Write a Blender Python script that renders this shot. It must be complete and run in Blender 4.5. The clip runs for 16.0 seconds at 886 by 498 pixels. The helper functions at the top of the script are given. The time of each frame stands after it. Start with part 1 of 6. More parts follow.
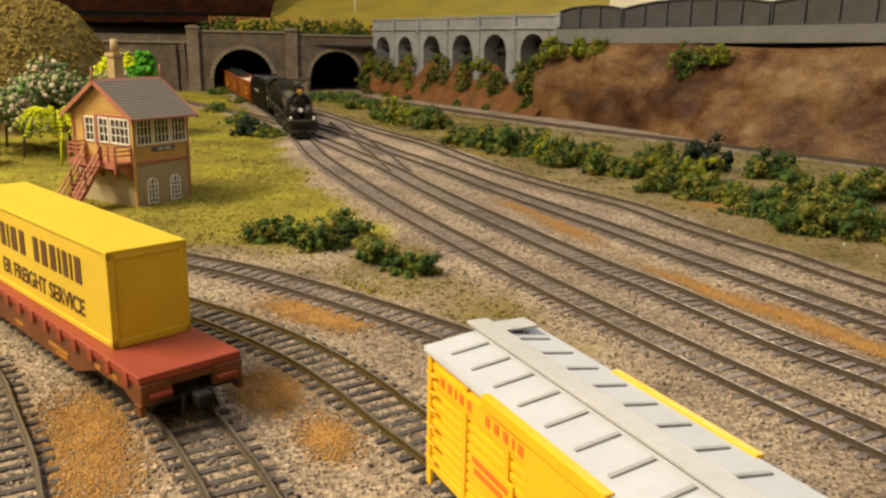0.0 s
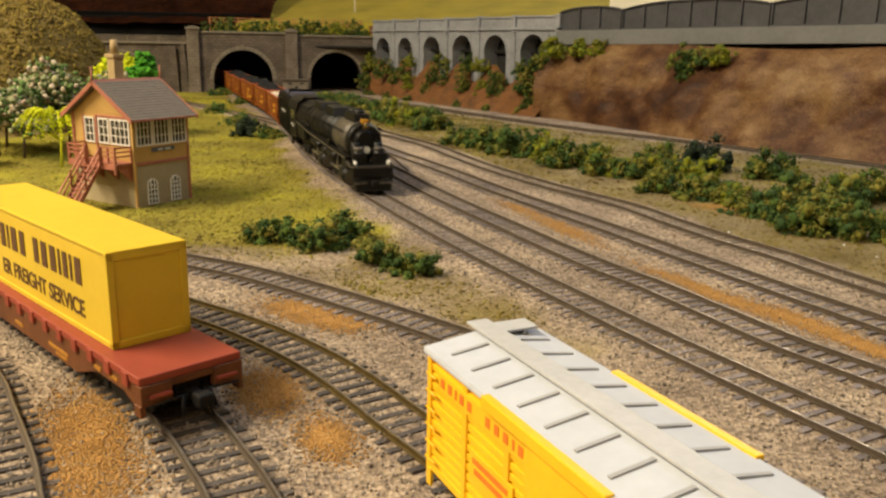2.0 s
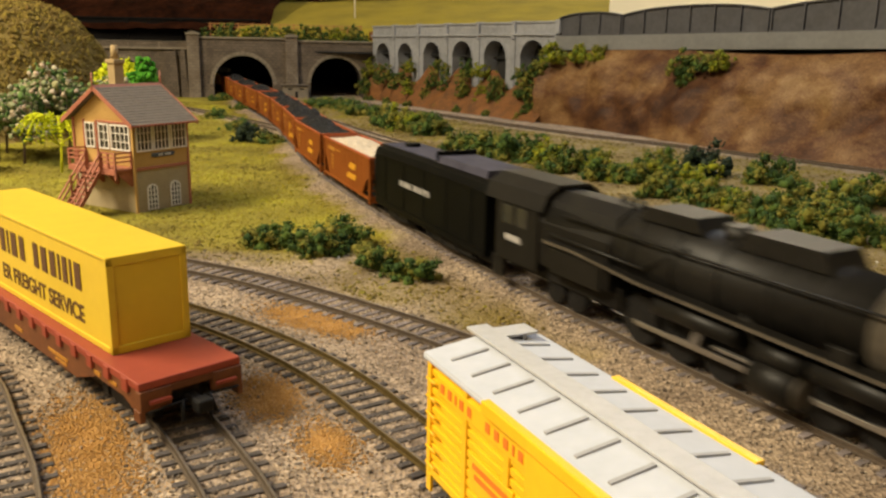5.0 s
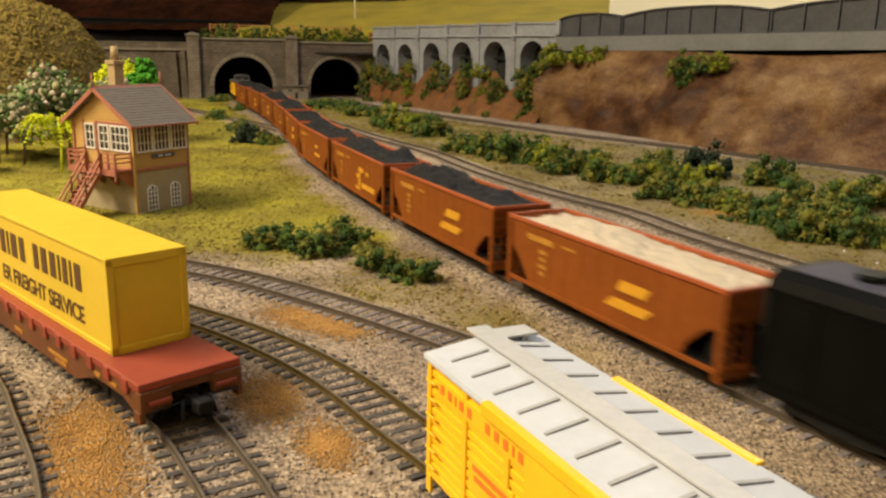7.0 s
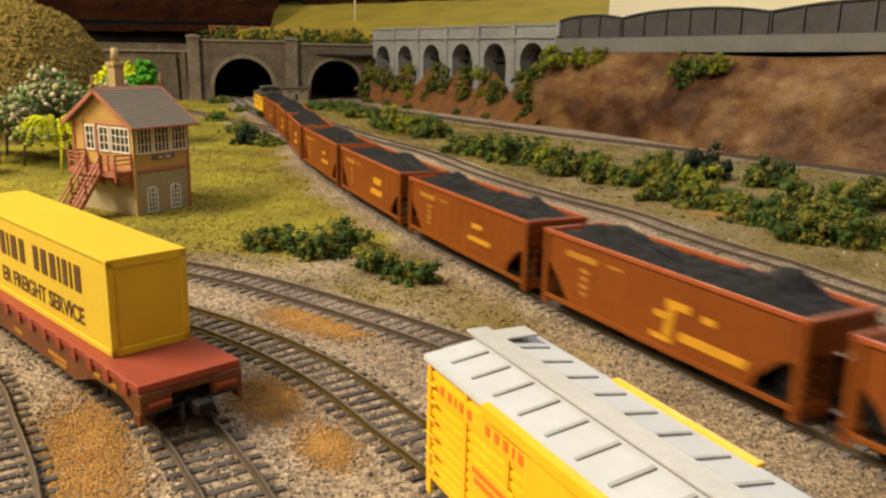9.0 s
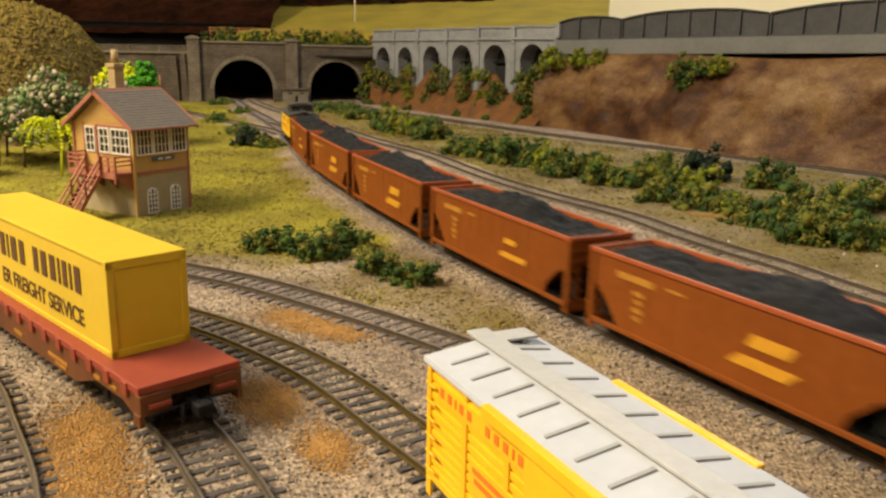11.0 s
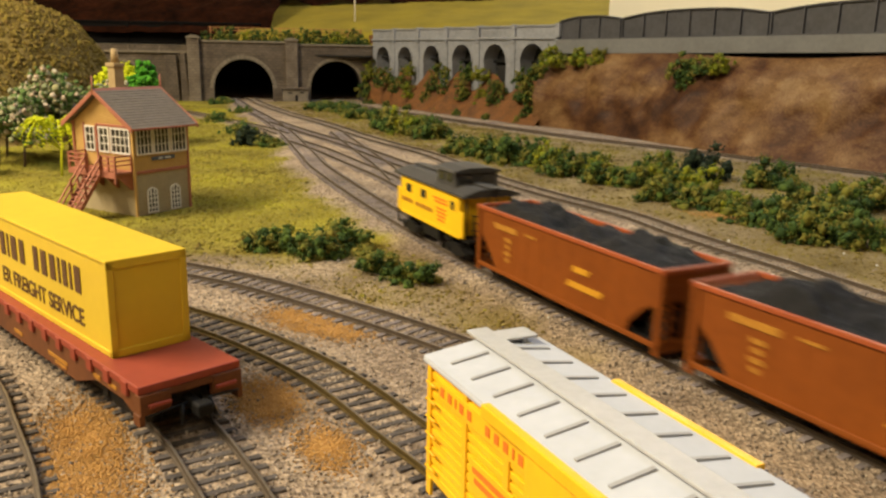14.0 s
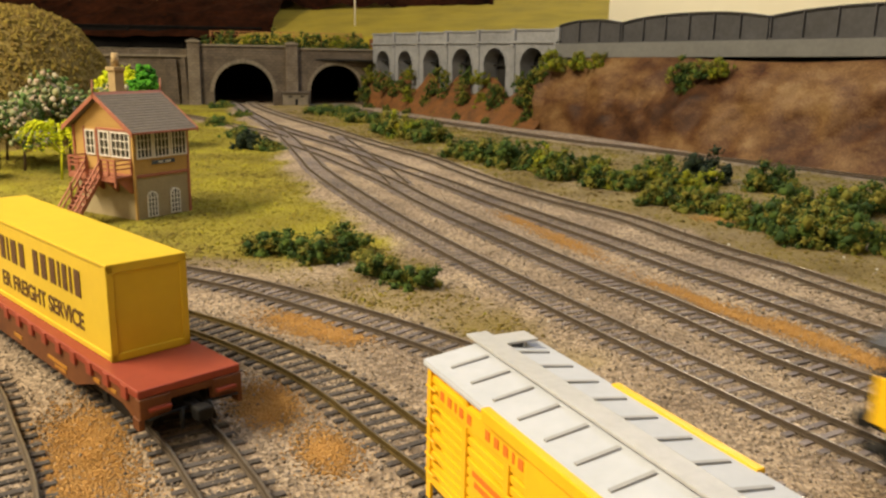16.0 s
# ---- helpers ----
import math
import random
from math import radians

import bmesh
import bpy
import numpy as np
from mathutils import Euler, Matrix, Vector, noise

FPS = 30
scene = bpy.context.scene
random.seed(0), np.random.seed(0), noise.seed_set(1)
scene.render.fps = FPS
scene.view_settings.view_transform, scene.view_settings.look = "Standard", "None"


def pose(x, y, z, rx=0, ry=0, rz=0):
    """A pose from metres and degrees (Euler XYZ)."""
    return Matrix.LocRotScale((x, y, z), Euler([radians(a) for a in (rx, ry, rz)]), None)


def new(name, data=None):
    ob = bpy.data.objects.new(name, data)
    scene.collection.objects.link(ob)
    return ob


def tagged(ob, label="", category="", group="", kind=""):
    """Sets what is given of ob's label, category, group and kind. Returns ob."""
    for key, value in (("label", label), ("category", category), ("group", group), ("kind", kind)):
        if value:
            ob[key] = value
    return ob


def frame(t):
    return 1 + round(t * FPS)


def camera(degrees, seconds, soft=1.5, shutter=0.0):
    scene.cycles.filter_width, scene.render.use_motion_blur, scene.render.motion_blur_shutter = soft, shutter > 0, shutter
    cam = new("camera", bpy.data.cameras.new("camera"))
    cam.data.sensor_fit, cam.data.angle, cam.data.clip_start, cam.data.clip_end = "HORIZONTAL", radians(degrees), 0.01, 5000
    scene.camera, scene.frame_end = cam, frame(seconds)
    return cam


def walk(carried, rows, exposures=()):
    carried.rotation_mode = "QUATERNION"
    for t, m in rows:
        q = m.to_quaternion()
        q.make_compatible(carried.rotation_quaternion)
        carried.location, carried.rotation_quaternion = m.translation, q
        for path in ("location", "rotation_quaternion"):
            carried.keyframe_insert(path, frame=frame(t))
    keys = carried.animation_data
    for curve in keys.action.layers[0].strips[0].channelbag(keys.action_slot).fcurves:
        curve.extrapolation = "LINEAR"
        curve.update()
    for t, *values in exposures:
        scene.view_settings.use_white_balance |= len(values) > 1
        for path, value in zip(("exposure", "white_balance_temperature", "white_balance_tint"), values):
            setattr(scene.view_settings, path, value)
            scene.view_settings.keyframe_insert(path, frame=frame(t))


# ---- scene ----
import collections

# A model railway at its true small size: 16.5 mm gauge. All mesh numbers below are in millimetres.
MM = 0.001
PITCH = math.degrees(0.2352)
cam = camera(56.145, 16.0, soft=2.5, shutter=0.9)
TILT = [(0.0, 23.6), (0.5, 23.6), (1.0, 24.9), (1.5, 24.5), (2.0, 22.2), (2.5, 19.2), (3.0, 16.3), (3.5, 14.6),
        (4.0, 14.4), (4.2, 14.0), (6.3, 11.4), (6.5, 11.1), (7.0, 11.1), (7.5, 10.9), (8.0, 8.0), (8.5, 7.4), (9.0, 8.3),
        (9.2, 8.0), (11.3, 4.6), (11.5, 3.9), (12.0, 6.3), (12.5, 9.4), (13.0, 7.1), (13.5, 5.0), (14.0, 6.8),
        (14.5, 5.5), (15.0, 4.6), (15.5, 2.3), (16.0, 0.0)]
walk(cam, [(t, pose(0, 0, 0.12035) @ pose(0, 0, 0, 90 - PITCH - math.degrees(d / 1490.0), 0, 0) @ pose(0, 0, 0, 0, 0, 1.117))
           for t, d in TILT])

# ---- light: a windowless club room under warm ceiling tubes, plus added fill lamps ----
world = bpy.data.worlds.new("world")
scene.world = world
world.use_nodes = True
world.node_tree.nodes["Background"].inputs[0].default_value = (0.9, 0.8, 0.62, 1)
world.node_tree.nodes["Background"].inputs[1].default_value = 0.02
scene.view_settings.exposure = 0.9


def tube_or_fill_light(x, y, z, lx, ly, watts, colour=(1.0, 0.83, 0.58)):
    data = bpy.data.lights.new("ceiling_or_fill_lamp", "AREA")
    data.shape, data.size, data.size_y, data.energy, data.color = "RECTANGLE", lx, ly, watts, colour
    ob = new("ceiling_or_fill_lamp", data)
    ob.location = (x, y, z)
    return ob


tube_or_fill_light(-1.3, 0.1, 1.40, 0.25, 1.2, 52, (1.0, 0.86, 0.61))
# added cool fill from the right, no fixture known there
tube_or_fill_light(0.6, 1.1, 1.40, 0.25, 1.2, 7, (0.62, 0.76, 1.0))
tube_or_fill_light(-0.6, -1.3, 1.40, 1.2, 0.25, 9, (1.0, 0.86, 0.64))
# added out of view to brighten the cream wall and far scenery
tube_or_fill_light(1.2, 2.8, 1.40, 1.2, 0.25, 15, (1.0, 0.86, 0.62))


# ---- materials ----
def mat(name, c1, c2=None, rough=0.6, metal=0.0, scale=200.0, bump=0.0, fine=6.0, spread=0.5, vary="", spec=0.4,
        stretch=(1, 1, 1)):
    """Two scales of noise between c1 and c2, with fine relief. vary: 'island' or 'object' shifts brightness piece by piece."""
    m = bpy.data.materials.new(name)
    m.use_nodes = True
    nt = m.node_tree
    b = nt.nodes["Principled BSDF"]
    c2 = c2 or tuple(v * 0.7 for v in c1)
    tc = nt.nodes.new("ShaderNodeTexCoord")
    mp = nt.nodes.new("ShaderNodeMapping")
    mp.inputs["Scale"].default_value = stretch
    nt.links.new(tc.outputs["Object"], mp.inputs[0])
    n1 = nt.nodes.new("ShaderNodeTexNoise")
    n1.inputs["Scale"].default_value, n1.inputs["Detail"].default_value = scale, 4
    n2 = nt.nodes.new("ShaderNodeTexNoise")
    n2.inputs["Scale"].default_value, n2.inputs["Detail"].default_value = scale * fine, 3
    for n in (n1, n2):
        nt.links.new(mp.outputs[0], n.inputs["Vector"])
    mix = nt.nodes.new("ShaderNodeMix")
    mix.data_type = "FLOAT"
    mix.inputs[0].default_value = 0.45
    nt.links.new(n1.outputs[0], mix.inputs[2])
    nt.links.new(n2.outputs[0], mix.inputs[3])
    ramp = nt.nodes.new("ShaderNodeValToRGB")
    ramp.color_ramp.elements[0].position = 0.5 - spread * 0.36
    ramp.color_ramp.elements[1].position = 0.5 + spread * 0.36
    ramp.color_ramp.elements[0].color = (*c2, 1)
    ramp.color_ramp.elements[1].color = (*c1, 1)
    nt.links.new(mix.outputs[0], ramp.inputs[0])
    out = ramp.outputs[0]
    if vary:
        if vary == "island":
            src = nt.nodes.new("ShaderNodeNewGeometry").outputs["Random Per Island"]
        else:
            src = nt.nodes.new("ShaderNodeObjectInfo").outputs["Random"]
        hsv = nt.nodes.new("ShaderNodeHueSaturation")
        mr = nt.nodes.new("ShaderNodeMapRange")
        mr.inputs[3].default_value, mr.inputs[4].default_value = (0.5, 1.5) if vary == "island" else (0.7, 1.35)
        nt.links.new(src, mr.inputs[0])
        nt.links.new(mr.outputs[0], hsv.inputs["Value"])
        nt.links.new(out, hsv.inputs["Color"])
        out = hsv.outputs[0]
    nt.links.new(out, b.inputs["Base Color"])
    b.inputs["Roughness"].default_value, b.inputs["Metallic"].default_value = rough, metal
    b.inputs["Specular IOR Level"].default_value = spec
    if bump:
        bp = nt.nodes.new("ShaderNodeBump")
        bp.inputs["Strength"].default_value, bp.inputs["Distance"].default_value = bump, 0.0012
        nt.links.new(mix.outputs[0], bp.inputs["Height"])
        nt.links.new(bp.outputs[0], b.inputs["Normal"])
    return m


def ramp_mat(name, stops, rough=0.9, scale=900.0, bump=0.3, patches=False):
    """Piece-by-piece colours from a ramp over Random Per Island, with a little grain."""
    m = mat(name, (1, 1, 1), (0.72, 0.72, 0.72), rough, 0, scale, bump, spec=0.15)
    nt = m.node_tree
    b = nt.nodes["Principled BSDF"]
    grain = b.inputs["Base Color"].links[0].from_socket
    geo = nt.nodes.new("ShaderNodeNewGeometry")
    ramp = nt.nodes.new("ShaderNodeValToRGB")
    while len(ramp.color_ramp.elements) < len(stops):
        ramp.color_ramp.elements.new(0.5)
    for i, c in enumerate(stops):
        ramp.color_ramp.elements[i].position = i / max(1, len(stops) - 1)
        ramp.color_ramp.elements[i].color = (*c, 1)
    nt.links.new(geo.outputs["Random Per Island"], ramp.inputs[0])
    mul = nt.nodes.new("ShaderNodeMix")
    mul.data_type, mul.blend_type = "RGBA", "MULTIPLY"
    mul.inputs[0].default_value = 1.0
    nt.links.new(ramp.outputs[0], mul.inputs[6])
    nt.links.new(grain, mul.inputs[7])
    out = mul.outputs[2]
    if patches:
        # broad drifts of browner and of yellower flock
        nz = nt.nodes.new("ShaderNodeTexNoise")
        nz.inputs["Scale"].default_value, nz.inputs["Detail"].default_value = 9.0, 5
        tc = nt.nodes.new("ShaderNodeTexCoord")
        nt.links.new(tc.outputs["Object"], nz.inputs["Vector"])
        drift = nt.nodes.new("ShaderNodeValToRGB")
        set_ramp(drift, [(0.34, (0.62, 0.56, 0.6)), (0.52, (1.0, 0.98, 0.9)), (0.66, (1.3, 1.36, 0.8))])
        nt.links.new(nz.outputs[0], drift.inputs[0])
        mul2 = nt.nodes.new("ShaderNodeMix")
        mul2.data_type, mul2.blend_type = "RGBA", "MULTIPLY"
        mul2.inputs[0].default_value = 1.0
        nt.links.new(out, mul2.inputs[6])
        nt.links.new(drift.outputs[0], mul2.inputs[7])
        out = mul2.outputs[2]
    nt.links.new(out, b.inputs["Base Color"])
    return m


def set_ramp(ramp, stops):
    """Colour stops (position, colour), in order."""
    while len(ramp.color_ramp.elements) < len(stops):
        ramp.color_ramp.elements.new(0.5)
    for i, (q, c) in enumerate(stops):
        ramp.color_ramp.elements[i].position = q
    for i, (q, c) in enumerate(stops):
        ramp.color_ramp.elements[i].color = (*c, 1)


def brick_mat(name, c1, c2, mortar, w, h, rough=0.85, swap=True):
    """Coursed masonry w x h mm on a wall whose own x runs along it and z up."""
    m = bpy.data.materials.new(name)
    m.use_nodes = True
    nt = m.node_tree
    b = nt.nodes["Principled BSDF"]
    tc = nt.nodes.new("ShaderNodeTexCoord")
    sep = nt.nodes.new("ShaderNodeSeparateXYZ")
    com = nt.nodes.new("ShaderNodeCombineXYZ")
    add = nt.nodes.new("ShaderNodeMath")
    nt.links.new(tc.outputs["Object"], sep.inputs[0])
    nt.links.new(sep.outputs[0], add.inputs[0])
    nt.links.new(sep.outputs[1], add.inputs[1])
    nt.links.new(add.outputs[0], com.inputs[0])
    nt.links.new(sep.outputs[2], com.inputs[1])
    br = nt.nodes.new("ShaderNodeTexBrick")
    br.inputs["Color1"].default_value, br.inputs["Color2"].default_value, br.inputs["Mortar"].default_value = (*c1, 1), (*c2, 1), (*mortar, 1)
    br.inputs["Scale"].default_value = 1.0
    br.inputs["Brick Width"].default_value, br.inputs["Row Height"].default_value = w * MM, h * MM
    br.inputs["Mortar Size"].default_value, br.inputs["Mortar Smooth"].default_value = 0.1 * h * MM, 0.3
    nt.links.new(com.outputs[0], br.inputs["Vector"])
    ns = nt.nodes.new("ShaderNodeTexNoise")
    ns.inputs["Scale"].default_value, ns.inputs["Detail"].default_value = 35, 6
    nt.links.new(tc.outputs["Object"], ns.inputs["Vector"])
    rp = nt.nodes.new("ShaderNodeValToRGB")
    rp.color_ramp.elements[0].position, rp.color_ramp.elements[1].position = 0.3, 0.7
    rp.color_ramp.elements[0].color, rp.color_ramp.elements[1].color = (0.55, 0.5, 0.45, 1), (1.1, 1.1, 1.1, 1)
    nt.links.new(ns.outputs[0], rp.inputs[0])
    mul = nt.nodes.new("ShaderNodeMix")
    mul.data_type, mul.blend_type = "RGBA", "MULTIPLY"
    mul.inputs[0].default_value = 1.0
    nt.links.new(br.outputs[0], mul.inputs[6])
    nt.links.new(rp.outputs[0], mul.inputs[7])
    nt.links.new(mul.outputs[2], b.inputs["Base Color"])
    bp = nt.nodes.new("ShaderNodeBump")
    bp.inputs["Strength"].default_value, bp.inputs["Distance"].default_value, bp.invert = 0.6, 0.0006, True
    nt.links.new(br.outputs["Fac"], bp.inputs["Height"])
    nt.links.new(bp.outputs[0], b.inputs["Normal"])
    b.inputs["Roughness"].default_value = rough
    return m


def rock_mat():
    """Plaster rock brushed with dark red-brown, brown and tan in broad, streaky patches."""
    m = bpy.data.materials.new("brown_painted_rock")
    m.use_nodes = True
    nt = m.node_tree
    b = nt.nodes["Principled BSDF"]
    tc = nt.nodes.new("ShaderNodeTexCoord")

    def field(scale, detail, stretch, rough=0.6):
        mp = nt.nodes.new("ShaderNodeMapping")
        mp.inputs["Scale"].default_value, mp.inputs["Location"].default_value = stretch, (0.14, 0, 0.02)
        nz = nt.nodes.new("ShaderNodeTexNoise")
        nz.inputs["Scale"].default_value, nz.inputs["Detail"].default_value, nz.inputs["Roughness"].default_value = scale, detail, rough
        nt.links.new(tc.outputs["Object"], mp.inputs[0])
        nt.links.new(mp.outputs[0], nz.inputs["Vector"])
        return nz.outputs[0]

    def blend(a, c, f):
        mx = nt.nodes.new("ShaderNodeMix")
        mx.data_type = "FLOAT"
        mx.inputs[0].default_value = f
        nt.links.new(a, mx.inputs[2])
        nt.links.new(c, mx.inputs[3])
        return mx.outputs[0]

    broad = field(5.5, 6, (1, 1, 2.2), 0.62)
    brush = field(34, 6, (0.8, 0.8, 1.2), 0.7)
    grit = field(420, 3, (1, 1, 1))
    value = blend(blend(broad, brush, 0.36), grit, 0.16)
    ramp = nt.nodes.new("ShaderNodeValToRGB")
    set_ramp(ramp, [(0.39, (0.026, 0.009, 0.004)), (0.465, (0.075, 0.030, 0.010)), (0.53, (0.145, 0.076, 0.029)), (0.585, (0.21, 0.125, 0.055)), (0.66, (0.30, 0.20, 0.10))])
    nt.links.new(value, ramp.inputs[0])
    nt.links.new(ramp.outputs[0], b.inputs["Base Color"])
    b.inputs["Roughness"].default_value, b.inputs["Specular IOR Level"].default_value = 0.62, 0.25
    bp = nt.nodes.new("ShaderNodeBump")
    bp.inputs["Strength"].default_value, bp.inputs["Distance"].default_value = 0.6, 0.004
    nt.links.new(blend(brush, grit, 0.25), bp.inputs["Height"])
    nt.links.new(bp.outputs[0], b.inputs["Normal"])
    return m


M_RAIL_SIDE = mat("rusty_rail", (0.105, 0.078, 0.055), (0.055, 0.04, 0.028), 0.65, 0.3, 300, 0.2)
M_RAIL_BRASS = mat("brass_rail", (0.17, 0.12, 0.045), (0.085, 0.06, 0.02), 0.45, 0.7, 300, 0.1)
M_RAIL_TOP = mat("worn_rail_top", (0.34, 0.30, 0.26), (0.17, 0.14, 0.115), 0.38, 0.75, 120, 0.05)
M_TIE = mat("dark_sleeper", (0.20, 0.168, 0.162), (0.115, 0.095, 0.094), 0.8, 0, 500, 0.5, vary="object")
M_TIE_BROWN = mat("weathered_sleeper", (0.235, 0.19, 0.145), (0.14, 0.11, 0.085), 0.85, 0, 500, 0.5, vary="object")
M_TIE_DARK = mat("black_brown_sleeper", (0.075, 0.062, 0.056), (0.035, 0.029, 0.026), 0.8, 0, 500, 0.5, vary="object")
M_YELLOW = mat("yellow_container_paint", (0.62, 0.435, 0.028), (0.55, 0.38, 0.024), 0.4, 0, 30, 0.04)
M_CAR_YELLOW = mat("yellow_car_paint", (0.80, 0.46, 0.012), (0.72, 0.40, 0.01), 0.4, 0, 60, 0.04)
M_BROWN_INK = mat("brown_lettering", (0.10, 0.045, 0.015), (0.07, 0.03, 0.01), 0.6, 0, 400)
M_RED_INK = mat("red_lettering", (0.66, 0.17, 0.015), (0.56, 0.13, 0.012), 0.6, 0, 400)
M_DECK = mat("red_brown_deck", (0.27, 0.048, 0.024), (0.22, 0.038, 0.02), 0.5, 0, 50, 0.06)
# sill brown, darkened for the shadow below the deck
M_SILL = mat("shaded_red_brown_sill", (0.155, 0.052, 0.015), (0.09, 0.028, 0.009), 0.55, 0, 90, 0.1)
M_DULL_INK = mat("faded_yellow_lettering", (0.44, 0.21, 0.02), (0.27, 0.10, 0.012), 0.6, 0, 700, spread=0.3)
M_YELLOW_INK = mat("yellow_lettering", (0.60, 0.31, 0.015), (0.42, 0.17, 0.01), 0.6, 0, 300)
M_ROOF_WHITE = mat("silver_white_roof", (0.47, 0.49, 0.545), (0.41, 0.43, 0.48), 0.55, 0.0, 45, 0.05, spec=0.12)
M_ROOF_GREY = mat("grey_roof_walk", (0.44, 0.44, 0.45), (0.36, 0.36, 0.37), 0.5, 0.1, 90, 0.1)
# greyer than the roof: the ribs' shadow lines are in the colour
M_RIB = mat("shadow_grey_roof_rib", (0.33, 0.33, 0.34), (0.27, 0.27, 0.28), 0.6, 0, 90)
M_BLACK = mat("black_plastic", (0.013, 0.012, 0.0115), (0.007, 0.0065, 0.006), 0.6, 0, 200, 0.1, spec=0.15)
M_STEEL = mat("bright_steel", (0.5, 0.48, 0.45), (0.3, 0.28, 0.26), 0.3, 0.9, 300)
M_LOCO = mat("weathered_black_engine", (0.0105, 0.0092, 0.0072), (0.004, 0.0035, 0.003), 0.48, 0.0, 60, 0.08, spec=0.22)
M_GRAPHITE = mat("graphite_smokebox", (0.105, 0.088, 0.066), (0.045, 0.037, 0.028), 0.5, 0.25, 60, 0.08)
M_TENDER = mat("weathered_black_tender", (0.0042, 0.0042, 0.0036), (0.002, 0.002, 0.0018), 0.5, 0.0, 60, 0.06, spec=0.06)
M_GREY_INK = mat("worn_pale_lettering", (0.42, 0.40, 0.38), (0.16, 0.15, 0.145), 0.6, 0, 320, spread=0.35)
# the cool reflection on the black tender's top is put into this grey-blue
M_TENDER_TOP = mat("sheen_blue_tender_top", (0.062, 0.06, 0.084), (0.036, 0.035, 0.05), 0.6, 0.0, 60, 0.1, spec=0.06)
M_HOPPER = mat("orange_brown_hopper_paint", (0.215, 0.056, 0.006), (0.155, 0.039, 0.004), 0.55, 0, 40, 0.06, spec=0.25)
M_HOPPER_RIM = mat("red_hopper_rim", (0.32, 0.072, 0.018), (0.25, 0.053, 0.014), 0.5, 0, 60)
M_COAL = mat("coal", (0.014, 0.0135, 0.014), (0.004, 0.004, 0.0045), 0.6, 0, 420, 1.0, spec=0.2)
M_SAND = mat("pale_ballast_load", (0.55, 0.47, 0.36), (0.38, 0.31, 0.23), 0.9, 0, 280, 0.9)
M_CAB_YELLOW = mat("yellow_caboose_paint", (0.82, 0.50, 0.012), (0.74, 0.43, 0.01), 0.42, 0, 60, 0.04)
M_CAB_ROOF = mat("dark_caboose_roof", (0.055, 0.052, 0.05), (0.035, 0.033, 0.032), 0.6, 0, 90, 0.1)
M_GLASS_DARK = mat("dark_window_glass", (0.03, 0.028, 0.025), (0.02, 0.02, 0.018), 0.12, 0, 40, spec=0.7)
M_LAMP = mat("pale_headlamp", (0.85, 0.83, 0.75), (0.7, 0.68, 0.6), 0.25, 0, 90)
M_WHITE_INK = mat("white_lettering", (0.62, 0.60, 0.56), (0.5, 0.48, 0.44), 0.6, 0, 300)
M_CREAM = mat("ochre_weatherboard", (0.50, 0.31, 0.095), (0.42, 0.25, 0.075), 0.7, 0, 120, 0.15)
M_STUCCO = mat("grey_ochre_render", (0.36, 0.29, 0.17), (0.27, 0.21, 0.12), 0.85, 0, 90, 0.4)
M_TRIM = mat("dull_red_trim", (0.38, 0.14, 0.085), (0.29, 0.10, 0.06), 0.6, 0, 160, 0.1)
M_SLATE = mat("grey_slate", (0.165, 0.14, 0.118), (0.115, 0.097, 0.08), 0.75, 0, 260, 0.4)
M_WHITE = mat("white_window_paint", (0.74, 0.70, 0.64), (0.62, 0.58, 0.52), 0.5, 0, 200)
M_CHIMNEY = mat("buff_chimney", (0.40, 0.29, 0.14), (0.30, 0.21, 0.10), 0.8, 0, 200, 0.3)
M_SIGN = mat("slate_blue_sign", (0.09, 0.10, 0.12), (0.06, 0.07, 0.09), 0.6, 0, 200)
M_STONE = brick_mat("coursed_brown_stone", (0.128, 0.098, 0.068), (0.094, 0.071, 0.05), (0.045, 0.036, 0.027), 11, 5.5)
M_STONE_PIER = brick_mat("pale_brown_pier_stone", (0.18, 0.145, 0.105), (0.145, 0.113, 0.082), (0.09, 0.072, 0.055), 11, 5.5)
M_STONE_TRIM = mat("worn_grey_stone", (0.20, 0.165, 0.12), (0.11, 0.09, 0.065), 0.85, 0, 70, 0.5)
M_VIADUCT = mat("blue_grey_viaduct_paint", (0.285, 0.295, 0.33), (0.17, 0.175, 0.195), 0.6, 0, 25, 0.25)
# near-black stands in for the shade inside the arches
M_VIADUCT_DARK = mat("shade_grey_recess", (0.022, 0.02, 0.018), (0.012, 0.011, 0.01), 0.85, 0, 50, 0.3)
M_GIRDER = mat("dark_grey_girder_paint", (0.076, 0.077, 0.09), (0.045, 0.045, 0.053), 0.5, 0.1, 30, 0.12)
M_LEDGE = mat("grey_bridge_beam", (0.165, 0.168, 0.172), (0.125, 0.126, 0.13), 0.7, 0, 30, 0.15)
M_ROCK = rock_mat()
M_EARTH = mat("rusty_earth_bank", (0.22, 0.085, 0.02), (0.045, 0.022, 0.008), 0.85, 0, 45, 0.9, spread=0.7)
M_DARK_ROCK = mat("dark_brown_rock", (0.032, 0.0095, 0.004), (0.002, 0.001, 0.0006), 0.95, 0, 14, 0.9, spread=0.5, spec=0.03)
M_BLACK_WALL = mat("near_black_wall", (0.006, 0.0052, 0.005), (0.002, 0.0018, 0.0016), 0.8, 0, 20, 0.3, spec=0.08)
# near-black, so linings and hidden boards have darkness in their colour
M_TUNNEL = mat("shade_black_lining", (0.012, 0.011, 0.010), (0.006, 0.006, 0.005), 0.95, 0, 40, 0.2)
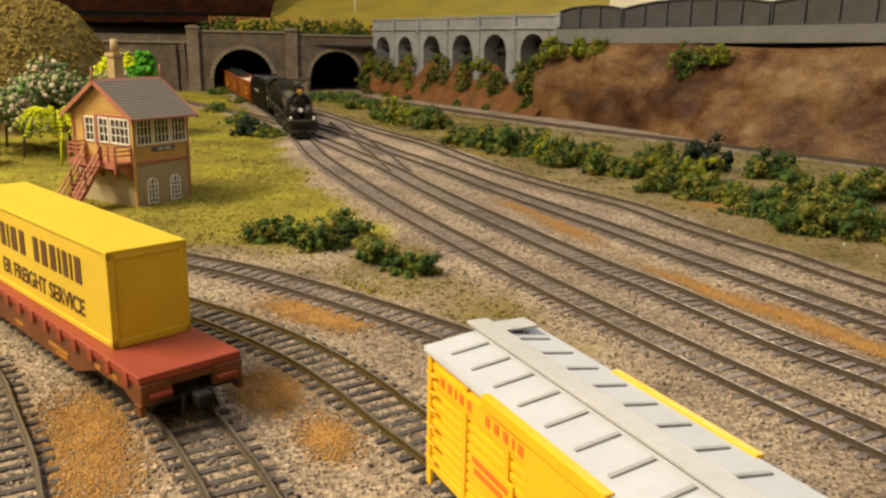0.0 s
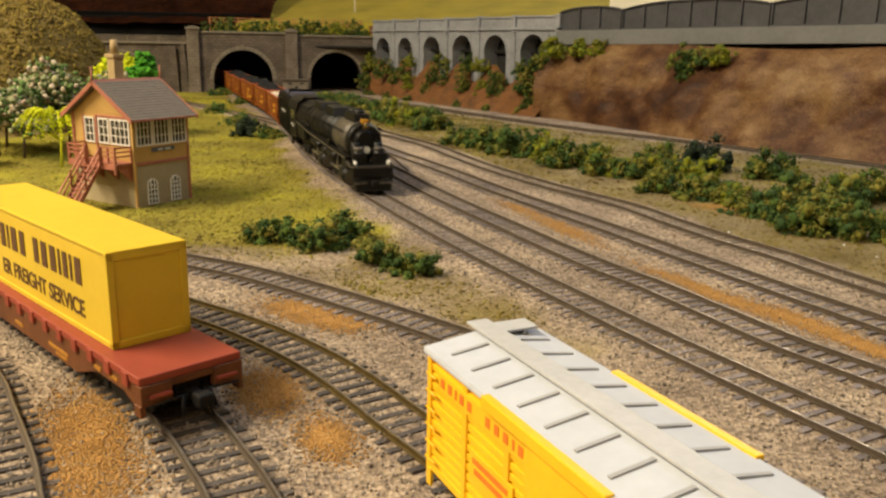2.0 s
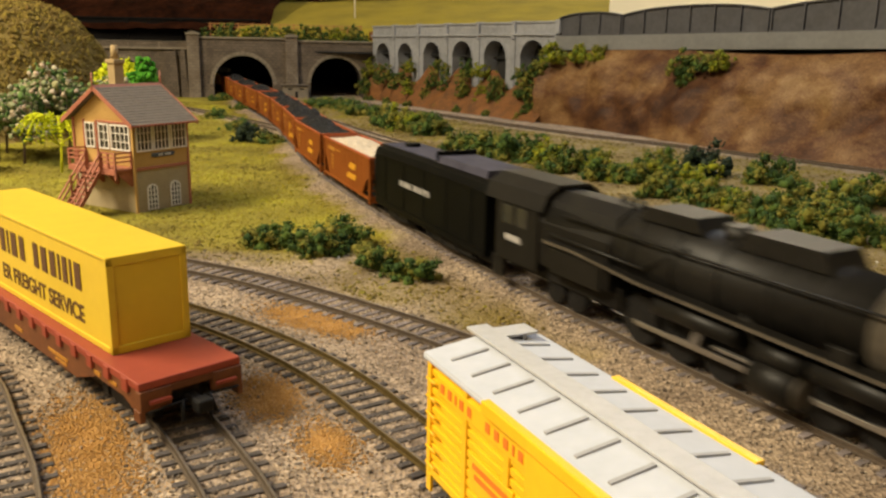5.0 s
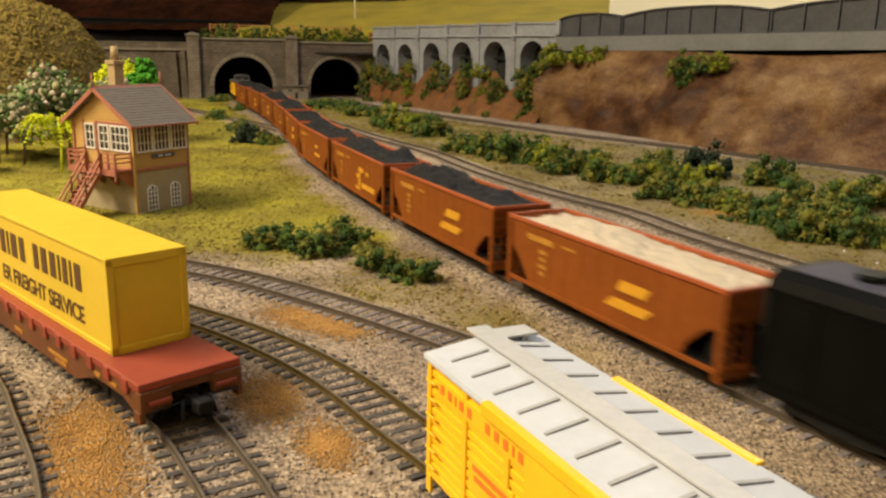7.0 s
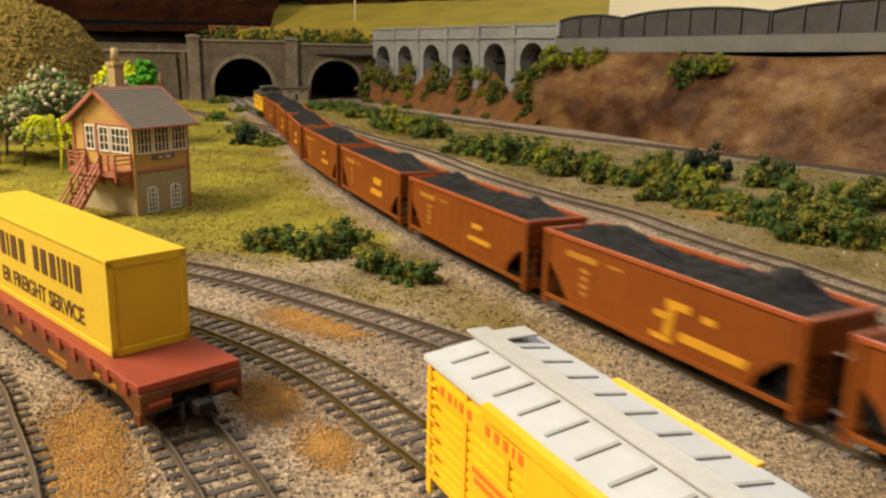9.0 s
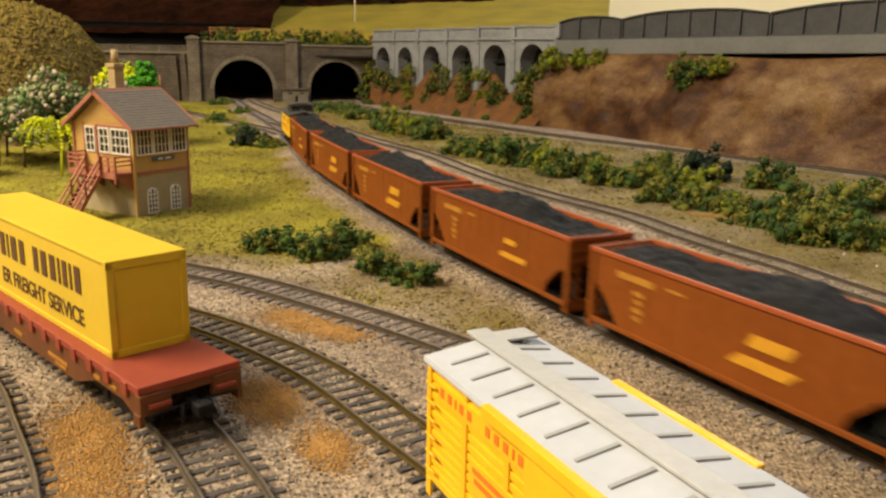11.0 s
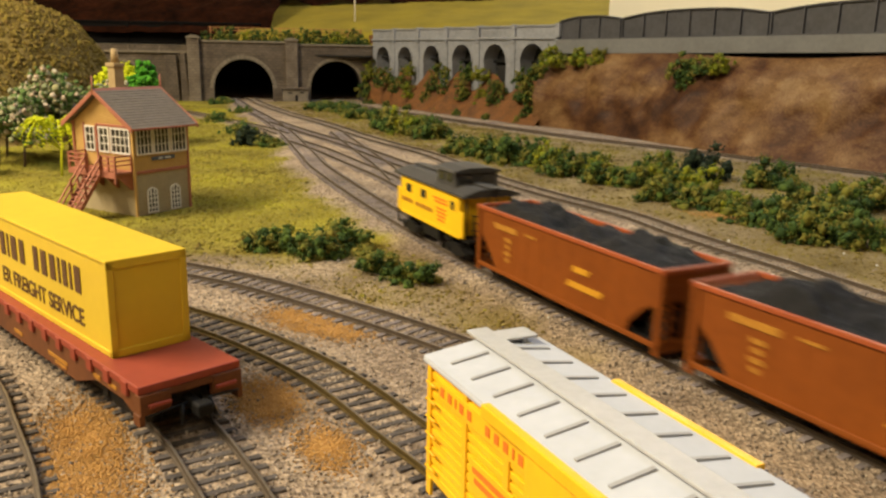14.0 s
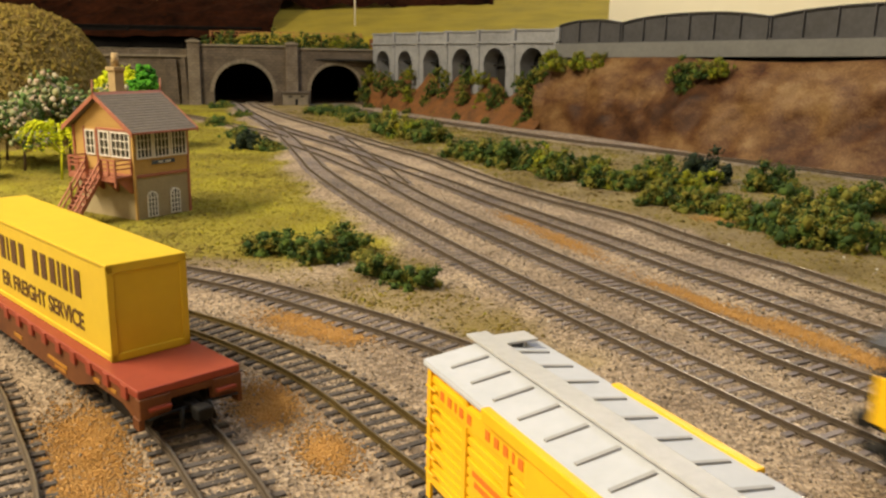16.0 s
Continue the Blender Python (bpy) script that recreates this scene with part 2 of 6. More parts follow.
M_FIELD = mat("olive_field_flock", (0.29, 0.225, 0.010), (0.15, 0.112, 0.006), 0.95, 0, 14, 0.7, fine=40, spread=0.6)
M_HILL = mat("mossy_hill_flock", (0.24, 0.175, 0.04), (0.08, 0.05, 0.014), 0.95, 0, 45, 1.0, fine=20, spread=0.7)
M_FENCE = mat("orange_brown_fence", (0.36, 0.16, 0.05), (0.26, 0.11, 0.035), 0.7, 0, 200)
M_POLE = mat("cream_pole", (0.70, 0.64, 0.50), (0.6, 0.54, 0.42), 0.5, 0, 200)
M_BARK = mat("brown_bark", (0.10, 0.06, 0.035), (0.05, 0.03, 0.018), 0.85, 0, 300, 0.6)
M_WALL = mat("cream_wall_paint", (0.86, 0.79, 0.60), (0.82, 0.75, 0.56), 0.8, 0, 3, 0.05)
M_CEILING = mat("white_ceiling_paint", (0.75, 0.73, 0.68), (0.7, 0.68, 0.63), 0.85, 0, 3, 0.05)
M_FLOOR = mat("brown_carpet", (0.10, 0.08, 0.06), (0.07, 0.055, 0.04), 0.95, 0, 40, 0.3)
M_WOOD = mat("baseboard_timber", (0.25, 0.17, 0.10), (0.18, 0.12, 0.07), 0.7, 0, 20, 0.2, stretch=(1, 8, 8))
M_GRAVEL = ramp_mat("ballast_stones", [(0.075, 0.06, 0.05), (0.18, 0.14, 0.105), (0.26, 0.205, 0.15), (0.19, 0.165, 0.152),
                                      (0.30, 0.24, 0.18), (0.44, 0.37, 0.29)], bump=0.0)
M_ORANGE = ramp_mat("orange_scatter", [(0.38, 0.20, 0.06), (0.46, 0.25, 0.075), (0.52, 0.30, 0.10), (0.41, 0.225, 0.08)], bump=0.0)
M_TURF = ramp_mat("turf_flock", [(0.12, 0.098, 0.02), (0.20, 0.172, 0.026), (0.28, 0.245, 0.028), (0.24, 0.185, 0.04), (0.34, 0.315, 0.025)], bump=0.0, patches=True)
M_DRY_TURF = ramp_mat("dry_turf_flock", [(0.10, 0.075, 0.022), (0.16, 0.118, 0.032), (0.22, 0.165, 0.045), (0.15, 0.125, 0.026), (0.25, 0.19, 0.06)], bump=0.0, patches=True)
M_MOSS = ramp_mat("moss_flock", [(0.10, 0.066, 0.016), (0.17, 0.12, 0.024), (0.23, 0.17, 0.03), (0.14, 0.085, 0.022)], bump=0.0)
M_BUSH_G = ramp_mat("deep_green_foliage", [(0.022, 0.046, 0.014), (0.046, 0.082, 0.018), (0.085, 0.13, 0.022), (0.034, 0.068, 0.024)], bump=0.0)
M_BUSH_M = ramp_mat("mixed_olive_foliage", [(0.085, 0.105, 0.02), (0.16, 0.158, 0.026), (0.235, 0.20, 0.04), (0.12, 0.14, 0.024)], bump=0.0)
M_BUSH_Y = ramp_mat("yellow_green_foliage", [(0.09, 0.14, 0.014), (0.22, 0.24, 0.016), (0.31, 0.29, 0.02), (0.05, 0.10, 0.016)])
M_BUSH_D = ramp_mat("blackish_green_foliage", [(0.014, 0.024, 0.016), (0.026, 0.04, 0.022), (0.045, 0.058, 0.03)])
M_LIME = ramp_mat("bright_lime_foliage", [(0.38, 0.46, 0.008), (0.52, 0.56, 0.012), (0.62, 0.62, 0.02)])
M_EMERALD = ramp_mat("bright_green_foliage", [(0.03, 0.16, 0.012), (0.06, 0.24, 0.016), (0.09, 0.30, 0.02)])
M_BLOSSOM = ramp_mat("pink_white_blossom", [(0.08, 0.15, 0.04), (0.12, 0.20, 0.055), (0.60, 0.48, 0.38), (0.16, 0.22, 0.07), (0.07, 0.13, 0.035), (0.24, 0.27, 0.10), (0.58, 0.42, 0.32)])


# ---- building helpers (millimetres in, metres out) ----
def part(name, bm, material, parent=None, label="", slots=()):
    me = bpy.data.meshes.new(name)
    bmesh.ops.recalc_face_normals(bm, faces=bm.faces[:])
    bm.to_mesh(me)
    bm.free()
    me.transform(Matrix.Scale(MM, 4))
    me.materials.append(material)
    for s in slots:
        me.materials.append(s)
    ob = new(name, me)
    if parent:
        ob.parent = parent
    if label:
        ob["label"] = label
    return ob


def at(x, y, z=0, rz=0, rx=0, ry=0):
    return pose(x * MM, y * MM, z * MM, rx, ry, rz)


def thing(name, m, label, category, group="", kind=""):
    ob = new(name)
    ob.empty_display_size = 0.01
    ob.matrix_basis = m
    return tagged(ob, label, category, group, kind)


def box(x0, x1, y0, y1, z0, z1, bevel=0.0, bm=None):
    b = bmesh.new()
    v = [b.verts.new((x, y, z)) for x in (x0, x1) for y in (y0, y1) for z in (z0, z1)]
    for f in ((0, 1, 3, 2), (4, 6, 7, 5), (0, 4, 5, 1), (2, 3, 7, 6), (0, 2, 6, 4), (1, 5, 7, 3)):
        b.faces.new([v[i] for i in f])
    if bevel:
        bmesh.ops.bevel(b, geom=b.edges[:], offset=bevel, segments=2, affect="EDGES", profile=0.5)
    return join(bm, b)


def join(bm, b):
    """Adds b to bm, or returns b."""
    if bm is None:
        return b
    remap = {v: bm.verts.new(v.co) for v in b.verts}
    for f in b.faces:
        nf = bm.faces.new([remap[v] for v in f.verts])
        nf.material_index, nf.smooth = f.material_index, f.smooth
    b.free()
    return bm


def rod(p0, p1, r, seg=8, r1=None, bm=None, smooth=True):
    b = bmesh.new()
    p0, p1 = Vector(p0), Vector(p1)
    d = p1 - p0
    bmesh.ops.create_cone(b, cap_ends=True, segments=seg, radius1=r, radius2=r if r1 is None else r1, depth=d.length)
    b.transform(Matrix.Translation((p0 + p1) / 2) @ d.to_track_quat("Z", "Y").to_matrix().to_4x4())
    for f in b.faces:
        f.smooth = smooth and len(f.verts) == 4
    return join(bm, b)


def prism(pts, axis, a0, a1, bm=None):
    """The outline pts (two numbers each) drawn out along an axis from a0 to a1. y: pts are (x, z); x: (y, z); z: (x, y)."""
    b = bmesh.new()
    put = {"y": lambda u, w, a: (u, a, w), "x": lambda u, w, a: (a, u, w), "z": lambda u, w, a: (u, w, a)}[axis]
    lo = [b.verts.new(put(u, w, a0)) for u, w in pts]
    hi = [b.verts.new(put(u, w, a1)) for u, w in pts]
    n = len(pts)
    b.faces.new(lo)
    b.faces.new(hi[::-1])
    for i in range(n):
        b.faces.new((lo[i], lo[(i + 1) % n], hi[(i + 1) % n], hi[i]))
    return join(bm, b)


def np_mesh(name, V, F, material, parent=None):
    """A mesh of triangles from arrays, in millimetres."""
    me = bpy.data.meshes.new(name)
    V, F = np.asarray(V, np.float32) * MM, np.asarray(F, np.int32)
    me.vertices.add(len(V))
    me.vertices.foreach_set("co", V.ravel())
    me.loops.add(F.size)
    me.loops.foreach_set("vertex_index", F.ravel())
    me.polygons.add(len(F))
    me.polygons.foreach_set("loop_start", np.arange(0, F.size, 3, dtype=np.int32))
    me.update(calc_edges=True)
    me.validate()
    me.materials.append(material)
    ob = new(name, me)
    if parent:
        ob.parent = parent
    return ob


_b = bmesh.new()
bmesh.ops.create_icosphere(_b, subdivisions=1, radius=1)
ICO_V = np.array([v.co[:] for v in _b.verts])
ICO_F = np.array([[v.index for v in f.verts] for f in _b.faces])
_b.free()
OCT_V = np.array([(1, 0, 0), (-1, 0, 0), (0, 1, 0), (0, -1, 0), (0, 0, 1), (0, 0, -1)], float)
OCT_F = np.array([(0, 2, 4), (2, 1, 4), (1, 3, 4), (3, 0, 4), (2, 0, 5), (1, 2, 5), (3, 1, 5), (0, 3, 5)])


def blobs(name, C, R, material, rng, parent=None, shape="ico", rough=0.35, squash=1.0):
    """Many small rough lumps at C with radii R, in one mesh."""
    base, faces = (ICO_V, ICO_F) if shape == "ico" else (OCT_V, OCT_F)
    n, k = len(C), len(base)
    s = 1 + rng.uniform(-rough, rough, (n, k, 1))
    ax = rng.uniform(0.7, 1.3, (n, 1, 3)) * np.array([1, 1, squash])
    a = rng.uniform(0, 2 * math.pi, n)
    V = base[None] * s
    tilt = rng.uniform(0, 3, n)
    y, z = V[:, :, 1] * np.cos(tilt)[:, None] - V[:, :, 2] * np.sin(tilt)[:, None], V[:, :, 1] * np.sin(tilt)[:, None] + V[:, :, 2] * np.cos(tilt)[:, None]
    V = np.stack([V[:, :, 0], y, z], 2)
    x, y = V[:, :, 0] * np.cos(a)[:, None] - V[:, :, 1] * np.sin(a)[:, None], V[:, :, 0] * np.sin(a)[:, None] + V[:, :, 1] * np.cos(a)[:, None]
    V = np.stack([x, y, V[:, :, 2]], 2) * ax * np.asarray(R)[:, None, None] + np.asarray(C)[:, None, :]
    F = faces[None] + (np.arange(n) * k)[:, None, None]
    return np_mesh(name, V.reshape(-1, 3), F.reshape(-1, 3), material, parent)


def spline(points, step=6.0):
    """A smooth plan line through points, sampled at even steps."""
    P = np.array(points, float)
    Q = np.vstack([2 * P[0] - P[1], P, 2 * P[-1] - P[-2]])
    out = []
    for i in range(1, len(Q) - 2):
        for u in np.linspace(0, 1, 24, endpoint=False):
            a, b, c, d = Q[i - 1], Q[i], Q[i + 1], Q[i + 2]
            out.append(0.5 * (2 * b + (c - a) * u + (2 * a - 5 * b + 4 * c - d) * u * u + (3 * b - a - 3 * c + d) * u ** 3))
    out = np.array(out + [P[-1]])
    s = np.concatenate([[0], np.cumsum(np.hypot(*np.diff(out, axis=0).T))])
    t = np.arange(0, s[-1], step)
    return np.stack([np.interp(t, s, out[:, 0]), np.interp(t, s, out[:, 1])], 1)


def sweep(path, profile, bm=None):
    """The profile (across, z) carried along a plan path."""
    b = bmesh.new()
    d = np.gradient(path, axis=0)
    d /= np.linalg.norm(d, axis=1)[:, None]
    rings = []
    for (x, y), (dx, dy) in zip(path, d):
        rings.append([b.verts.new((x + dy * u, y - dx * u, z)) for u, z in profile])
    n = len(profile)
    for r0, r1 in zip(rings, rings[1:]):
        for i in range(n):
            b.faces.new((r0[i], r0[(i + 1) % n], r1[(i + 1) % n], r1[i]))
    b.faces.new(rings[0])
    b.faces.new(rings[-1][::-1])
    return join(bm, b)


# ---- plan of the tracks (centre lines) ----
RAIL_TOP = 4.5
MAIN = [(-1600, 2380), (-1300, 2380), (-1050, 2360), (-820, 2280), (-640, 2140), (-520, 1960), (-445, 1770), (-368, 1550),
        (-284, 1330), (-216, 1130), (-150, 905), (-119, 800), (-44, 600), (22, 450), (97, 300), (152, 200), (208, 100), (266, 0),
        (345, -130), (470, -270), (650, -380), (900, -450), (1400, -490), (2500, -500)]
YARD_ONE = [(-186, 1030), (-140, 945), (-94, 845), (-52, 753), (-18, 662), (12, 588), (38, 530), (65, 468), (87, 422), (104, 392), (126, 344),
            (139, 316), (156, 288), (192, 228), (262, 110), (330, 0), (420, -130), (530, -240)]
YARD_TWO = [(-262, 1280), (-192, 1140), (-143, 1050), (-97, 958), (-48, 850), (0, 750), (29, 683), (51, 634), (86, 562), (111, 511), (133, 462),
            (150, 427), (166, 392), (185, 354), (215, 295), (290, 150), (370, 10), (450, -120)]
YARD_THREE = [(-500, 2000), (-440, 1880), (-405, 1770), (-366, 1660), (-275, 1450), (-190, 1280), (-145, 1182), (-92, 1064), (-18, 924), (19, 825), (48, 753),
              (87, 675), (133, 598), (156, 537), (178, 487), (194, 455), (211, 409), (240, 350), (310, 215), (390, 70), (480, -80)]
CROSSOVER = [(-150, 1150), (-122, 1045), (-94, 945), (-62, 830), (-40, 735)]
BACK = [(-240, 1960), (-232, 1830), (-205, 1725), (-130, 1570), (-42, 1440), (30, 1335), (95, 1243), (168, 1140), (285, 1010), (375, 905), (450, 810), (540, 690), (660, 480)]
LOOP_F = [(-800, 500), (-420, 500), (-260, 480), (-180, 446), (-134, 422), (-104, 406), (-78, 388), (-48, 364), (-23, 343), (5, 317), (35, 285), (62, 250),
          (82, 217), (115, 155), (170, 50), (230, -60)]
LOOP_G = [(-800, 475), (-400, 470), (-230, 416), (-150, 371), (-117, 349), (-90, 330), (-67, 310), (-46, 288), (-29, 266), (-14, 243), (11, 205), (41, 140),
          (72, 75), (110, 0), (150, -80)]
LOOP_H = [(-600, 470), (-300, 424), (-197, 357), (-130, 292), (-95, 257), (-83, 243), (-72, 228), (-62, 212), (-53, 197), (-35, 160), (-20, 110), (-12, 40), (-10, -80)]
LOOP_I = [(-600, 420), (-420, 400), (-260, 342), (-185, 290), (-158.6, 262), (-140.6, 236), (-121.6, 208), (-111.6, 191), (-98, 165), (-85, 120), (-75, 40), (-70, -80)]
BRANCH = [(-760, 1640), (-520, 1490), (-417, 1400), (-335, 1285), (-268, 1195), (-214, 1105)]
ALL_LINES = [MAIN, YARD_ONE, YARD_TWO, YARD_THREE, CROSSOVER, BACK, LOOP_F, LOOP_G, LOOP_H, LOOP_I, BRANCH]
LINE_PTS = np.vstack([spline(q, 8.0) for q in ALL_LINES])


def fnoise(x, y, s, seed=0.0):
    return noise.noise(Vector((x / s, y / s, seed)))


# distance to the nearest track, on a 4 mm grid over the seen ground
GX, GY = np.arange(-660, 661, 4.0), np.arange(80, 1900, 4.0)
NEAR_GRID = np.full((len(GY), len(GX)), 1e9)
for _x, _y in LINE_PTS:
    _i, _j = int((_x + 660) // 4), int((_y - 80) // 4)
    _a, _b, _c, _d = max(0, _j - 9), min(len(GY), _j + 10), max(0, _i - 9), min(len(GX), _i + 10)
    if _a < _b and _c < _d:
        NEAR_GRID[_a:_b, _c:_d] = np.minimum(NEAR_GRID[_a:_b, _c:_d], np.hypot(GX[None, _c:_d] - _x, GY[_a:_b, None] - _y))


def near_track(x, y):
    i, j = int(round((x + 660) / 4)), int(round((y - 80) / 4))
    return float(NEAR_GRID[j, i]) if 0 <= j < len(GY) and 0 <= i < len(GX) else 1e9


MAIN_PTS, E_PTS, D_PTS, F_PTS = spline(MAIN, 8.0), spline(BACK, 8.0), spline(YARD_THREE, 8.0), spline(LOOP_F, 8.0)


YS = np.arange(-1000, 2600, 4.0)
BY_Y = {id(q): np.interp(YS, q[np.argsort(q[:, 1]), 1], q[np.argsort(q[:, 1]), 0]).tolist() for q in (MAIN_PTS, E_PTS, D_PTS)}
BY_X = {id(q): np.interp(YS, q[np.argsort(q[:, 0]), 0], q[np.argsort(q[:, 0]), 1]).tolist() for q in (F_PTS,)}


def x_on(path, y):
    return BY_Y[id(path)][max(0, min(len(YS) - 1, int((y + 1000) / 4)))]


def y_on(path, x):
    return BY_X[id(path)][max(0, min(len(YS) - 1, int((x + 1000) / 4)))]


def turf_weight(x, y):
    """How much turf covers the ground: the lawn by the signal box, the strip under the hedge, thin patches elsewhere."""
    n = 14 * fnoise(x, y, 45, 3) + 7 * fnoise(x, y, 14, 5)
    w = 0.0
    if y > 300 and x < x_on(MAIN_PTS, y):
        side = x_on(MAIN_PTS, y) - x
        front = y - y_on(F_PTS, min(x, 80)) if x < 80 else -50
        w = min((side - 24 + n * 1.2) / 14, (front - 20 + n) / 14)
        if y < 470:
            w = min(w, 0.5 + 0.04 * n)
    if y > 380 and x_on(D_PTS, y) < x < x_on(E_PTS, y) and y < 1750:
        w = max(w, min((x - x_on(D_PTS, y) - 17 + n) / 12, (x_on(E_PTS, y) - 16 - x + n) / 10, 0.72 + 0.02 * n))
    w = min(w, (near_track(x, y) - 15 + 0.4 * n) / 9)
    return max(0.0, min(1.0, w))


def dryness(x, y):
    """Browner, thinner turf: the hedge strip and the rough corner between the main line and the loop."""
    n = 0.35 * fnoise(x, y, 40, 11)
    if x > x_on(MAIN_PTS, y):
        return 0.85
    return max(0.0, min(1.0, (520 - y) / 90 + n)) * 0.9


def ground_height(x, y):
    h = 0.5 * fnoise(x, y, 60, 1) + 0.3 * fnoise(x, y, 17, 2)
    h += (1.75 + 0.3 * max(0.0, min(1.0, (y - 450) / 400))) * max(0.0, min(1.0, (25 - near_track(x, y)) / 10)) if y < 1800 else 0
    if y > 380 and y < 1750:
        a, b = x_on(D_PTS, y), x_on(E_PTS, y)
        if a + 16 < x < b - 14:
            u = (x - a - 16) / (b - a - 30)
            h += 3.5 * math.sin(math.pi * u) * min(1, (b - a) / 90)
    return h


CELL = {}


def cell_height(i, j):
    if (i, j) not in CELL:
        CELL[i, j] = ground_height(i * 10.0, j * 10.0)
    return CELL[i, j]


def lay(x, y):
    """The height of the ground sheet, whose cells are 10 mm wide, at a place on it."""
    i, j = math.floor(x / 10), math.floor(y / 10)
    u, v = x / 10 - i, y / 10 - j
    a, c = cell_height(i, j), cell_height(i + 1, j + 1)
    if u >= v:
        b = cell_height(i + 1, j)
        return a + u * (b - a) + v * (c - b)
    b = cell_height(i, j + 1)
    return a + v * (b - a) + u * (c - b)


def build_ground():
    m = bpy.data.materials.new("ballast_ground")
    m.use_nodes = True
    nt = m.node_tree
    b = nt.nodes["Principled BSDF"]
    tc = nt.nodes.new("ShaderNodeTexCoord")
    vor = nt.nodes.new("ShaderNodeTexVoronoi")
    vor.inputs["Scale"].default_value = 620
    nz = nt.nodes.new("ShaderNodeTexNoise")
    nz.inputs["Scale"].default_value, nz.inputs["Detail"].default_value = 18, 5
    nf = nt.nodes.new("ShaderNodeTexNoise")
    nf.inputs["Scale"].default_value, nf.inputs["Detail"].default_value = 520, 3
    for n in (vor, nz, nf):
        nt.links.new(tc.outputs["Object"], n.inputs["Vector"])
    r1 = nt.nodes.new("ShaderNodeValToRGB")
    set_ramp(r1, [(0.0, (0.155, 0.126, 0.10)), (0.5, (0.29, 0.236, 0.182)), (1.0, (0.42, 0.35, 0.275))])
    sep = nt.nodes.new("ShaderNodeSeparateColor")
    nt.links.new(vor.outputs["Color"], sep.inputs[0])
    nt.links.new(sep.outputs[0], r1.inputs[0])
    r2 = nt.nodes.new("ShaderNodeValToRGB")
    r2.color_ramp.elements[0].position, r2.color_ramp.elements[1].position = 0.35, 0.65
    r2.color_ramp.elements[0].color, r2.color_ramp.elements[1].color = (0.72, 0.66, 0.62, 1), (1.15, 1.08, 0.98, 1)
    nt.links.new(nz.outputs[0], r2.inputs[0])
    mul = nt.nodes.new("ShaderNodeMix")
    mul.data_type, mul.blend_type = "RGBA", "MULTIPLY"
    mul.inputs[0].default_value = 1
    nt.links.new(r1.outputs[0], mul.inputs[6])
    nt.links.new(r2.outputs[0], mul.inputs[7])
    rg = nt.nodes.new("ShaderNodeValToRGB")
    set_ramp(rg, [(0.3, (0.105, 0.078, 0.02)), (0.5, (0.21, 0.178, 0.028)), (0.68, (0.32, 0.29, 0.03))])
    nm = nt.nodes.new("ShaderNodeMix")
    nm.data_type = "FLOAT"
    nm.inputs[0].default_value = 0.45
    nt.links.new(nz.outputs[0], nm.inputs[2])
    nt.links.new(nf.outputs[0], nm.inputs[3])
    nt.links.new(nm.outputs[0], rg.inputs[0])
    at_ = nt.nodes.new("ShaderNodeAttribute")
    at_.attribute_name = "turf"
    mixc = nt.nodes.new("ShaderNodeMix")
    mixc.data_type = "RGBA"
    nt.links.new(at_.outputs["Fac"], mixc.inputs[0])
    nt.links.new(mul.outputs[2], mixc.inputs[6])
    dry_ramp = nt.nodes.new("ShaderNodeValToRGB")
    set_ramp(dry_ramp, [(0.3, (0.085, 0.062, 0.02)), (0.5, (0.155, 0.112, 0.036)), (0.7, (0.215, 0.165, 0.05))])
    nt.links.new(nm.outputs[0], dry_ramp.inputs[0])
    dry = nt.nodes.new("ShaderNodeAttribute")
    dry.attribute_name = "dry"
    grass = nt.nodes.new("ShaderNodeMix")
    grass.data_type = "RGBA"
    nt.links.new(dry.outputs["Fac"], grass.inputs[0])
    nt.links.new(rg.outputs[0], grass.inputs[6])
    nt.links.new(dry_ramp.outputs[0], grass.inputs[7])
    nt.links.new(grass.outputs[2], mixc.inputs[7])
    nt.links.new(mixc.outputs[2], b.inputs["Base Color"])
    b.inputs["Roughness"].default_value, b.inputs["Specular IOR Level"].default_value = 0.95, 0.1
    bp = nt.nodes.new("ShaderNodeBump")
    bp.inputs["Strength"].default_value, bp.inputs["Distance"].default_value = 0.9, 0.001
    nt.links.new(vor.outputs["Distance"], bp.inputs["Height"])
    nt.links.new(bp.outputs[0], b.inputs["Normal"])
    xs = np.concatenate([np.arange(-1700, -600, 60), np.arange(-600, 620, 10), np.arange(620, 2661, 60)])
    ys = np.concatenate([np.arange(-900, 100, 60), np.arange(100, 1860, 10), np.arange(1860, 2461, 60)])
    V, W = [], []
    for y in ys:
        for x in xs:
            V.append((x, y, ground_height(x, y) if -600 < x < 620 and y > 100 else 0))
            W.append(turf_weight(x, y) if -650 < x < 620 else (1.0 if x <= -650 and y > 520 else 0.0))
    nx = len(xs)
    F = []
    for j in range(len(ys) - 1):
        for i in range(nx - 1):
            a = j * nx + i
            F += [(a, a + 1, a + nx + 1), (a, a + nx + 1, a + nx)]
    ob = np_mesh("ground", V, F, m)
    attr = ob.data.attributes.new("turf", "FLOAT", "POINT")
    attr.data.foreach_set("value", np.array(W, np.float32))
    dry_attr = ob.data.attributes.new("dry", "FLOAT", "POINT")
    dry_attr.data.foreach_set("value", np.array([dryness(x, y) for x, y, z in V], np.float32))
    tagged(ob, "grey-brown ballast and olive turf over the layout board", "ground", kind="structure")
    for f in ob.data.polygons:
        f.use_smooth = True


build_ground()
tagged(part("layout_board", box(-1720, 2680, -920, 2480, -40, -3), M_WOOD), "timber board under the railway layout", "board", kind="structure")

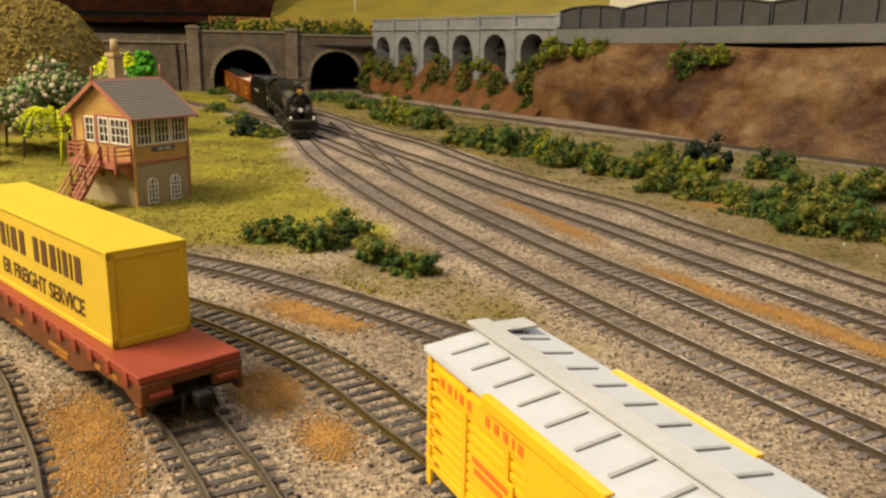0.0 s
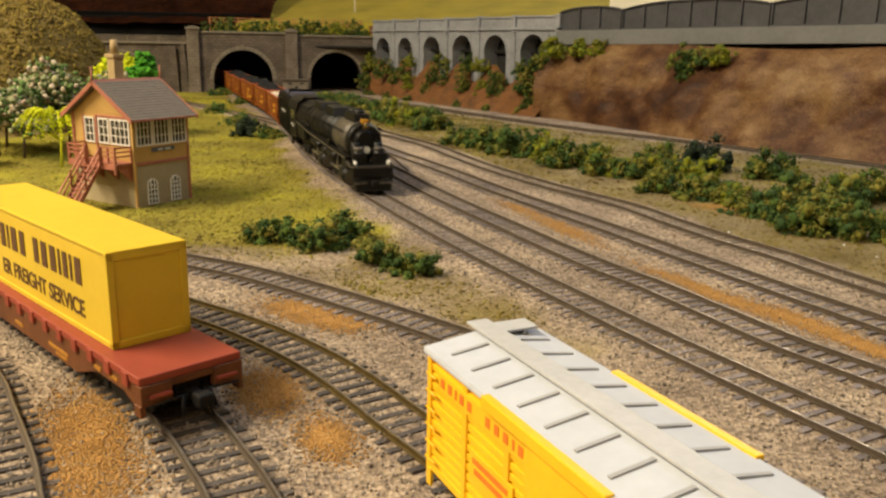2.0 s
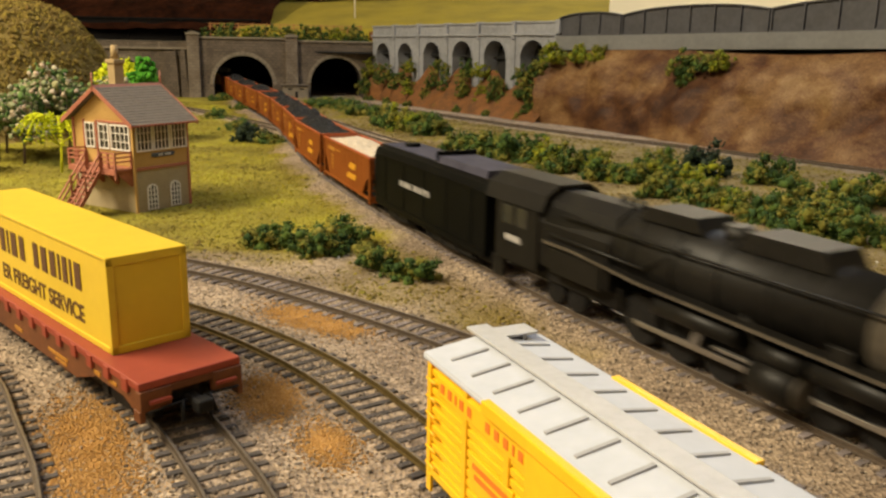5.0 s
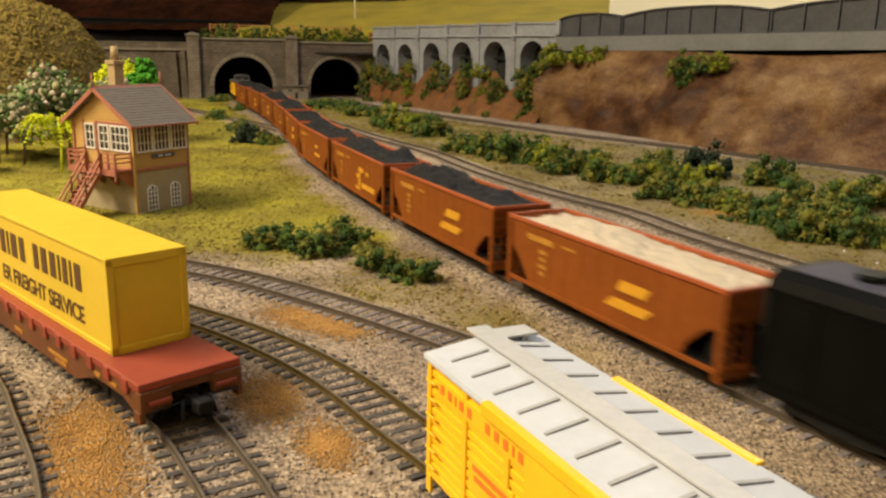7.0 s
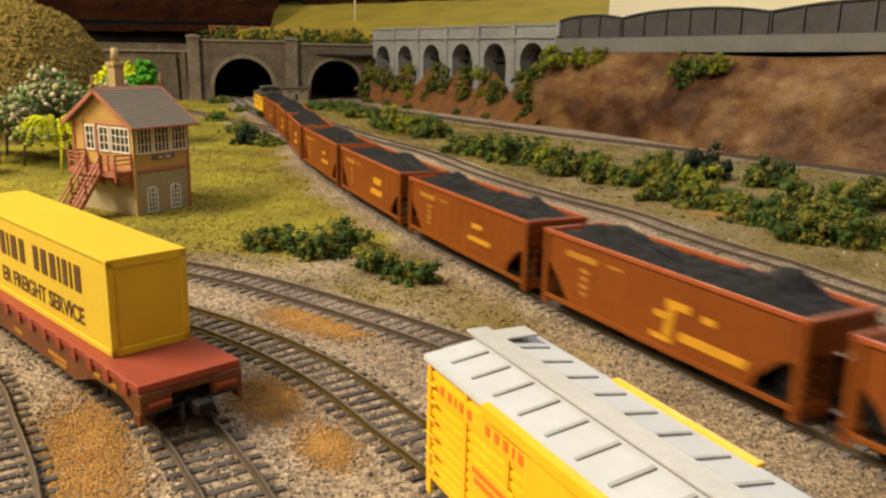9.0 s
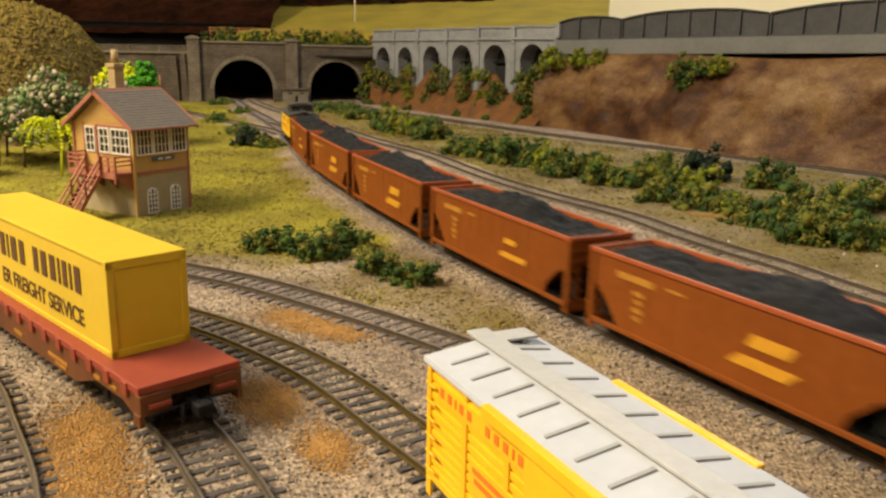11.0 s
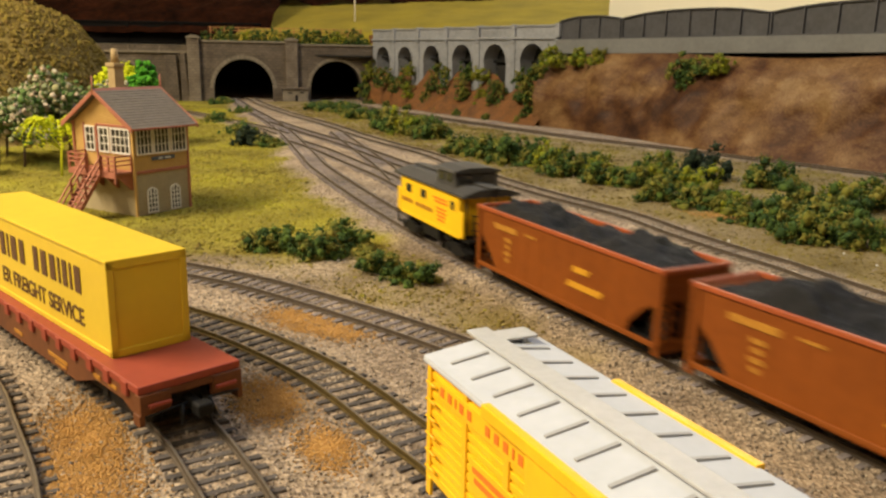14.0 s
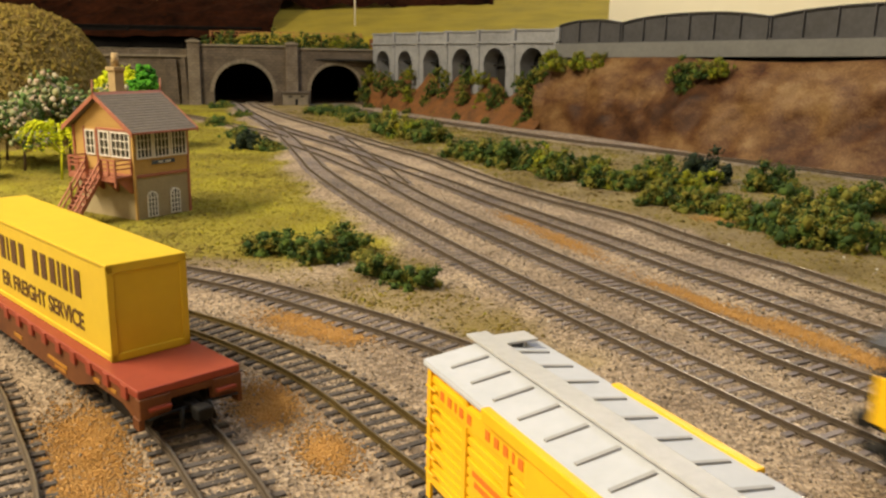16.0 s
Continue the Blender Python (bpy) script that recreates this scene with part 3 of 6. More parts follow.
# ---- the room ----
tagged(part("floor", box(-3200, 3600, -2600, 3300, -1010, -1000), M_FLOOR), "brown carpet floor of the room", "floor", kind="structure")
tagged(part("ceiling", box(-3200, 3600, -2600, 3300, 1450, 1480), M_CEILING), "white painted ceiling", "ceiling", kind="structure")
tagged(part("wall_north", box(-3200, 3600, 3300, 3340, -1000, 1450), M_WALL), "plain cream painted wall", "wall", kind="structure")
tagged(part("wall_south", box(-3200, 3600, -2640, -2600, -1000, 1450), M_WALL), "plain cream painted wall", "wall", kind="structure")
tagged(part("wall_east", box(3600, 3640, -2600, 3300, -1000, 1450), M_WALL), "plain cream painted wall", "wall", kind="structure")
tagged(part("wall_west", box(-3240, -3200, -2600, 3300, -1000, 1450), M_WALL), "plain cream painted wall", "wall", kind="structure")


# ---- track ----
SLEEPER_MESH = {}


def sleeper_mesh(material):
    if material.name not in SLEEPER_MESH:
        ob = part("sleeper", box(-1.25, 1.25, -13.6, 13.6, 0.2, 2.4, 0.25), material)
        SLEEPER_MESH[material.name] = ob.data
        bpy.data.objects.remove(ob)
    return SLEEPER_MESH[material.name]


def track(points, tie, rail, label, step=6.7, start=0.0, end=None, seed=1):
    rng = random.Random(seed)
    line = spline(points, 6.0)
    mid = line[len(line) // 2]
    th = thing("railway_track", at(0, 0, 0), label, "railway track", "tracks of the layout")
    for side in (-1, 1):
        o = 8.25 * side
        prof = [(o - 1.0, 2.3), (o - 1.0, 2.55), (o - 0.3, 2.75), (o - 0.3, 3.7), (o - 0.46, 3.85), (o - 0.46, 4.38), (o - 0.36, 4.5),
                (o + 0.36, 4.5), (o + 0.46, 4.38), (o + 0.46, 3.85), (o + 0.3, 3.7), (o + 0.3, 2.75), (o + 1.0, 2.55), (o + 1.0, 2.3)]
        b = sweep(line, prof)
        b.faces.ensure_lookup_table()
        for i, f in enumerate(b.faces):
            if i % 14 == 6 and len(f.verts) == 4:
                f.material_index = 1
        part("rail", b, rail, th, slots=(M_RAIL_TOP,))
    me = sleeper_mesh(tie)
    ties = spline(points, step)
    d = np.gradient(ties, axis=0)
    n = 0
    for (x, y), (dx, dy) in zip(ties, d):
        if not (-620 < x < 620 and 60 < y < 1840) or n >= 300:
            continue
        n += 1
        ob = new("sleeper", me)
        ob.parent = th
        ob.matrix_basis = at(x + rng.uniform(-.2, .2), y + rng.uniform(-.2, .2), rng.uniform(-0.15, 0.1), math.degrees(math.atan2(dy, dx)) + rng.uniform(-1.5, 1.5))
    return th


def lay_tracks():
    track(MAIN, M_TIE, M_RAIL_SIDE, "weathered main line track with brown rails on ballast", seed=1)
    track(YARD_ONE, M_TIE, M_RAIL_SIDE, "yard track with dark sleepers and rusty rails", seed=2)
    track(YARD_TWO, M_TIE, M_RAIL_SIDE, "yard track with dark sleepers and rusty rails", seed=3)
    track(YARD_THREE, M_TIE_BROWN, M_RAIL_SIDE, "yard track beside the hedge with brown sleepers", seed=4)
    track(CROSSOVER, M_TIE, M_RAIL_SIDE, "short crossover track between the yard lines", seed=5)
    track(BACK, M_TIE_BROWN, M_RAIL_SIDE, "track under the brown rock face into a tunnel", seed=6)
    track(LOOP_F, M_TIE, M_RAIL_SIDE, "curved track with dark sleepers beside the turf", seed=7)
    track(LOOP_G, M_TIE_DARK, M_RAIL_BRASS, "curved track with brass-coloured rails and dark sleepers", seed=8)
    track(LOOP_H, M_TIE_DARK, M_RAIL_SIDE, "track with grey rails under the flat car", seed=9)
    track(LOOP_I, M_TIE_DARK, M_RAIL_SIDE, "outer curved track with dark sleepers on orange ballast", seed=10)
    track(BRANCH, M_TIE_BROWN, M_RAIL_SIDE, "branch track joining from beside the tunnels", seed=11)


# ---- scatter: stones, turf, orange grit ----
def scatter():
    rng = np.random.default_rng(4)

    def on_sleeper_height(P):
        # stones between the rails lie a little below the sleepers' tops
        return np.array([lay(x, y) for x, y in P]) + rng.uniform(-0.15, 0.45, len(P))

    pts = []
    lines = {k: spline(q, 3.0) for k, q in enumerate(ALL_LINES)}
    near = []
    for k, L in lines.items():
        L = L[(L[:, 1] > 150) & (L[:, 1] < 760) & (np.abs(L[:, 0]) < L[:, 1] * 0.62 + 20)]
        if not len(L):
            continue
        n = len(L) * 42
        i = rng.integers(0, len(L), n)
        near.append(L[i] + rng.normal(0, 1, (n, 2)) * 10.5 + rng.uniform(-2, 2, (n, 2)))
    near = np.vstack(near)
    wide = np.stack([rng.uniform(-300, 420, 70000), 150 + 650 * rng.random(70000) ** 1.7], 1)
    wide = wide[np.abs(wide[:, 0]) < wide[:, 1] * 0.62 + 20]
    P = np.vstack([near, wide])
    keep = np.array([turf_weight(x, y) < rng.random() * 0.9 for x, y in P])
    P = P[keep]
    size = rng.gamma(5.0, 0.078, len(P)).clip(0.18, 0.9)
    C = np.column_stack([P, on_sleeper_height(P)])
    tagged(blobs("ballast_stones", C, size, M_GRAVEL, rng, shape="oct", rough=0.3), "loose grey-brown ballast stones", "gravel", kind="stuff")

    T = np.vstack([np.stack([rng.uniform(-560, 80, 90000), 340 + 1260 * rng.random(90000) ** 1.4], 1),
                   np.stack([rng.uniform(-260, 420, 60000), 380 + 1120 * rng.random(60000) ** 1.3], 1)])
    keep = np.array([turf_weight(x, y) > rng.random() * 1.15 + 0.12 for x, y in T])
    T = T[keep]
    sz = rng.gamma(3.5, 0.2, len(T)).clip(0.3, 2.0) * (0.62 + T[:, 1] / 1500)
    Z = np.array([lay(x, y) for x, y in T]) + 0.1
    arid = np.array([dryness(x, y) for x, y in T]) > rng.random(len(T))
    C = np.column_stack([T, Z])
    tagged(blobs("turf_tufts", C[~arid], sz[~arid], M_TURF, rng, shape="oct", rough=0.4, squash=0.6), "yellow-olive turf flock", "grass", kind="stuff")
    tagged(blobs("dry_turf_tufts", C[arid], sz[arid] * 1.2, M_DRY_TURF, rng, shape="oct", rough=0.4, squash=0.6), "brown and olive dry turf flock", "grass", kind="stuff")

    spots = [(-59, 348, 26, 11, -35, 1500), (-43, 336, 15, 8, -35, 500), (-108, 232, 14, 34, 20, 2600), (-96, 205, 16, 18, 20, 1100), (-60, 265, 11, 17, 30, 1500),
             (-34, 231, 8, 14, 25, 800), (79, 526, 8, 48, 22, 900), (131, 394, 7, 50, 24, 1400), (160, 350, 7, 40, 28, 1300), (176, 318, 6, 24, 30, 700),
             (55, 587, 8, 34, 24, 450), (205, 605, 22, 12, -40, 500), (122, 640, 26, 7, -50, 300)]
    C = []
    for x, y, a, b, r, n in spots:
        n *= 5
        u = rng.normal(0, 0.56, (n, 2)) * (a, b) * (0.6 + 0.6 * rng.random((n, 1)))
        c, s = math.cos(math.radians(r)), math.sin(math.radians(r))
        P = np.column_stack([x + u[:, 0] * c - u[:, 1] * s, y + u[:, 0] * s + u[:, 1] * c])
        C.append(np.column_stack([P, np.array([lay(*q) for q in P]) + rng.uniform(0.1, 0.5, n)]))
    C = np.vstack(C)
    C = C[np.array([near_track(x, y) > 11 for x, y, z in C])]
    tagged(blobs("orange_grit", C, rng.gamma(4, 0.07, len(C)).clip(0.14, 0.6), M_ORANGE, rng, shape="oct", squash=0.6), "orange sandy grit scattered on the ballast", "grit", kind="stuff")
    W = np.array([(-137, 436), (-68, 508), (98, 372), (28, 640), (84, 448), (10, 715), (60, 700), (150, 300), (140, 312), (70, 392)], float)
    W = np.vstack([W + rng.uniform(-2, 2, W.shape), np.stack([rng.uniform(-60, 300, 26), rng.uniform(200, 800, 26)], 1)])
    tagged(blobs("pale_chips", np.column_stack([W, np.array([lay(x, y) + 0.3 for x, y in W])]), rng.uniform(0.4, 1.3, len(W)), M_WHITE_INK, rng, shape="oct"), "pale stone chips lying on the ground", "stone chips", kind="stuff")


scatter()


# ---- bushes ----
KIND = {"g": (M_BUSH_G, M_BUSH_M, "deep green foam bush"), "m": (M_BUSH_M, M_BUSH_G, "olive and green foam bush"),
        "y": (M_BUSH_Y, M_BUSH_M, "yellow-green foam bush"), "d": (M_BUSH_D, M_BUSH_G, "blackish green dense bush")}


def bush(x, y, z, w, h, kind, where, seed, depth=None):
    rng = np.random.default_rng(seed)
    m1, m2, label = KIND[kind]
    th = thing("bush", at(x, y, z), label + " " + where, "bush", "bushes")
    depth = depth or w * 0.8
    lump = max(1.9, w * 0.075)
    n = 54
    lobes = rng.uniform(-0.75, 0.75, (6, 2))

    def cloud(k, fill):
        c = rng.normal(0, 1, (k, 3))
        c /= np.linalg.norm(c, axis=1)[:, None]
        c *= (rng.random((k, 1)) ** (1 / 3)) if fill else rng.uniform(0.75, 1.08, (k, 1))
        c[:, 2] = np.abs(c[:, 2])
        i = rng.integers(0, 6, k)
        c[:, :2] = c[:, :2] * 0.62 + lobes[i] * 0.55
        c[:, 2] *= 0.72 + 0.4 * (i % 3) / 2
        return c * (w / 2, depth / 2, h * 0.9)

    C, R = cloud(n, True), rng.uniform(0.75, 1.45, n) * lump
    share = {"g": 0.62, "m": 0.5, "y": 0.65, "d": 1.0}[kind]
    first = rng.random(n) < share
    grains = 23
    for name, pick, m in (("foliage", first, m1), ("light_foliage", ~first, m2)):
        if not pick.any():
            continue
        c, r = C[pick], R[pick]
        core = blobs(name, c, r * 0.7, m, rng, th, rough=0.5)
        v = rng.normal(0, 1, (len(c), grains, 3))
        v /= np.linalg.norm(v, axis=2)[:, :, None]
        g = (c[:, None] + v * r[:, None, None] * rng.uniform(0.6, 1.3, (len(c), grains, 1))).reshape(-1, 3)
        g = g[g[:, 2] > -1]
        blobs("leafage", g, rng.uniform(0.5, 1.25, len(g)) * max(0.7, lump * 0.27), m, rng, core, shape="oct", rough=0.6)
    return th


HEDGE_FAR = [
    (-234, 1521, 53, 15, 'g'), (-184, 1445, 50, 21, 'g'), (-135, 1346, 46, 24, 'g'), (-87, 1191, 49, 30, 'm'), (-48, 1123, 54, 36, 'y'),
    (-13, 1074, 44, 27, 'g'), (18, 942, 39, 20, 'g'), (45, 907, 44, 30, 'm'), (69, 858, 41, 31, 'g'), (95, 849, 41, 37, 'm'),
    (114, 777, 38, 31, 'g'), (146, 806, 34, 27, 'g'), (146, 733, 36, 24, 'm'), (171, 721, 31, 21, 'm')]
HEDGE_NEAR = [
    (203, 771, 38, 26, 'g'), (178, 655, 33, 25, 'g'), (239, 750, 49, 37, 'd'), (196, 629, 36, 22, 'g'), (218, 624, 27, 19, 'm'),
    (217, 573, 30, 22, 'm'), (289, 720, 43, 28, 'g'), (238, 572, 39, 27, 'm'), (236, 516, 36, 25, 'm'), (255, 525, 28, 21, 'g'),
    (298, 600, 37, 27, 'g'), (265, 500, 31, 29, 'g'), (335, 625, 34, 31, 'm'), (286, 642, 29, 20, 'm')]
LAWN_BUSHES = [
    (-101, 474, 31, 16, 'g'), (-76, 456, 29, 21, 'g'), (-59, 484, 31, 18, 'g'), (-37, 429, 24, 14, 'g'), (-18, 409, 23, 15, 'g'),
    (-238, 985, 44, 24, 'd'), (-212, 978, 34, 15, 'g'), (-282, 1115, 39, 17, 'g'), (-202, 982, 21, 9, 'm'), (-350, 1269, 36, 14, 'g'), (-356, 1452, 36, 11, 'g'),
    (-524, 1755, 37, 18, 'g'), (-357, 1806, 23, 26, 'g'), (-445, 1657, 47, 12, 'g')]
GROUND_BUSHES = HEDGE_FAR + HEDGE_NEAR + LAWN_BUSHES
# smaller bushes close the hedge between its larger ones
HEDGE = HEDGE_FAR + HEDGE_NEAR
for (x0, y0, w0, h0, k0), (x1, y1, w1, h1, k1) in zip(HEDGE, HEDGE[1:]):
    if math.hypot(x1 - x0, y1 - y0) < 130:
        GROUND_BUSHES = GROUND_BUSHES + [((x0 + x1) / 2, (y0 + y1) / 2 + 6, 0.4 * (w0 + w1), 0.42 * (h0 + h1), "mgy"[int(abs(x0)) % 3])]
for i, (x, y, w, h, k) in enumerate(GROUND_BUSHES):
    bush(x, y + w * 0.3, ground_height(x, y) - 0.5, w * 1.42, h * 1.0, k, "on the turf" if x < 0 and y < 1000 else "in the hedge along the tracks" if y < 1550 else "at the tunnel mouth", 100 + i)


# ---- tunnel portals, viaduct, bridge, rock ----
def arch_bay(x0, x1, z0, z1, cx, r, spring, y0, y1, bm=None, seg=16):
    """A wall from x0 to x1 and z0 to z1, y0 to y1 thick, with an arched opening through it."""
    b = bm or bmesh.new()
    arc = [(cx - r * math.cos(math.pi * i / seg), spring + r * math.sin(math.pi * i / seg)) for i in range(seg + 1)]
    for y, flip in ((y0, False), (y1, True)):
        def quad(*p):
            b.faces.new([b.verts.new((u, y, w)) for u, w in (p[::-1] if flip else p)])
        quad((x0, z0), (cx - r, z0), (cx - r, spring), (x0, spring))
        quad((cx + r, z0), (x1, z0), (x1, spring), (cx + r, spring))
        tops = [(x0 + (x1 - x0) * i / seg, z1) for i in range(seg + 1)]
        for i in range(seg):
            quad(arc[i], arc[i + 1], tops[i + 1], tops[i])
        quad((x0, spring), arc[0], tops[0])
        quad(arc[-1], (x1, spring), tops[-1])
    path = [(cx - r, z0)] + arc + [(cx + r, z0)]
    for (u0, w0), (u1, w1) in zip(path, path[1:]):
        b.faces.new([b.verts.new(q) for q in ((u0, y0, w0), (u0, y1, w0), (u1, y1, w1), (u1, y0, w1))])
    b.faces.new([b.verts.new(q) for q in ((x0, y0, z1), (x1, y0, z1), (x1, y1, z1), (x0, y1, z1))])
    for x in (x0, x1):
        b.faces.new([b.verts.new(q) for q in ((x, y0, z0), (x, y1, z0), (x, y1, z1), (x, y0, z1))])
    bmesh.ops.remove_doubles(b, verts=b.verts[:], dist=0.01)
    return b


def voussoirs(th, cx, r, spring, y, n=21, d=8.0):
    for i in range(n):
        a0, a1 = math.pi * (i + 0.06) / n, math.pi * (i + 0.94) / n
        pts = [(cx - q * math.cos(a), spring + q * math.sin(a)) for q, a in ((r, a0), (r, a1), (r + d, a1), (r + d, a0))]
        part("voussoir", prism(pts, "y", y - 1.6, y + 1), M_STONE_TRIM, th)


def lining(cx, r, spring, y0, y1, seg=14):
    b = bmesh.new()
    arc = [(cx - r, 0)] + [(cx - r * math.cos(math.pi * i / seg), spring + r * math.sin(math.pi * i / seg)) for i in range(seg + 1)] + [(cx + r, 0)]
    for (u0, w0), (u1, w1) in zip(arc, arc[1:]):
        b.faces.new([b.verts.new(q) for q in ((u0, y0, w0), (u0, y1, w0), (u1, y1, w1), (u1, y0, w1))])
    return b


PORTAL = at(-535, 1740, 0, 13.1)


def portals():
    th = thing("tunnel_portal", PORTAL, "brown coursed stone double tunnel portal with tall piers", "tunnel portal", kind="")
    b = arch_bay(29, 203, -2, 119, 115, 60, 26, 0, 22)
    part("wall", b, M_STONE, th)
    b = arch_bay(227, 386, -2, 115, 308, 54.5, 30, 0, 22)
    part("wall", b, M_STONE, th)
    voussoirs(th, 115, 60, 26, 0)
    voussoirs(th, 308, 54.5, 30, 0, 19, 7)
    for x0, x1, z in ((5, 29, 126), (203, 227, 124)):
        pier = part("pier", box(x0, x1, -9, 20, -2, z, 0.8), M_STONE_PIER, th)
        part("pier_cap", box(x0 - 2, x1 + 2, -11.5, 22, z, z + 3.5, 0.8), M_STONE_TRIM, pier)
        part("pier_cap", prism([(x0 - 1, z + 3.5), (x1 + 1, z + 3.5), ((x0 + x1) / 2 + 3, z + 7), ((x0 + x1) / 2 - 3, z + 7)], "y", -9, 20), M_STONE_TRIM, pier)
    for x0, x1, z in ((29, 203, 119), (227, 386, 115)):
        part("coping", box(x0, x1, -3, 23, z, z + 4, 0.6), M_STONE_TRIM, th)
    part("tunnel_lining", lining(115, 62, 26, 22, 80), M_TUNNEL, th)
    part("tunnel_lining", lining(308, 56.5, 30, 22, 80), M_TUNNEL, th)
    # low wing wall with its own arch towards the hill
    wing = thing("wing_wall", PORTAL, "dark stone wing wall with an arch beside the tunnels", "wall")
    b = arch_bay(-260, 5, -2, 96, -128, 52, 26, 6, 26)
    part("wall", b, M_STONE, wing)
    part("coping", box(-260, 4, 1, 30, 96, 100, 0.6), M_STONE_TRIM, wing)
    part("parapet", box(-260, 4, 8, 14, 100, 110, 0.5), M_STONE, wing)
    part("handrail", box(-260, 4, 7, 9, 111, 112.4, 0.3), M_STONE_TRIM, wing)
    for x in (-230, -170, -110, -50):
        part("handrail_post", box(x - 1, x + 1, 7.2, 8.8, 100, 111), M_STONE_TRIM, wing)
    part("buttress", prism([(-10, -2), (5, -2), (0, 96), (-8, 96)], "y", -6, 8), M_STONE, wing)
    part("buttress", prism([(-44, -2), (-14, -2), (-18, 92), (-40, 92)], "y", -2, 8), M_STONE, wing)
    voussoirs(wing, -128, 52, 26, 6, 19, 6)
    # the small concrete hut between the tunnel mouths
    hut = thing("lineside_hut", PORTAL @ at(0, 0, 0), "small grey-brown concrete hut between tunnel mouths", "hut")
    part("wall", box(194, 246, -34, -11, -1, 26, 0.6), M_STONE_TRIM, hut)
    part("roof", box(191, 249, -37, -10, 26, 29, 0.7), M_STONE, hut)
    part("door", box(219, 224, -35, -33.6, 0, 15), M_BLACK, hut)
    for x in (205, 229):
        part("vent", box(x, x + 8, -35, -33.6, 19, 21.5), M_BLACK, hut)
    # added boards over the hidden lines: carry the upper scenery, shut light out
    up = thing("upper_board", at(0, 0, 0), "added dark board under the scenery, keeping the tunnels dark", "board", kind="structure")
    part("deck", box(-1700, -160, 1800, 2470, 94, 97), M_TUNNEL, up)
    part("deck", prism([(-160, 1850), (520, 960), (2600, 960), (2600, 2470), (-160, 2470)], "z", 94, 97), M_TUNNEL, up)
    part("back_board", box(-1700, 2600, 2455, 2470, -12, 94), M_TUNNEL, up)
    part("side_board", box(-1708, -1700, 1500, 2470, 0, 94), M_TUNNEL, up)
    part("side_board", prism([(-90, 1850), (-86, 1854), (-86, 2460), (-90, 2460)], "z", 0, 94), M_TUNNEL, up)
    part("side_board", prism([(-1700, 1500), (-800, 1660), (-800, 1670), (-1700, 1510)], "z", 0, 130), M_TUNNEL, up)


portals()

# the viaduct line runs from the tunnels towards the viewer; its own x is the distance along it
VIADUCT = at(-158, 1828, 0, -54.18)


def rise(s):
    return 0.019 * max(0.0, s)


def viaduct():
    th = thing("viaduct", VIADUCT, "blue-grey painted arched viaduct wall with panelled parapet", "viaduct")
    cs = [41, 126, 220, 318, 414, 513]
    ends = [-2, 84, 173, 269, 366, 464, 572]
    for i, c in enumerate(cs):
        r = (26, 26, 28, 30, 30.5, 31)[i]
        dz = rise((ends[i] + ends[i + 1]) / 2) * 0.6
        b = arch_bay(ends[i], ends[i + 1], 20, 128 + dz, c, r, 90 + dz, 0, 30)
        bay = part("arch_bay", b, M_VIADUCT, th)
        # sheet behind the arch, its colour carrying the recess shade
        part("recess_shade_sheet", box(ends[i] + 1, ends[i + 1] - 1, 30.5, 36, 20, 128), M_VIADUCT_DARK, bay)
        n = 18
        pts = [(c - r * math.cos(math.pi * k / n), 90 + dz + r * math.sin(math.pi * k / n)) for k in range(n + 1)]
        pts += [(c - (r + 3) * math.cos(math.pi * k / n), 90 + dz + (r + 3) * math.sin(math.pi * k / n)) for k in range(n, -1, -1)]
        part("arch_ring", prism(pts, "y", -1.2, 0.6), M_VIADUCT, bay)
        x0, x1, z = ends[i], ends[i + 1], 128 + dz
        part("cornice", box(x0, x1, -4, 30, z, z + 3.5, 0.5), M_VIADUCT, bay)
        part("parapet_panel", box(x0, x1, 1, 6, z + 3.5, z + 20), M_VIADUCT, bay)
        part("parapet_coping", box(x0, x1, -1.5, 8, z + 20, z + 23, 0.5), M_VIADUCT, bay)
        pil = part("pilaster", box(x1 - 5, x1 + 5, -3.5, 8, z + 3.5, z + 25, 0.5), M_VIADUCT, bay)
        part("corbel", box(x1 - 4, x1 + 4, -4.5, 0, z - 5, z, 0.5), M_VIADUCT, bay)
        part("pier_strip", box(x1 - 5, x1 + 5, -2, 1, 20, z), M_VIADUCT, bay)
    return th


viaduct()


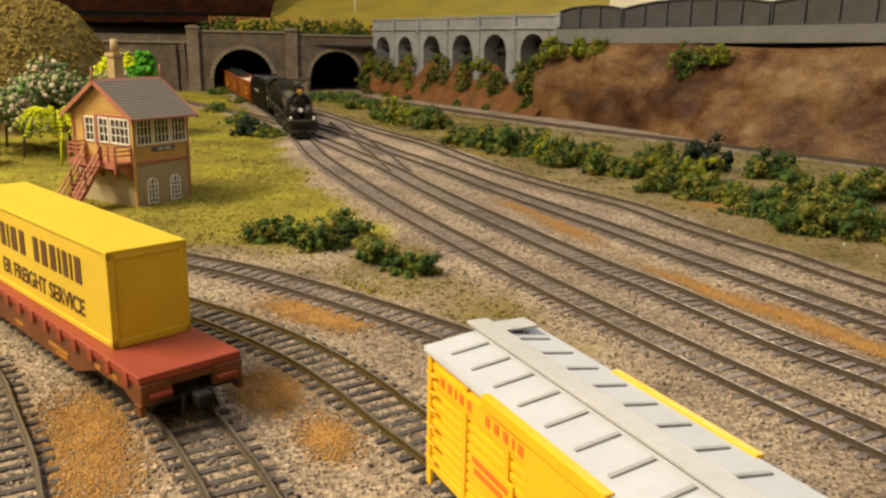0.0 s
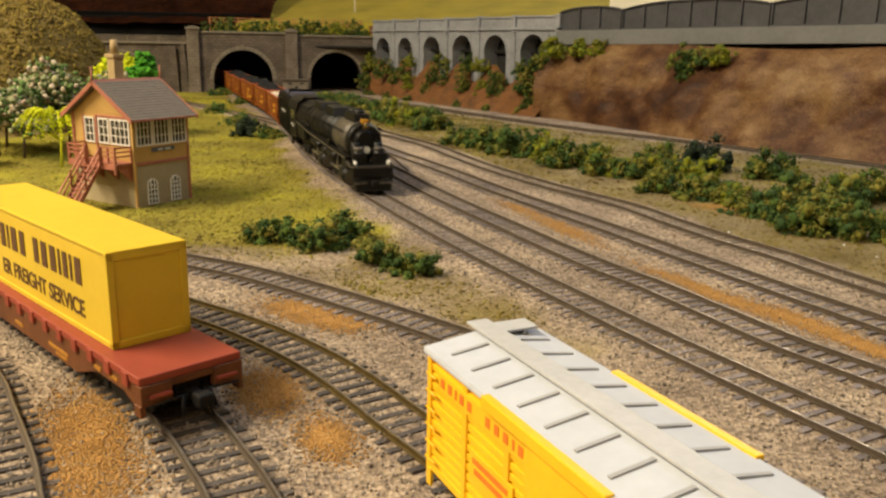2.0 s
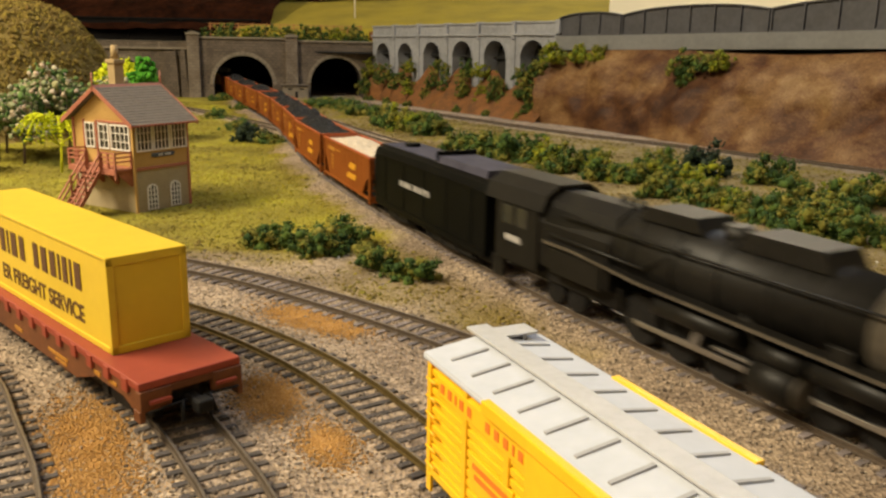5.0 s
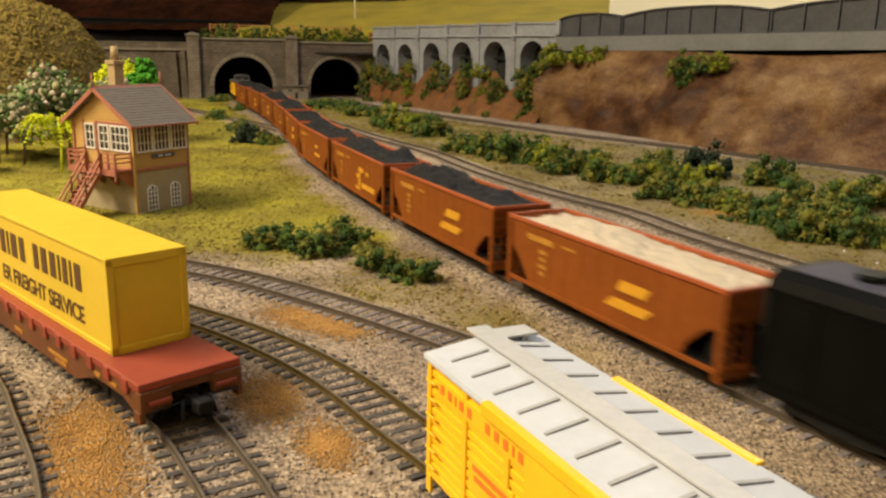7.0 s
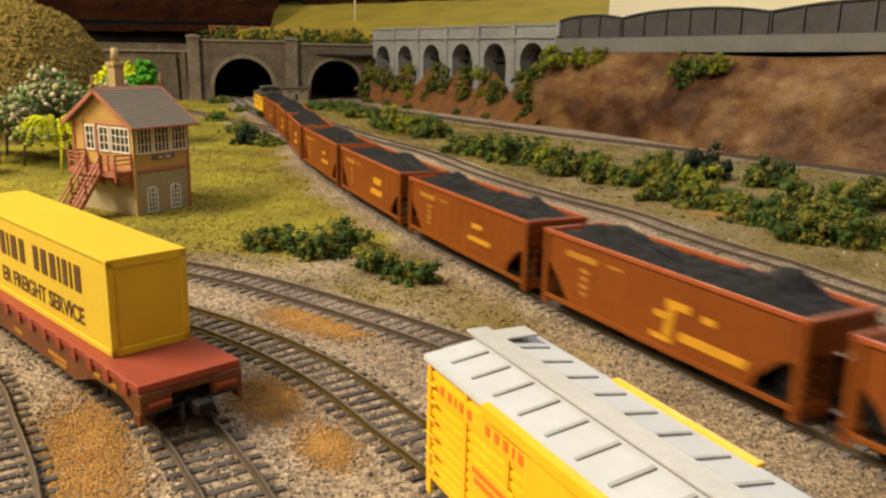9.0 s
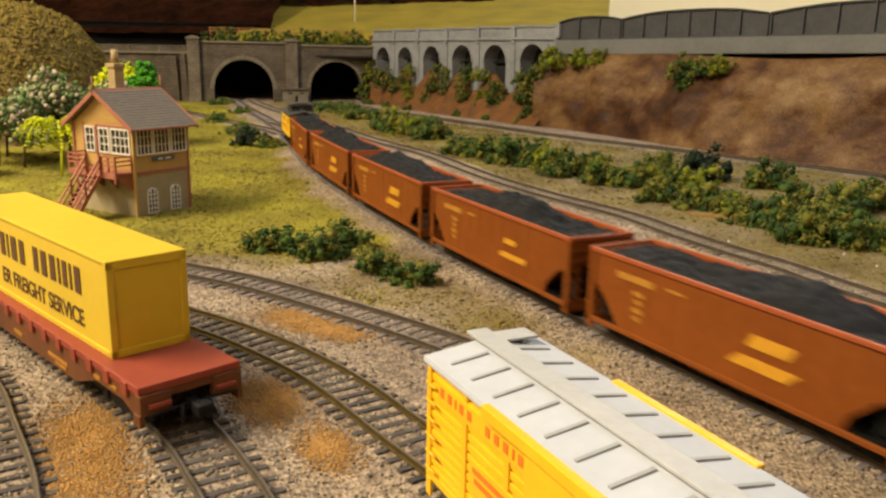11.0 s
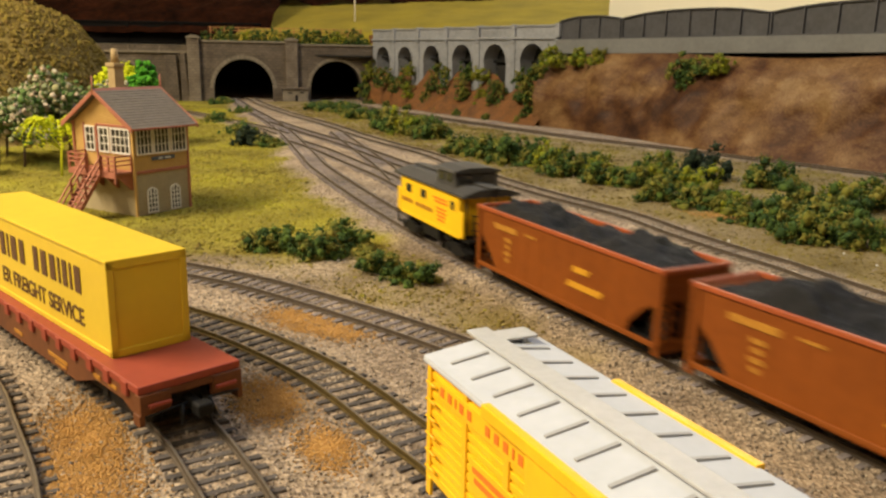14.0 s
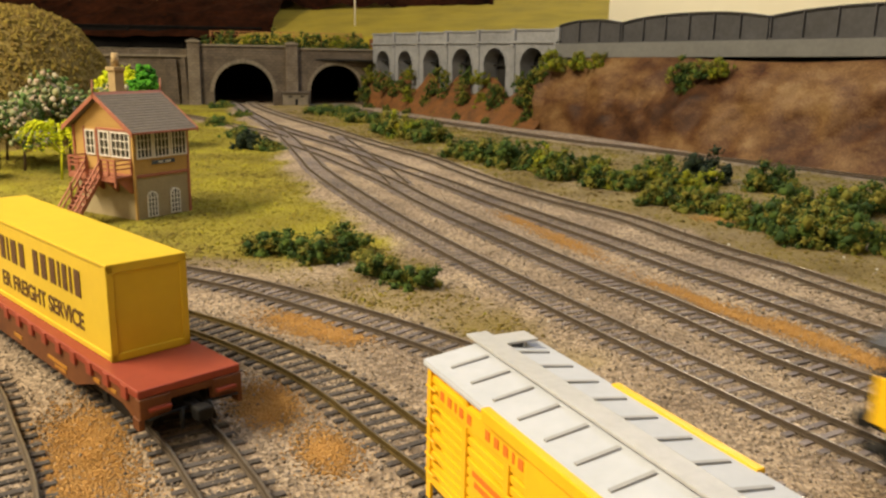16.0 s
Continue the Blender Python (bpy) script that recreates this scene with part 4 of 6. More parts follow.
def girder_bridge():
    th = thing("girder_bridge", VIADUCT, "dark grey plate girder bridge with arched panels", "bridge")
    spans = [(574, 703), (705, 946), (948, 1250), (1252, 1600)]
    for x0, x1 in spans:
        z0 = 133 + rise(x0 - 573)
        z1 = 133 + rise(x1 - 573)
        n = 24
        lift = 6.5 if x1 - x0 < 200 else 9
        top = []
        for i in range(n + 1):
            u = i / n
            end = 1 - abs(2 * u - 1) ** 2.6
            top.append((x0 + (x1 - x0) * u, z0 + (z1 - z0) * u + 27 + lift * end))
        plate = part("girder_plate", prism([(x0, z0), (x1, z1)] + top[::-1], "y", 2, 5), M_GIRDER, th)
        fl = prism(top + [(u, w + 1.8) for u, w in top[::-1]], "y", -1.5, 8.5)
        part("top_flange", fl, M_GIRDER, plate)
        part("bottom_flange", prism([(x0, z0), (x1, z1), (x1, z1 + 2), (x0, z0 + 2)], "y", -1.5, 8.5), M_GIRDER, plate)
        k = max(2, round((x1 - x0) / 42))
        for i in range(k + 1):
            u = i / k
            x = x0 + 1.2 + (x1 - x0 - 2.4) * u
            zb = z0 + (z1 - z0) * u
            zt = zb + 27 + lift * (1 - abs(2 * u - 1) ** 2.6)
            part("stiffener", box(x - 1.1, x + 1.1, -1.2, 2.2, zb + 2, zt, 0.2), M_GIRDER, plate)
    beam = thing("bridge_beam", VIADUCT, "plain grey beam under the girder bridge", "beam")
    part("beam", prism([(574, 112), (1600, 133), (1600, 152), (574, 133)], "y", -7, 60), M_LEDGE, beam)
    part("bridge_deck", prism([(574, 127), (1600, 147), (1600, 150), (574, 130)], "y", 60, 260), M_LEDGE, beam)
    back = thing("girder_bridge", VIADUCT, "dark grey plate girder on the far side of the bridge", "bridge")
    for x0, x1 in ((640, 900), (902, 1250), (1252, 1600)):
        zz = 133 + rise(x0 - 573)
        pts = [(x0 + (x1 - x0) * i / 16, zz + 29 + rise(x1 - x0) * i / 16 + 10 * (1 - abs(i / 8 - 1) ** 2.6)) for i in range(17)]
        part("girder_plate", prism([(x0, zz), (x1, zz + rise(x1 - x0))] + pts[::-1], "y", 70, 74), M_GIRDER, back)


girder_bridge()


def bank(name, label, category, material, s0, s1, foot, top, ztop, bulge, step, seed, zfoot=-1.0, lumps=None):
    """A rough sloping face along the viaduct line, from its foot (distance in front of the line) to its top."""
    ns, nz = int((s1 - s0) / step), 16
    V, F = [], []
    for j in range(nz + 1):
        v = j / nz
        for i in range(ns + 1):
            s = s0 + (s1 - s0) * i / ns
            f, t, z1 = foot(s), top(s), ztop(s)
            n = noise.fractal(Vector((s / 60, v * 1.6, seed)), 1.0, 2.0, 4)
            n2 = noise.noise(Vector((s / 17, v * 5, seed + 4)))
            lean = v ** 0.8
            out = f + (t - f) * lean + bulge * math.sin(math.pi * min(1, v * 1.05)) * (0.6 + 1.1 * n) + 2.2 * n2
            V.append((s + 3 * n2, -out, zfoot + (z1 - zfoot) * v + 2.5 * n2 * (0 < v < 1)))
    for j in range(nz):
        for i in range(ns):
            a = j * (ns + 1) + i
            F += [(a, a + 1, a + ns + 2), (a, a + ns + 2, a + ns + 1)]
    ob = np_mesh(name, V, F, material)
    ob.matrix_basis = VIADUCT
    for p_ in ob.data.polygons:
        p_.use_smooth = True
    return tagged(ob, label, category)


bank("earth_bank", "rusty brown earth bank under the viaduct arches", "bank", M_EARTH, -20, 585, lambda s: 20 + min(s, 300) * 0.12,
     lambda s: -6, lambda s: 62 + 13 * math.sin(s / 97 * 2 * math.pi + 0.6), 10, 7, 3.0)
# added near-black board makes the gap under the beam read as shadow
part("cliff_shadow_board", box(572, 1640, 24, 30, -2, 140), M_TUNNEL).matrix_basis = VIADUCT
tagged(bpy.data.objects["cliff_shadow_board"], "added dark board for the shadowed gap behind the cliff", "board", kind="structure")
bank("cliff", "brown painted plaster cliff below the bridge", "cliff", M_ROCK, 566, 1640,
     lambda s: 58 + 18 * math.sin(s / 130), lambda s: 6, lambda s: 113 + rise(s - 573) - 7 * (0.5 + 0.5 * math.sin(s / 75 + 1)), 22, 9, 11.0)

rngb = np.random.default_rng(77)


def bank_bush(s, out, z, w, h, kind, seed, where):
    p_ = VIADUCT @ Vector((s * MM, -out * MM, 0))
    bush(p_.x / MM, p_.y / MM, z, w, h, kind, where, seed, depth=w * 0.6)


for i, (s, o, z, w, h, k) in enumerate([(-5, 22, 10, 46, 75, "m"), (12, 12, 50, 34, 40, "y"), (80, 16, 42, 40, 40, "m"), (150, 18, 40, 36, 48, "m"), (168, 14, 62, 30, 30, "y"),
                                        (255, 22, 38, 34, 40, "g"), (268, 12, 62, 40, 34, "m"), (352, 24, 26, 36, 50, "g"), (345, 14, 60, 40, 36, "m"), (392, 14, 62, 42, 30, "y"),
                                        (448, 28, 22, 34, 44, "g"), (445, 20, 44, 36, 36, "m"), (500, 12, 62, 36, 30, "m")]):
    bank_bush(s, o, z, w, h, k, 300 + i, "on the bank below the arches")
for i in range(10):
    bank_bush(15 + 57 * i, 26 + 4 * (i % 2), 12 + 22 * ((i * 3) % 4) / 3, 34, 34 + 8 * (i % 2), "mgmy"[i % 4], 380 + i, "on the bank below the arches")
for i, (s, o, z, w, h, k) in enumerate([(545, 40, -1, 44, 48, "g"), (548, 32, 36, 44, 46, "m"), (560, 24, 70, 52, 40, "m"), (590, 18, 92, 56, 34, "y"), (632, 16, 96, 58, 32, "y"),
                                        (672, 15, 98, 50, 28, "y"), (848, 26, 84, 60, 34, "g"), (885, 26, 92, 56, 26, "m"), (905, 27, 94, 40, 22, "y"), (858, 30, 70, 40, 24, "g")]):
    bank_bush(s, o, z, w, h, k, 340 + i, "hanging on the rock face")
for i in range(7):
    bank_bush(60 + 80 * i, 46 + 5 * (i % 3), 0, 26, 12, "gm"[i % 2], 360 + i, "at the foot of the bank")


# ---- upper scenery ----
def slope(name, label, category, material, x0, x1, y0, y1, zfun, step, seed=0.0, smooth=True):
    nx, ny = int((x1 - x0) / step), int((y1 - y0) / step)
    V = [(x0 + i * step, y0 + j * step, zfun(x0 + i * step, y0 + j * step)) for j in range(ny + 1) for i in range(nx + 1)]
    F = []
    for j in range(ny):
        for i in range(nx):
            a = j * (nx + 1) + i
            F += [(a, a + 1, a + nx + 2), (a, a + nx + 2, a + nx + 1)]
    ob = np_mesh(name, V, F, material)
    for p_ in ob.data.polygons:
        p_.use_smooth = smooth
    return tagged(ob, label, category)


def field_z(x, y):
    u = (y - 1880) / 500
    if y < 1885:
        return 100 + 38 * (y - 1830) / 55
    return 138 + 105 * u + 0.035 * (x + 400) + 6 * fnoise(x, y, 180, 8) + 1.5 * fnoise(x, y, 30, 9)


grass_field = slope("grass_field", "olive yellow grass field above the tunnels", "field", M_FIELD, -464, 460, 1830, 2440, field_z, 14)
for v in grass_field.data.vertices:
    # the field narrows towards the viewer
    v.co.x = -0.464 + (v.co.x + 0.464) * (0.1868 * v.co.y + 0.464) / 0.924


def rock_slope_z(x, y):
    u = max(0.0, min(1.0, (y - 1950) / 240))
    if y < 1950:
        return 138 + 27 * (y - 1906) / 44 + 6 * fnoise(x, y, 40, 5)
    return 165 + 90 * u ** 0.7 + 12 * noise.fractal(Vector((x / 70, y / 70, 5)), 1, 2, 4)


slope("dark_rock_slope", "dark brown rock slope above the black wall", "rock", M_DARK_ROCK, -1500, -396, 1906, 2440, rock_slope_z, 12)
bw = thing("retaining_wall", at(-1500, 1890, 0, 2.6), "near-black retaining wall behind the tunnels", "wall")
part("wall", box(0, 1080, 0, 20, 90, 158), M_BLACK_WALL, bw)
part("coping", box(0, 1080, -3, 24, 158, 162, 0.6), M_BLACK_WALL, bw)
for i in range(9):
    part("wall_rib", box(60 + 120 * i, 66 + 120 * i, -2.5, 0.5, 90, 158, 0.4), M_BLACK_WALL, bw)
def far_z(x, y):
    return 224 + 120 * min(1, max(0, (y - 2250) / 130)) + 18 * noise.fractal(Vector((x / 60, y / 60, 9)), 1, 2, 4)


slope("far_scrub", "dark brown scrub at the top of the field", "scrub", M_DARK_ROCK, -480, 130, 2250, 2400, far_z, 12)

# fence and bushes along the top of the portals
fence = thing("fence", PORTAL @ at(0, 60, 0), "orange-brown post and rail fence above the tunnels", "fence")
for i in range(1, 13):
    part("post", box(20 + 29 * i, 22 + 29 * i, 0, 2, 118, 152), M_FENCE, fence)
for z in (143, 149):
    part("rail", box(46, 372, 0.4, 1.6, z, z + 1.6), M_FENCE, fence)
pole = thing("signal_pole", at(-215, 2000, 150), "tall slim cream pole above the tunnels", "pole")
part("pole", rod((0, 0, -20), (0, 0, 190), 2.2, 10, 1.6), M_POLE, pole)
part("pole_base", box(-6, 8, -5, 5, -18, 14, 1), M_BUSH_D, pole)
for i in range(13):
    q = PORTAL @ Vector(((42 + 27 * i) * MM, 26 * MM, 0))
    bush(q.x / MM, q.y / MM, 114 if i != 6 else 119, 40 + 6 * (i % 3), 33 + 6 * ((i * 7) % 3), "gmgymgm"[i % 7], "growing over the tunnel parapet", 400 + i)
_bf = box(30, 386, 22, 130, 97, 119)
box(-320, 30, 20, 130, 90, 98, 0, _bf)
box(386, 470, 34, 160, 90, 140, 0, _bf)
part("bank_fill", _bf, M_EARTH).matrix_basis = PORTAL
tagged(bpy.data.objects["bank_fill"], "earth fill behind the tunnel parapet", "earth", kind="structure")


# ---- the mossy hill, trees and bright bushes ----
def hill_z(x, y):
    r = math.hypot((x + 562) / 131, (y - 1120) / 210)
    return -2 + 166 * max(0.0, 1 - r ** 2.2) ** 0.75 + (5 * noise.fractal(Vector((x / 40, y / 40, 2)), 1, 2, 4) + 1.5 * fnoise(x, y, 8, 6) if r < 1.05 else -4)


slope("hill", "mossy olive-brown flocked hill", "hill", M_HILL, -760, -400, 840, 1400, hill_z, 5)
rngh = np.random.default_rng(9)
H = np.stack([rngh.uniform(-700, -425, 15000), rngh.uniform(905, 1180, 15000)], 1)
HZ = np.array([hill_z(x, y) for x, y in H])
tagged(blobs("hill_flock", np.column_stack([H, HZ])[HZ > 2], rngh.gamma(4, 0.42, int((HZ > 2).sum())).clip(0.6, 4), M_MOSS, rngh, shape="oct", rough=0.5), "mossy flock clinging to the hill", "moss", kind="stuff")


def tree(x, y, z, h, w, material, label, seed, trunk=0.4, weeping=False):
    rng = np.random.default_rng(seed)
    th = thing("tree", at(x, y, z), label, "tree", "trees by the signal box")
    b = rod((0, 0, -1), (w * 0.03, 0, h * trunk), h * 0.022, 8, h * 0.016)
    for i in range(6):
        a = 2 * math.pi * i / 6 + rng.uniform(-.4, .4)
        rod((0, 0, h * trunk * 0.9), (math.cos(a) * w * 0.28, math.sin(a) * w * 0.28, h * rng.uniform(0.6, 0.8)), h * 0.012, 6, h * 0.005, b)
    part("trunk", b, M_BARK if not weeping else M_LIME, th)
    if not weeping:
        n = 900
        c = rng.normal(0, 1, (n, 3))
        c /= np.linalg.norm(c, axis=1)[:, None]
        c *= rng.uniform(0.35, 1.0, (n, 1))
        lob = rng.normal(0, 0.4, (7, 3))
        c = c * 0.6 + lob[rng.integers(0, 7, n)]
        c = c * (w / 2, w / 2, h * 0.32) + (0, 0, h * (0.62 + trunk * 0.12))
        blobs("crown", c, rng.uniform(0.6, 2.4, n) * max(1.0, w / 55), material, rng, th, rough=0.45)
    else:
        C, R = [], []
        for i in range(40):
            a, reach = rng.uniform(0, 2 * math.pi), w * rng.uniform(0.25, 0.55)
            drop = rng.uniform(0.35, 0.9)
            for k in range(16):
                u = k / 15
                C.append((math.cos(a) * reach * u ** 0.7, math.sin(a) * reach * u ** 0.7, h * (0.6 + 0.4 * math.sin(min(1, u * 1.6) * 1.57) - drop * max(0, u - 0.35) ** 1.3)))
                R.append(rng.uniform(0.7, 1.5))
        blobs("crown", np.array(C), np.array(R), material, rng, th, rough=0.5)
    return th


for i, (x, y, h, w) in enumerate([(-402, 790, 64, 64), (-385, 850, 74, 70), (-432, 800, 66, 70), (-362, 860, 64, 54), (-455, 860, 70, 76), (-392, 900, 80, 76), (-424, 740, 52, 54), (-350, 905, 68, 50)]):
    tree(x, y, 0, h, w, M_BLOSSOM, "small tree with pink-white blossom on a thin trunk", 500 + i)
tree(-345, 742, 0, 55, 66, M_LIME, "bright lime weeping tree beside the signal box", 520, 0.5, True)
for i, (x, y, z, w, h, m_, lab) in enumerate([(-378, 1000, 68, 50, 48, M_LIME, "bright yellow-lime bush before the wing wall"), (-350, 985, 66, 34, 38, M_EMERALD, "bright green bush before the wing wall"),
                                              (-398, 1006, 70, 30, 36, M_LIME, "bright yellow-lime bush before the wing wall")]):
    rng = np.random.default_rng(530 + i)
    th = thing("bush", at(x, y, 0), lab, "bush", "bright bushes")
    n = 640
    c = rng.normal(0, 1, (n, 3))
    c /= np.linalg.norm(c, axis=1)[:, None]
    lobes = rng.normal(0, 0.34, (6, 3))
    c = c * rng.uniform(0.3, 0.75, (n, 1)) + lobes[rng.integers(0, 6, n)]
    c = c * (w / 2, w / 2, h / 2) + (0, 0, z)
    blobs("foliage", c, rng.uniform(1.2, 3.4, n), m_, rng, th, rough=0.5)
    part("stem", rod((0, 0, -2), (0, 0, z), 2, 6), M_BARK, th)


# ---- rolling stock: own x forward along the track, z up from the rail tops ----
def wheelset(parent, x, r, dark=M_BLACK, gauge=16.5, spokes=False):
    """One axle with its two wheels, turning as one piece."""
    b = rod((0, -gauge / 2 - 1.5, 0), (0, gauge / 2 + 1.5, 0), 1.0, 8)
    for s in (-1, 1):
        rod((0, s * (gauge / 2 - 1.4), 0), (0, s * (gauge / 2 + 1.2), 0), r, 20, bm=b)
        rod((0, s * (gauge / 2 - 1.8), 0), (0, s * (gauge / 2 - 1.0), 0), r + 0.7, 20, bm=b)
        rod((0, s * (gauge / 2 + 1.1), 0), (0, s * (gauge / 2 + 1.6), 0), r * 0.4, 10, bm=b)
        rod((r * 0.5, s * (gauge / 2 + 1.1), 0), (r * 0.5, s * (gauge / 2 + 1.7), 0), r * 0.16, 8, bm=b)
    w = part("wheelset", b, dark, parent)
    w.matrix_basis = at(x, 0, r)
    return w


def bogie(parent, x, wheelbase=20.0, r=4.8, n=2):
    """A truck with sprung side frames."""
    b = box(-4, 4, -11, 11, 5.5, 8, 0.4)
    for s in (-1, 1):
        y0, y1 = (10.6, 13.0) if s > 0 else (-13.0, -10.6)
        h = wheelbase * (n - 1) / 2
        prism([(-h - 4, 4.2), (-h - 3, 6.8), (-5, 7.4), (-4, 9), (4, 9), (5, 7.4), (h + 3, 6.8), (h + 4, 4.2), (h + 1, 3), (h - 3, 3.6), (4, 2.2), (-4, 2.2), (-h + 3, 3.6), (-h - 1, 3)],
              "y", y0, y1, b)
        for k in range(n):
            box(-h + wheelbase * k - 2, -h + wheelbase * k + 2, y0 - (0.8 if s < 0 else 0), y1 + (0.8 if s > 0 else 0), 3, 6.6, 0.4, b)
    t = part("truck", b, M_BLACK, parent)
    t.matrix_basis = at(x, 0)
    sets = [wheelset(t, -wheelbase * (n - 1) / 2 + wheelbase * k, r) for k in range(n)]
    return t, sets


def coupler(parent, x, s=1):
    b = box(x - 6, x + 6, -1.6, 1.6, 6.5, 9.5, 0.4)
    box(x + s * 4 - 2.5, x + s * 4 + 2.5, -2.6, 2.6, 5.8, 10, 0.8, b)
    rod((x + s * 3, 2.2, 6), (x + s * 4, 3.4, 1.2), 0.4, 6, bm=b)
    part("coupler", b, M_BLACK, parent)


WHEELS = []
HOPPER_L = 141.0


def load_mesh(parent, name, material, x0, x1, w, z0, peak, seed, label):
    rng = random.Random(seed)
    nx, ny = 110, 26
    V, F = [], []
    for j in range(ny + 1):
        for i in range(nx + 1):
            x, y = x0 + (x1 - x0) * i / nx, -w + 2 * w * j / ny
            e = min(1, 6 * min(i / nx, 1 - i / nx)) * (1 - abs(2 * j / ny - 1) ** 3)
            n = noise.fractal(Vector((x / 16, y / 16, seed * 3.1)), 1, 2, 4)
            V.append((x, y, z0 + e * (peak * (0.45 + 0.75 * n + 0.5 * math.sin(x / 141 * 9 + seed)) + 1.2) + 1.5 * noise.noise(Vector((x / 4.5, y / 4.5, seed))) + 0.8 * noise.noise(Vector((x / 1.9, y / 1.9, seed)))))
    for j in range(ny):
        for i in range(nx):
            a = j * (nx + 1) + i
            F += [(a, a + 1, a + nx + 2), (a, a + nx + 2, a + nx + 1)]
    ob = np_mesh(name, V, F, material, parent)
    ob["label"] = label
    return ob


def hopper(seed, load, mark):
    """An open coal hopper car."""
    label = "orange-brown open hopper car with yellow markings, heaped with " + ("pale ballast" if load == "sand" else "black coal")
    th = thing("hopper_car", at(0, 0), label, "railway car", "hopper cars of the train")
    L, W = HOPPER_L, 16.2
    for s in (-1, 1):
        y0, y1 = (W - 1.0, W) if s > 0 else (-W, -W + 1.0)
        pts = [(4, 36), (L - 4, 36), (L - 4, 22.5), (L - 10, 20), (L - 18, 13), (L - 21, 6.4), (L - 60, 5.6), (60, 5.6), (21, 6.4), (18, 9), (10, 18), (4, 23)]
        side = part("side_sheet", prism(pts, "y", y0, y1), M_HOPPER, th)
        rim = box(0, L, y0 - (0.8 if s < 0 else 0), y1 + (0.8 if s > 0 else 0), 35.6, 37.4, 0.3)
        part("top_chord", rim, M_HOPPER_RIM, side)
        yo = W + 0.7 if s > 0 else -W - 0.7
        part("side_sill", box(0, L, min(yo, yo - s * 1.4), max(yo, yo - s * 1.4), 6.3, 8.3, 0.3), M_HOPPER, side)
        for k in range(9):
            x = 24 + (L - 48) * k / 8
            part("side_rib", box(x - 0.5, x + 0.5, min(y1, y0) - (0.14 if s < 0 else -0.9), max(y1, y0) + (0.14 if s > 0 else -0.9), 8, 35.8), M_HOPPER, side)
        for x in (1.6, L - 1.6):
            part("corner_post", box(x - 1.6, x + 1.6, min(yo, yo - s * 1.6), max(yo, yo - s * 1.6), 3.5, 36.5, 0.3), M_HOPPER, side)
        yy = W + 0.42 if s > 0 else -W - 0.42
        ya, yb = min(yy, yy - s * 0.5), max(yy, yy - s * 0.5)

        def bar(name, x0, x1, z0, z1, slant=0.0):
            if s < 0:
                a = [(x0, z0), (x1, z0), (x1 + slant, z1), (x0 + slant, z1)]
            else:
                a = [(L - x0, z0), (L - x1, z0), (L - x1 - slant, z1), (L - x0 - slant, z1)]
            part(name, prism(a, "y", ya, yb), M_YELLOW_INK if name == "emblem" else M_DULL_INK, side, "yellow painted marking")
        bar("marking", 17, 38, 28.6, 31.2)
        bar("marking", 45, 54, 30.0, 31.0)
        for k in range(4):
            bar("marking", 27 + (k % 2), 33 - (k % 2), 23.6 - 3.3 * k, 25.4 - 3.3 * k)
        if mark == 0:
            bar("emblem", 83, 100, 22, 26.5, 3)
            bar("emblem", 76, 100, 14.5, 18.5, 5)
        elif mark == 1:
            bar("emblem", 84, 95, 23, 25.5, 1)
            bar("emblem", 80, 104, 16, 18.6, 2)
        else:
            bar("emblem", 80, 92, 24, 27, 0)
            bar("emblem", 98, 104, 23, 25.5, 0)
            bar("emblem", 79, 83, 13, 24, 2)
            bar("emblem", 74, 82, 19, 21.5, 0)
            bar("emblem", 72, 84, 10.5, 12.5, 0)
            bar("emblem", 86, 118, 13, 16.5, 2)
    for x, sgn in ((0, 1), (L, -1)):
        part("slope_sheet", prism([(x + sgn * 2.5, 36), (x + sgn * 3.5, 36), (x + sgn * 30, 8), (x + sgn * 29, 7)], "y", -W + 1.1, W - 1.1), M_HOPPER, th)
        part("end_sill", box(min(x, x + sgn * 3), max(x, x + sgn * 3), -W, W, 4.6, 8.6, 0.3), M_HOPPER, th)
        part("end_sheet", box(min(x + sgn * 0.8, x + sgn * 2), max(x + sgn * 0.8, x + sgn * 2), -W, W, 24, 36.6), M_HOPPER, th)
        part("end_chord", box(min(x - sgn * .4, x + sgn * 1.6), max(x - sgn * .4, x + sgn * 1.6), -W - .8, W + .8, 35.5, 37.5, 0.3), M_HOPPER_RIM, th)
        for y in (-11, -4, 4, 11):
            part("end_post", box(min(x + sgn * .4, x + sgn * 1.4), max(x + sgn * .4, x + sgn * 1.4), y - .6, y + .6, 8, 24.2), M_HOPPER, th)
        for k in range(6):
            part("ladder_rung", box(min(x - sgn * .9, x - sgn * .3), max(x - sgn * .9, x - sgn * .3), -15.5, -9.5, 9 + 4.4 * k, 9.7 + 4.4 * k), M_HOPPER, th)
        coupler(th, x - sgn * 4, -sgn)
        # added black box darkens the gap between cars
        part("gap_shade_box", box(min(x + sgn * 3, x + sgn * 13), max(x + sgn * 3, x + sgn * 13), -11, 11, 8.8, 19, 0.5), M_BLACK, th)
    part("centre_sill", box(2, L - 2, -3, 3, 7, 11), M_BLACK, th)
    for k in range(4):
        x = 40 + (L - 80) * k / 3
        part("hopper_bay", prism([(x - 9, 9), (x + 9, 9), (x + 4, 2), (x - 4, 2)], "y", -12, 12), M_BLACK, th)
    load_mesh(th, "load", M_SAND if load == "sand" else M_COAL, 3, L - 3, W - 1.2, 35.2, 2.6 if load == "sand" else 6.5, seed, "pale heaped ballast load" if load == "sand" else "heaped black coal load")
    for x in (22, L - 22):
        t, sets = bogie(th, x)
        WHEELS.extend((w, 4.8) for w in sets)
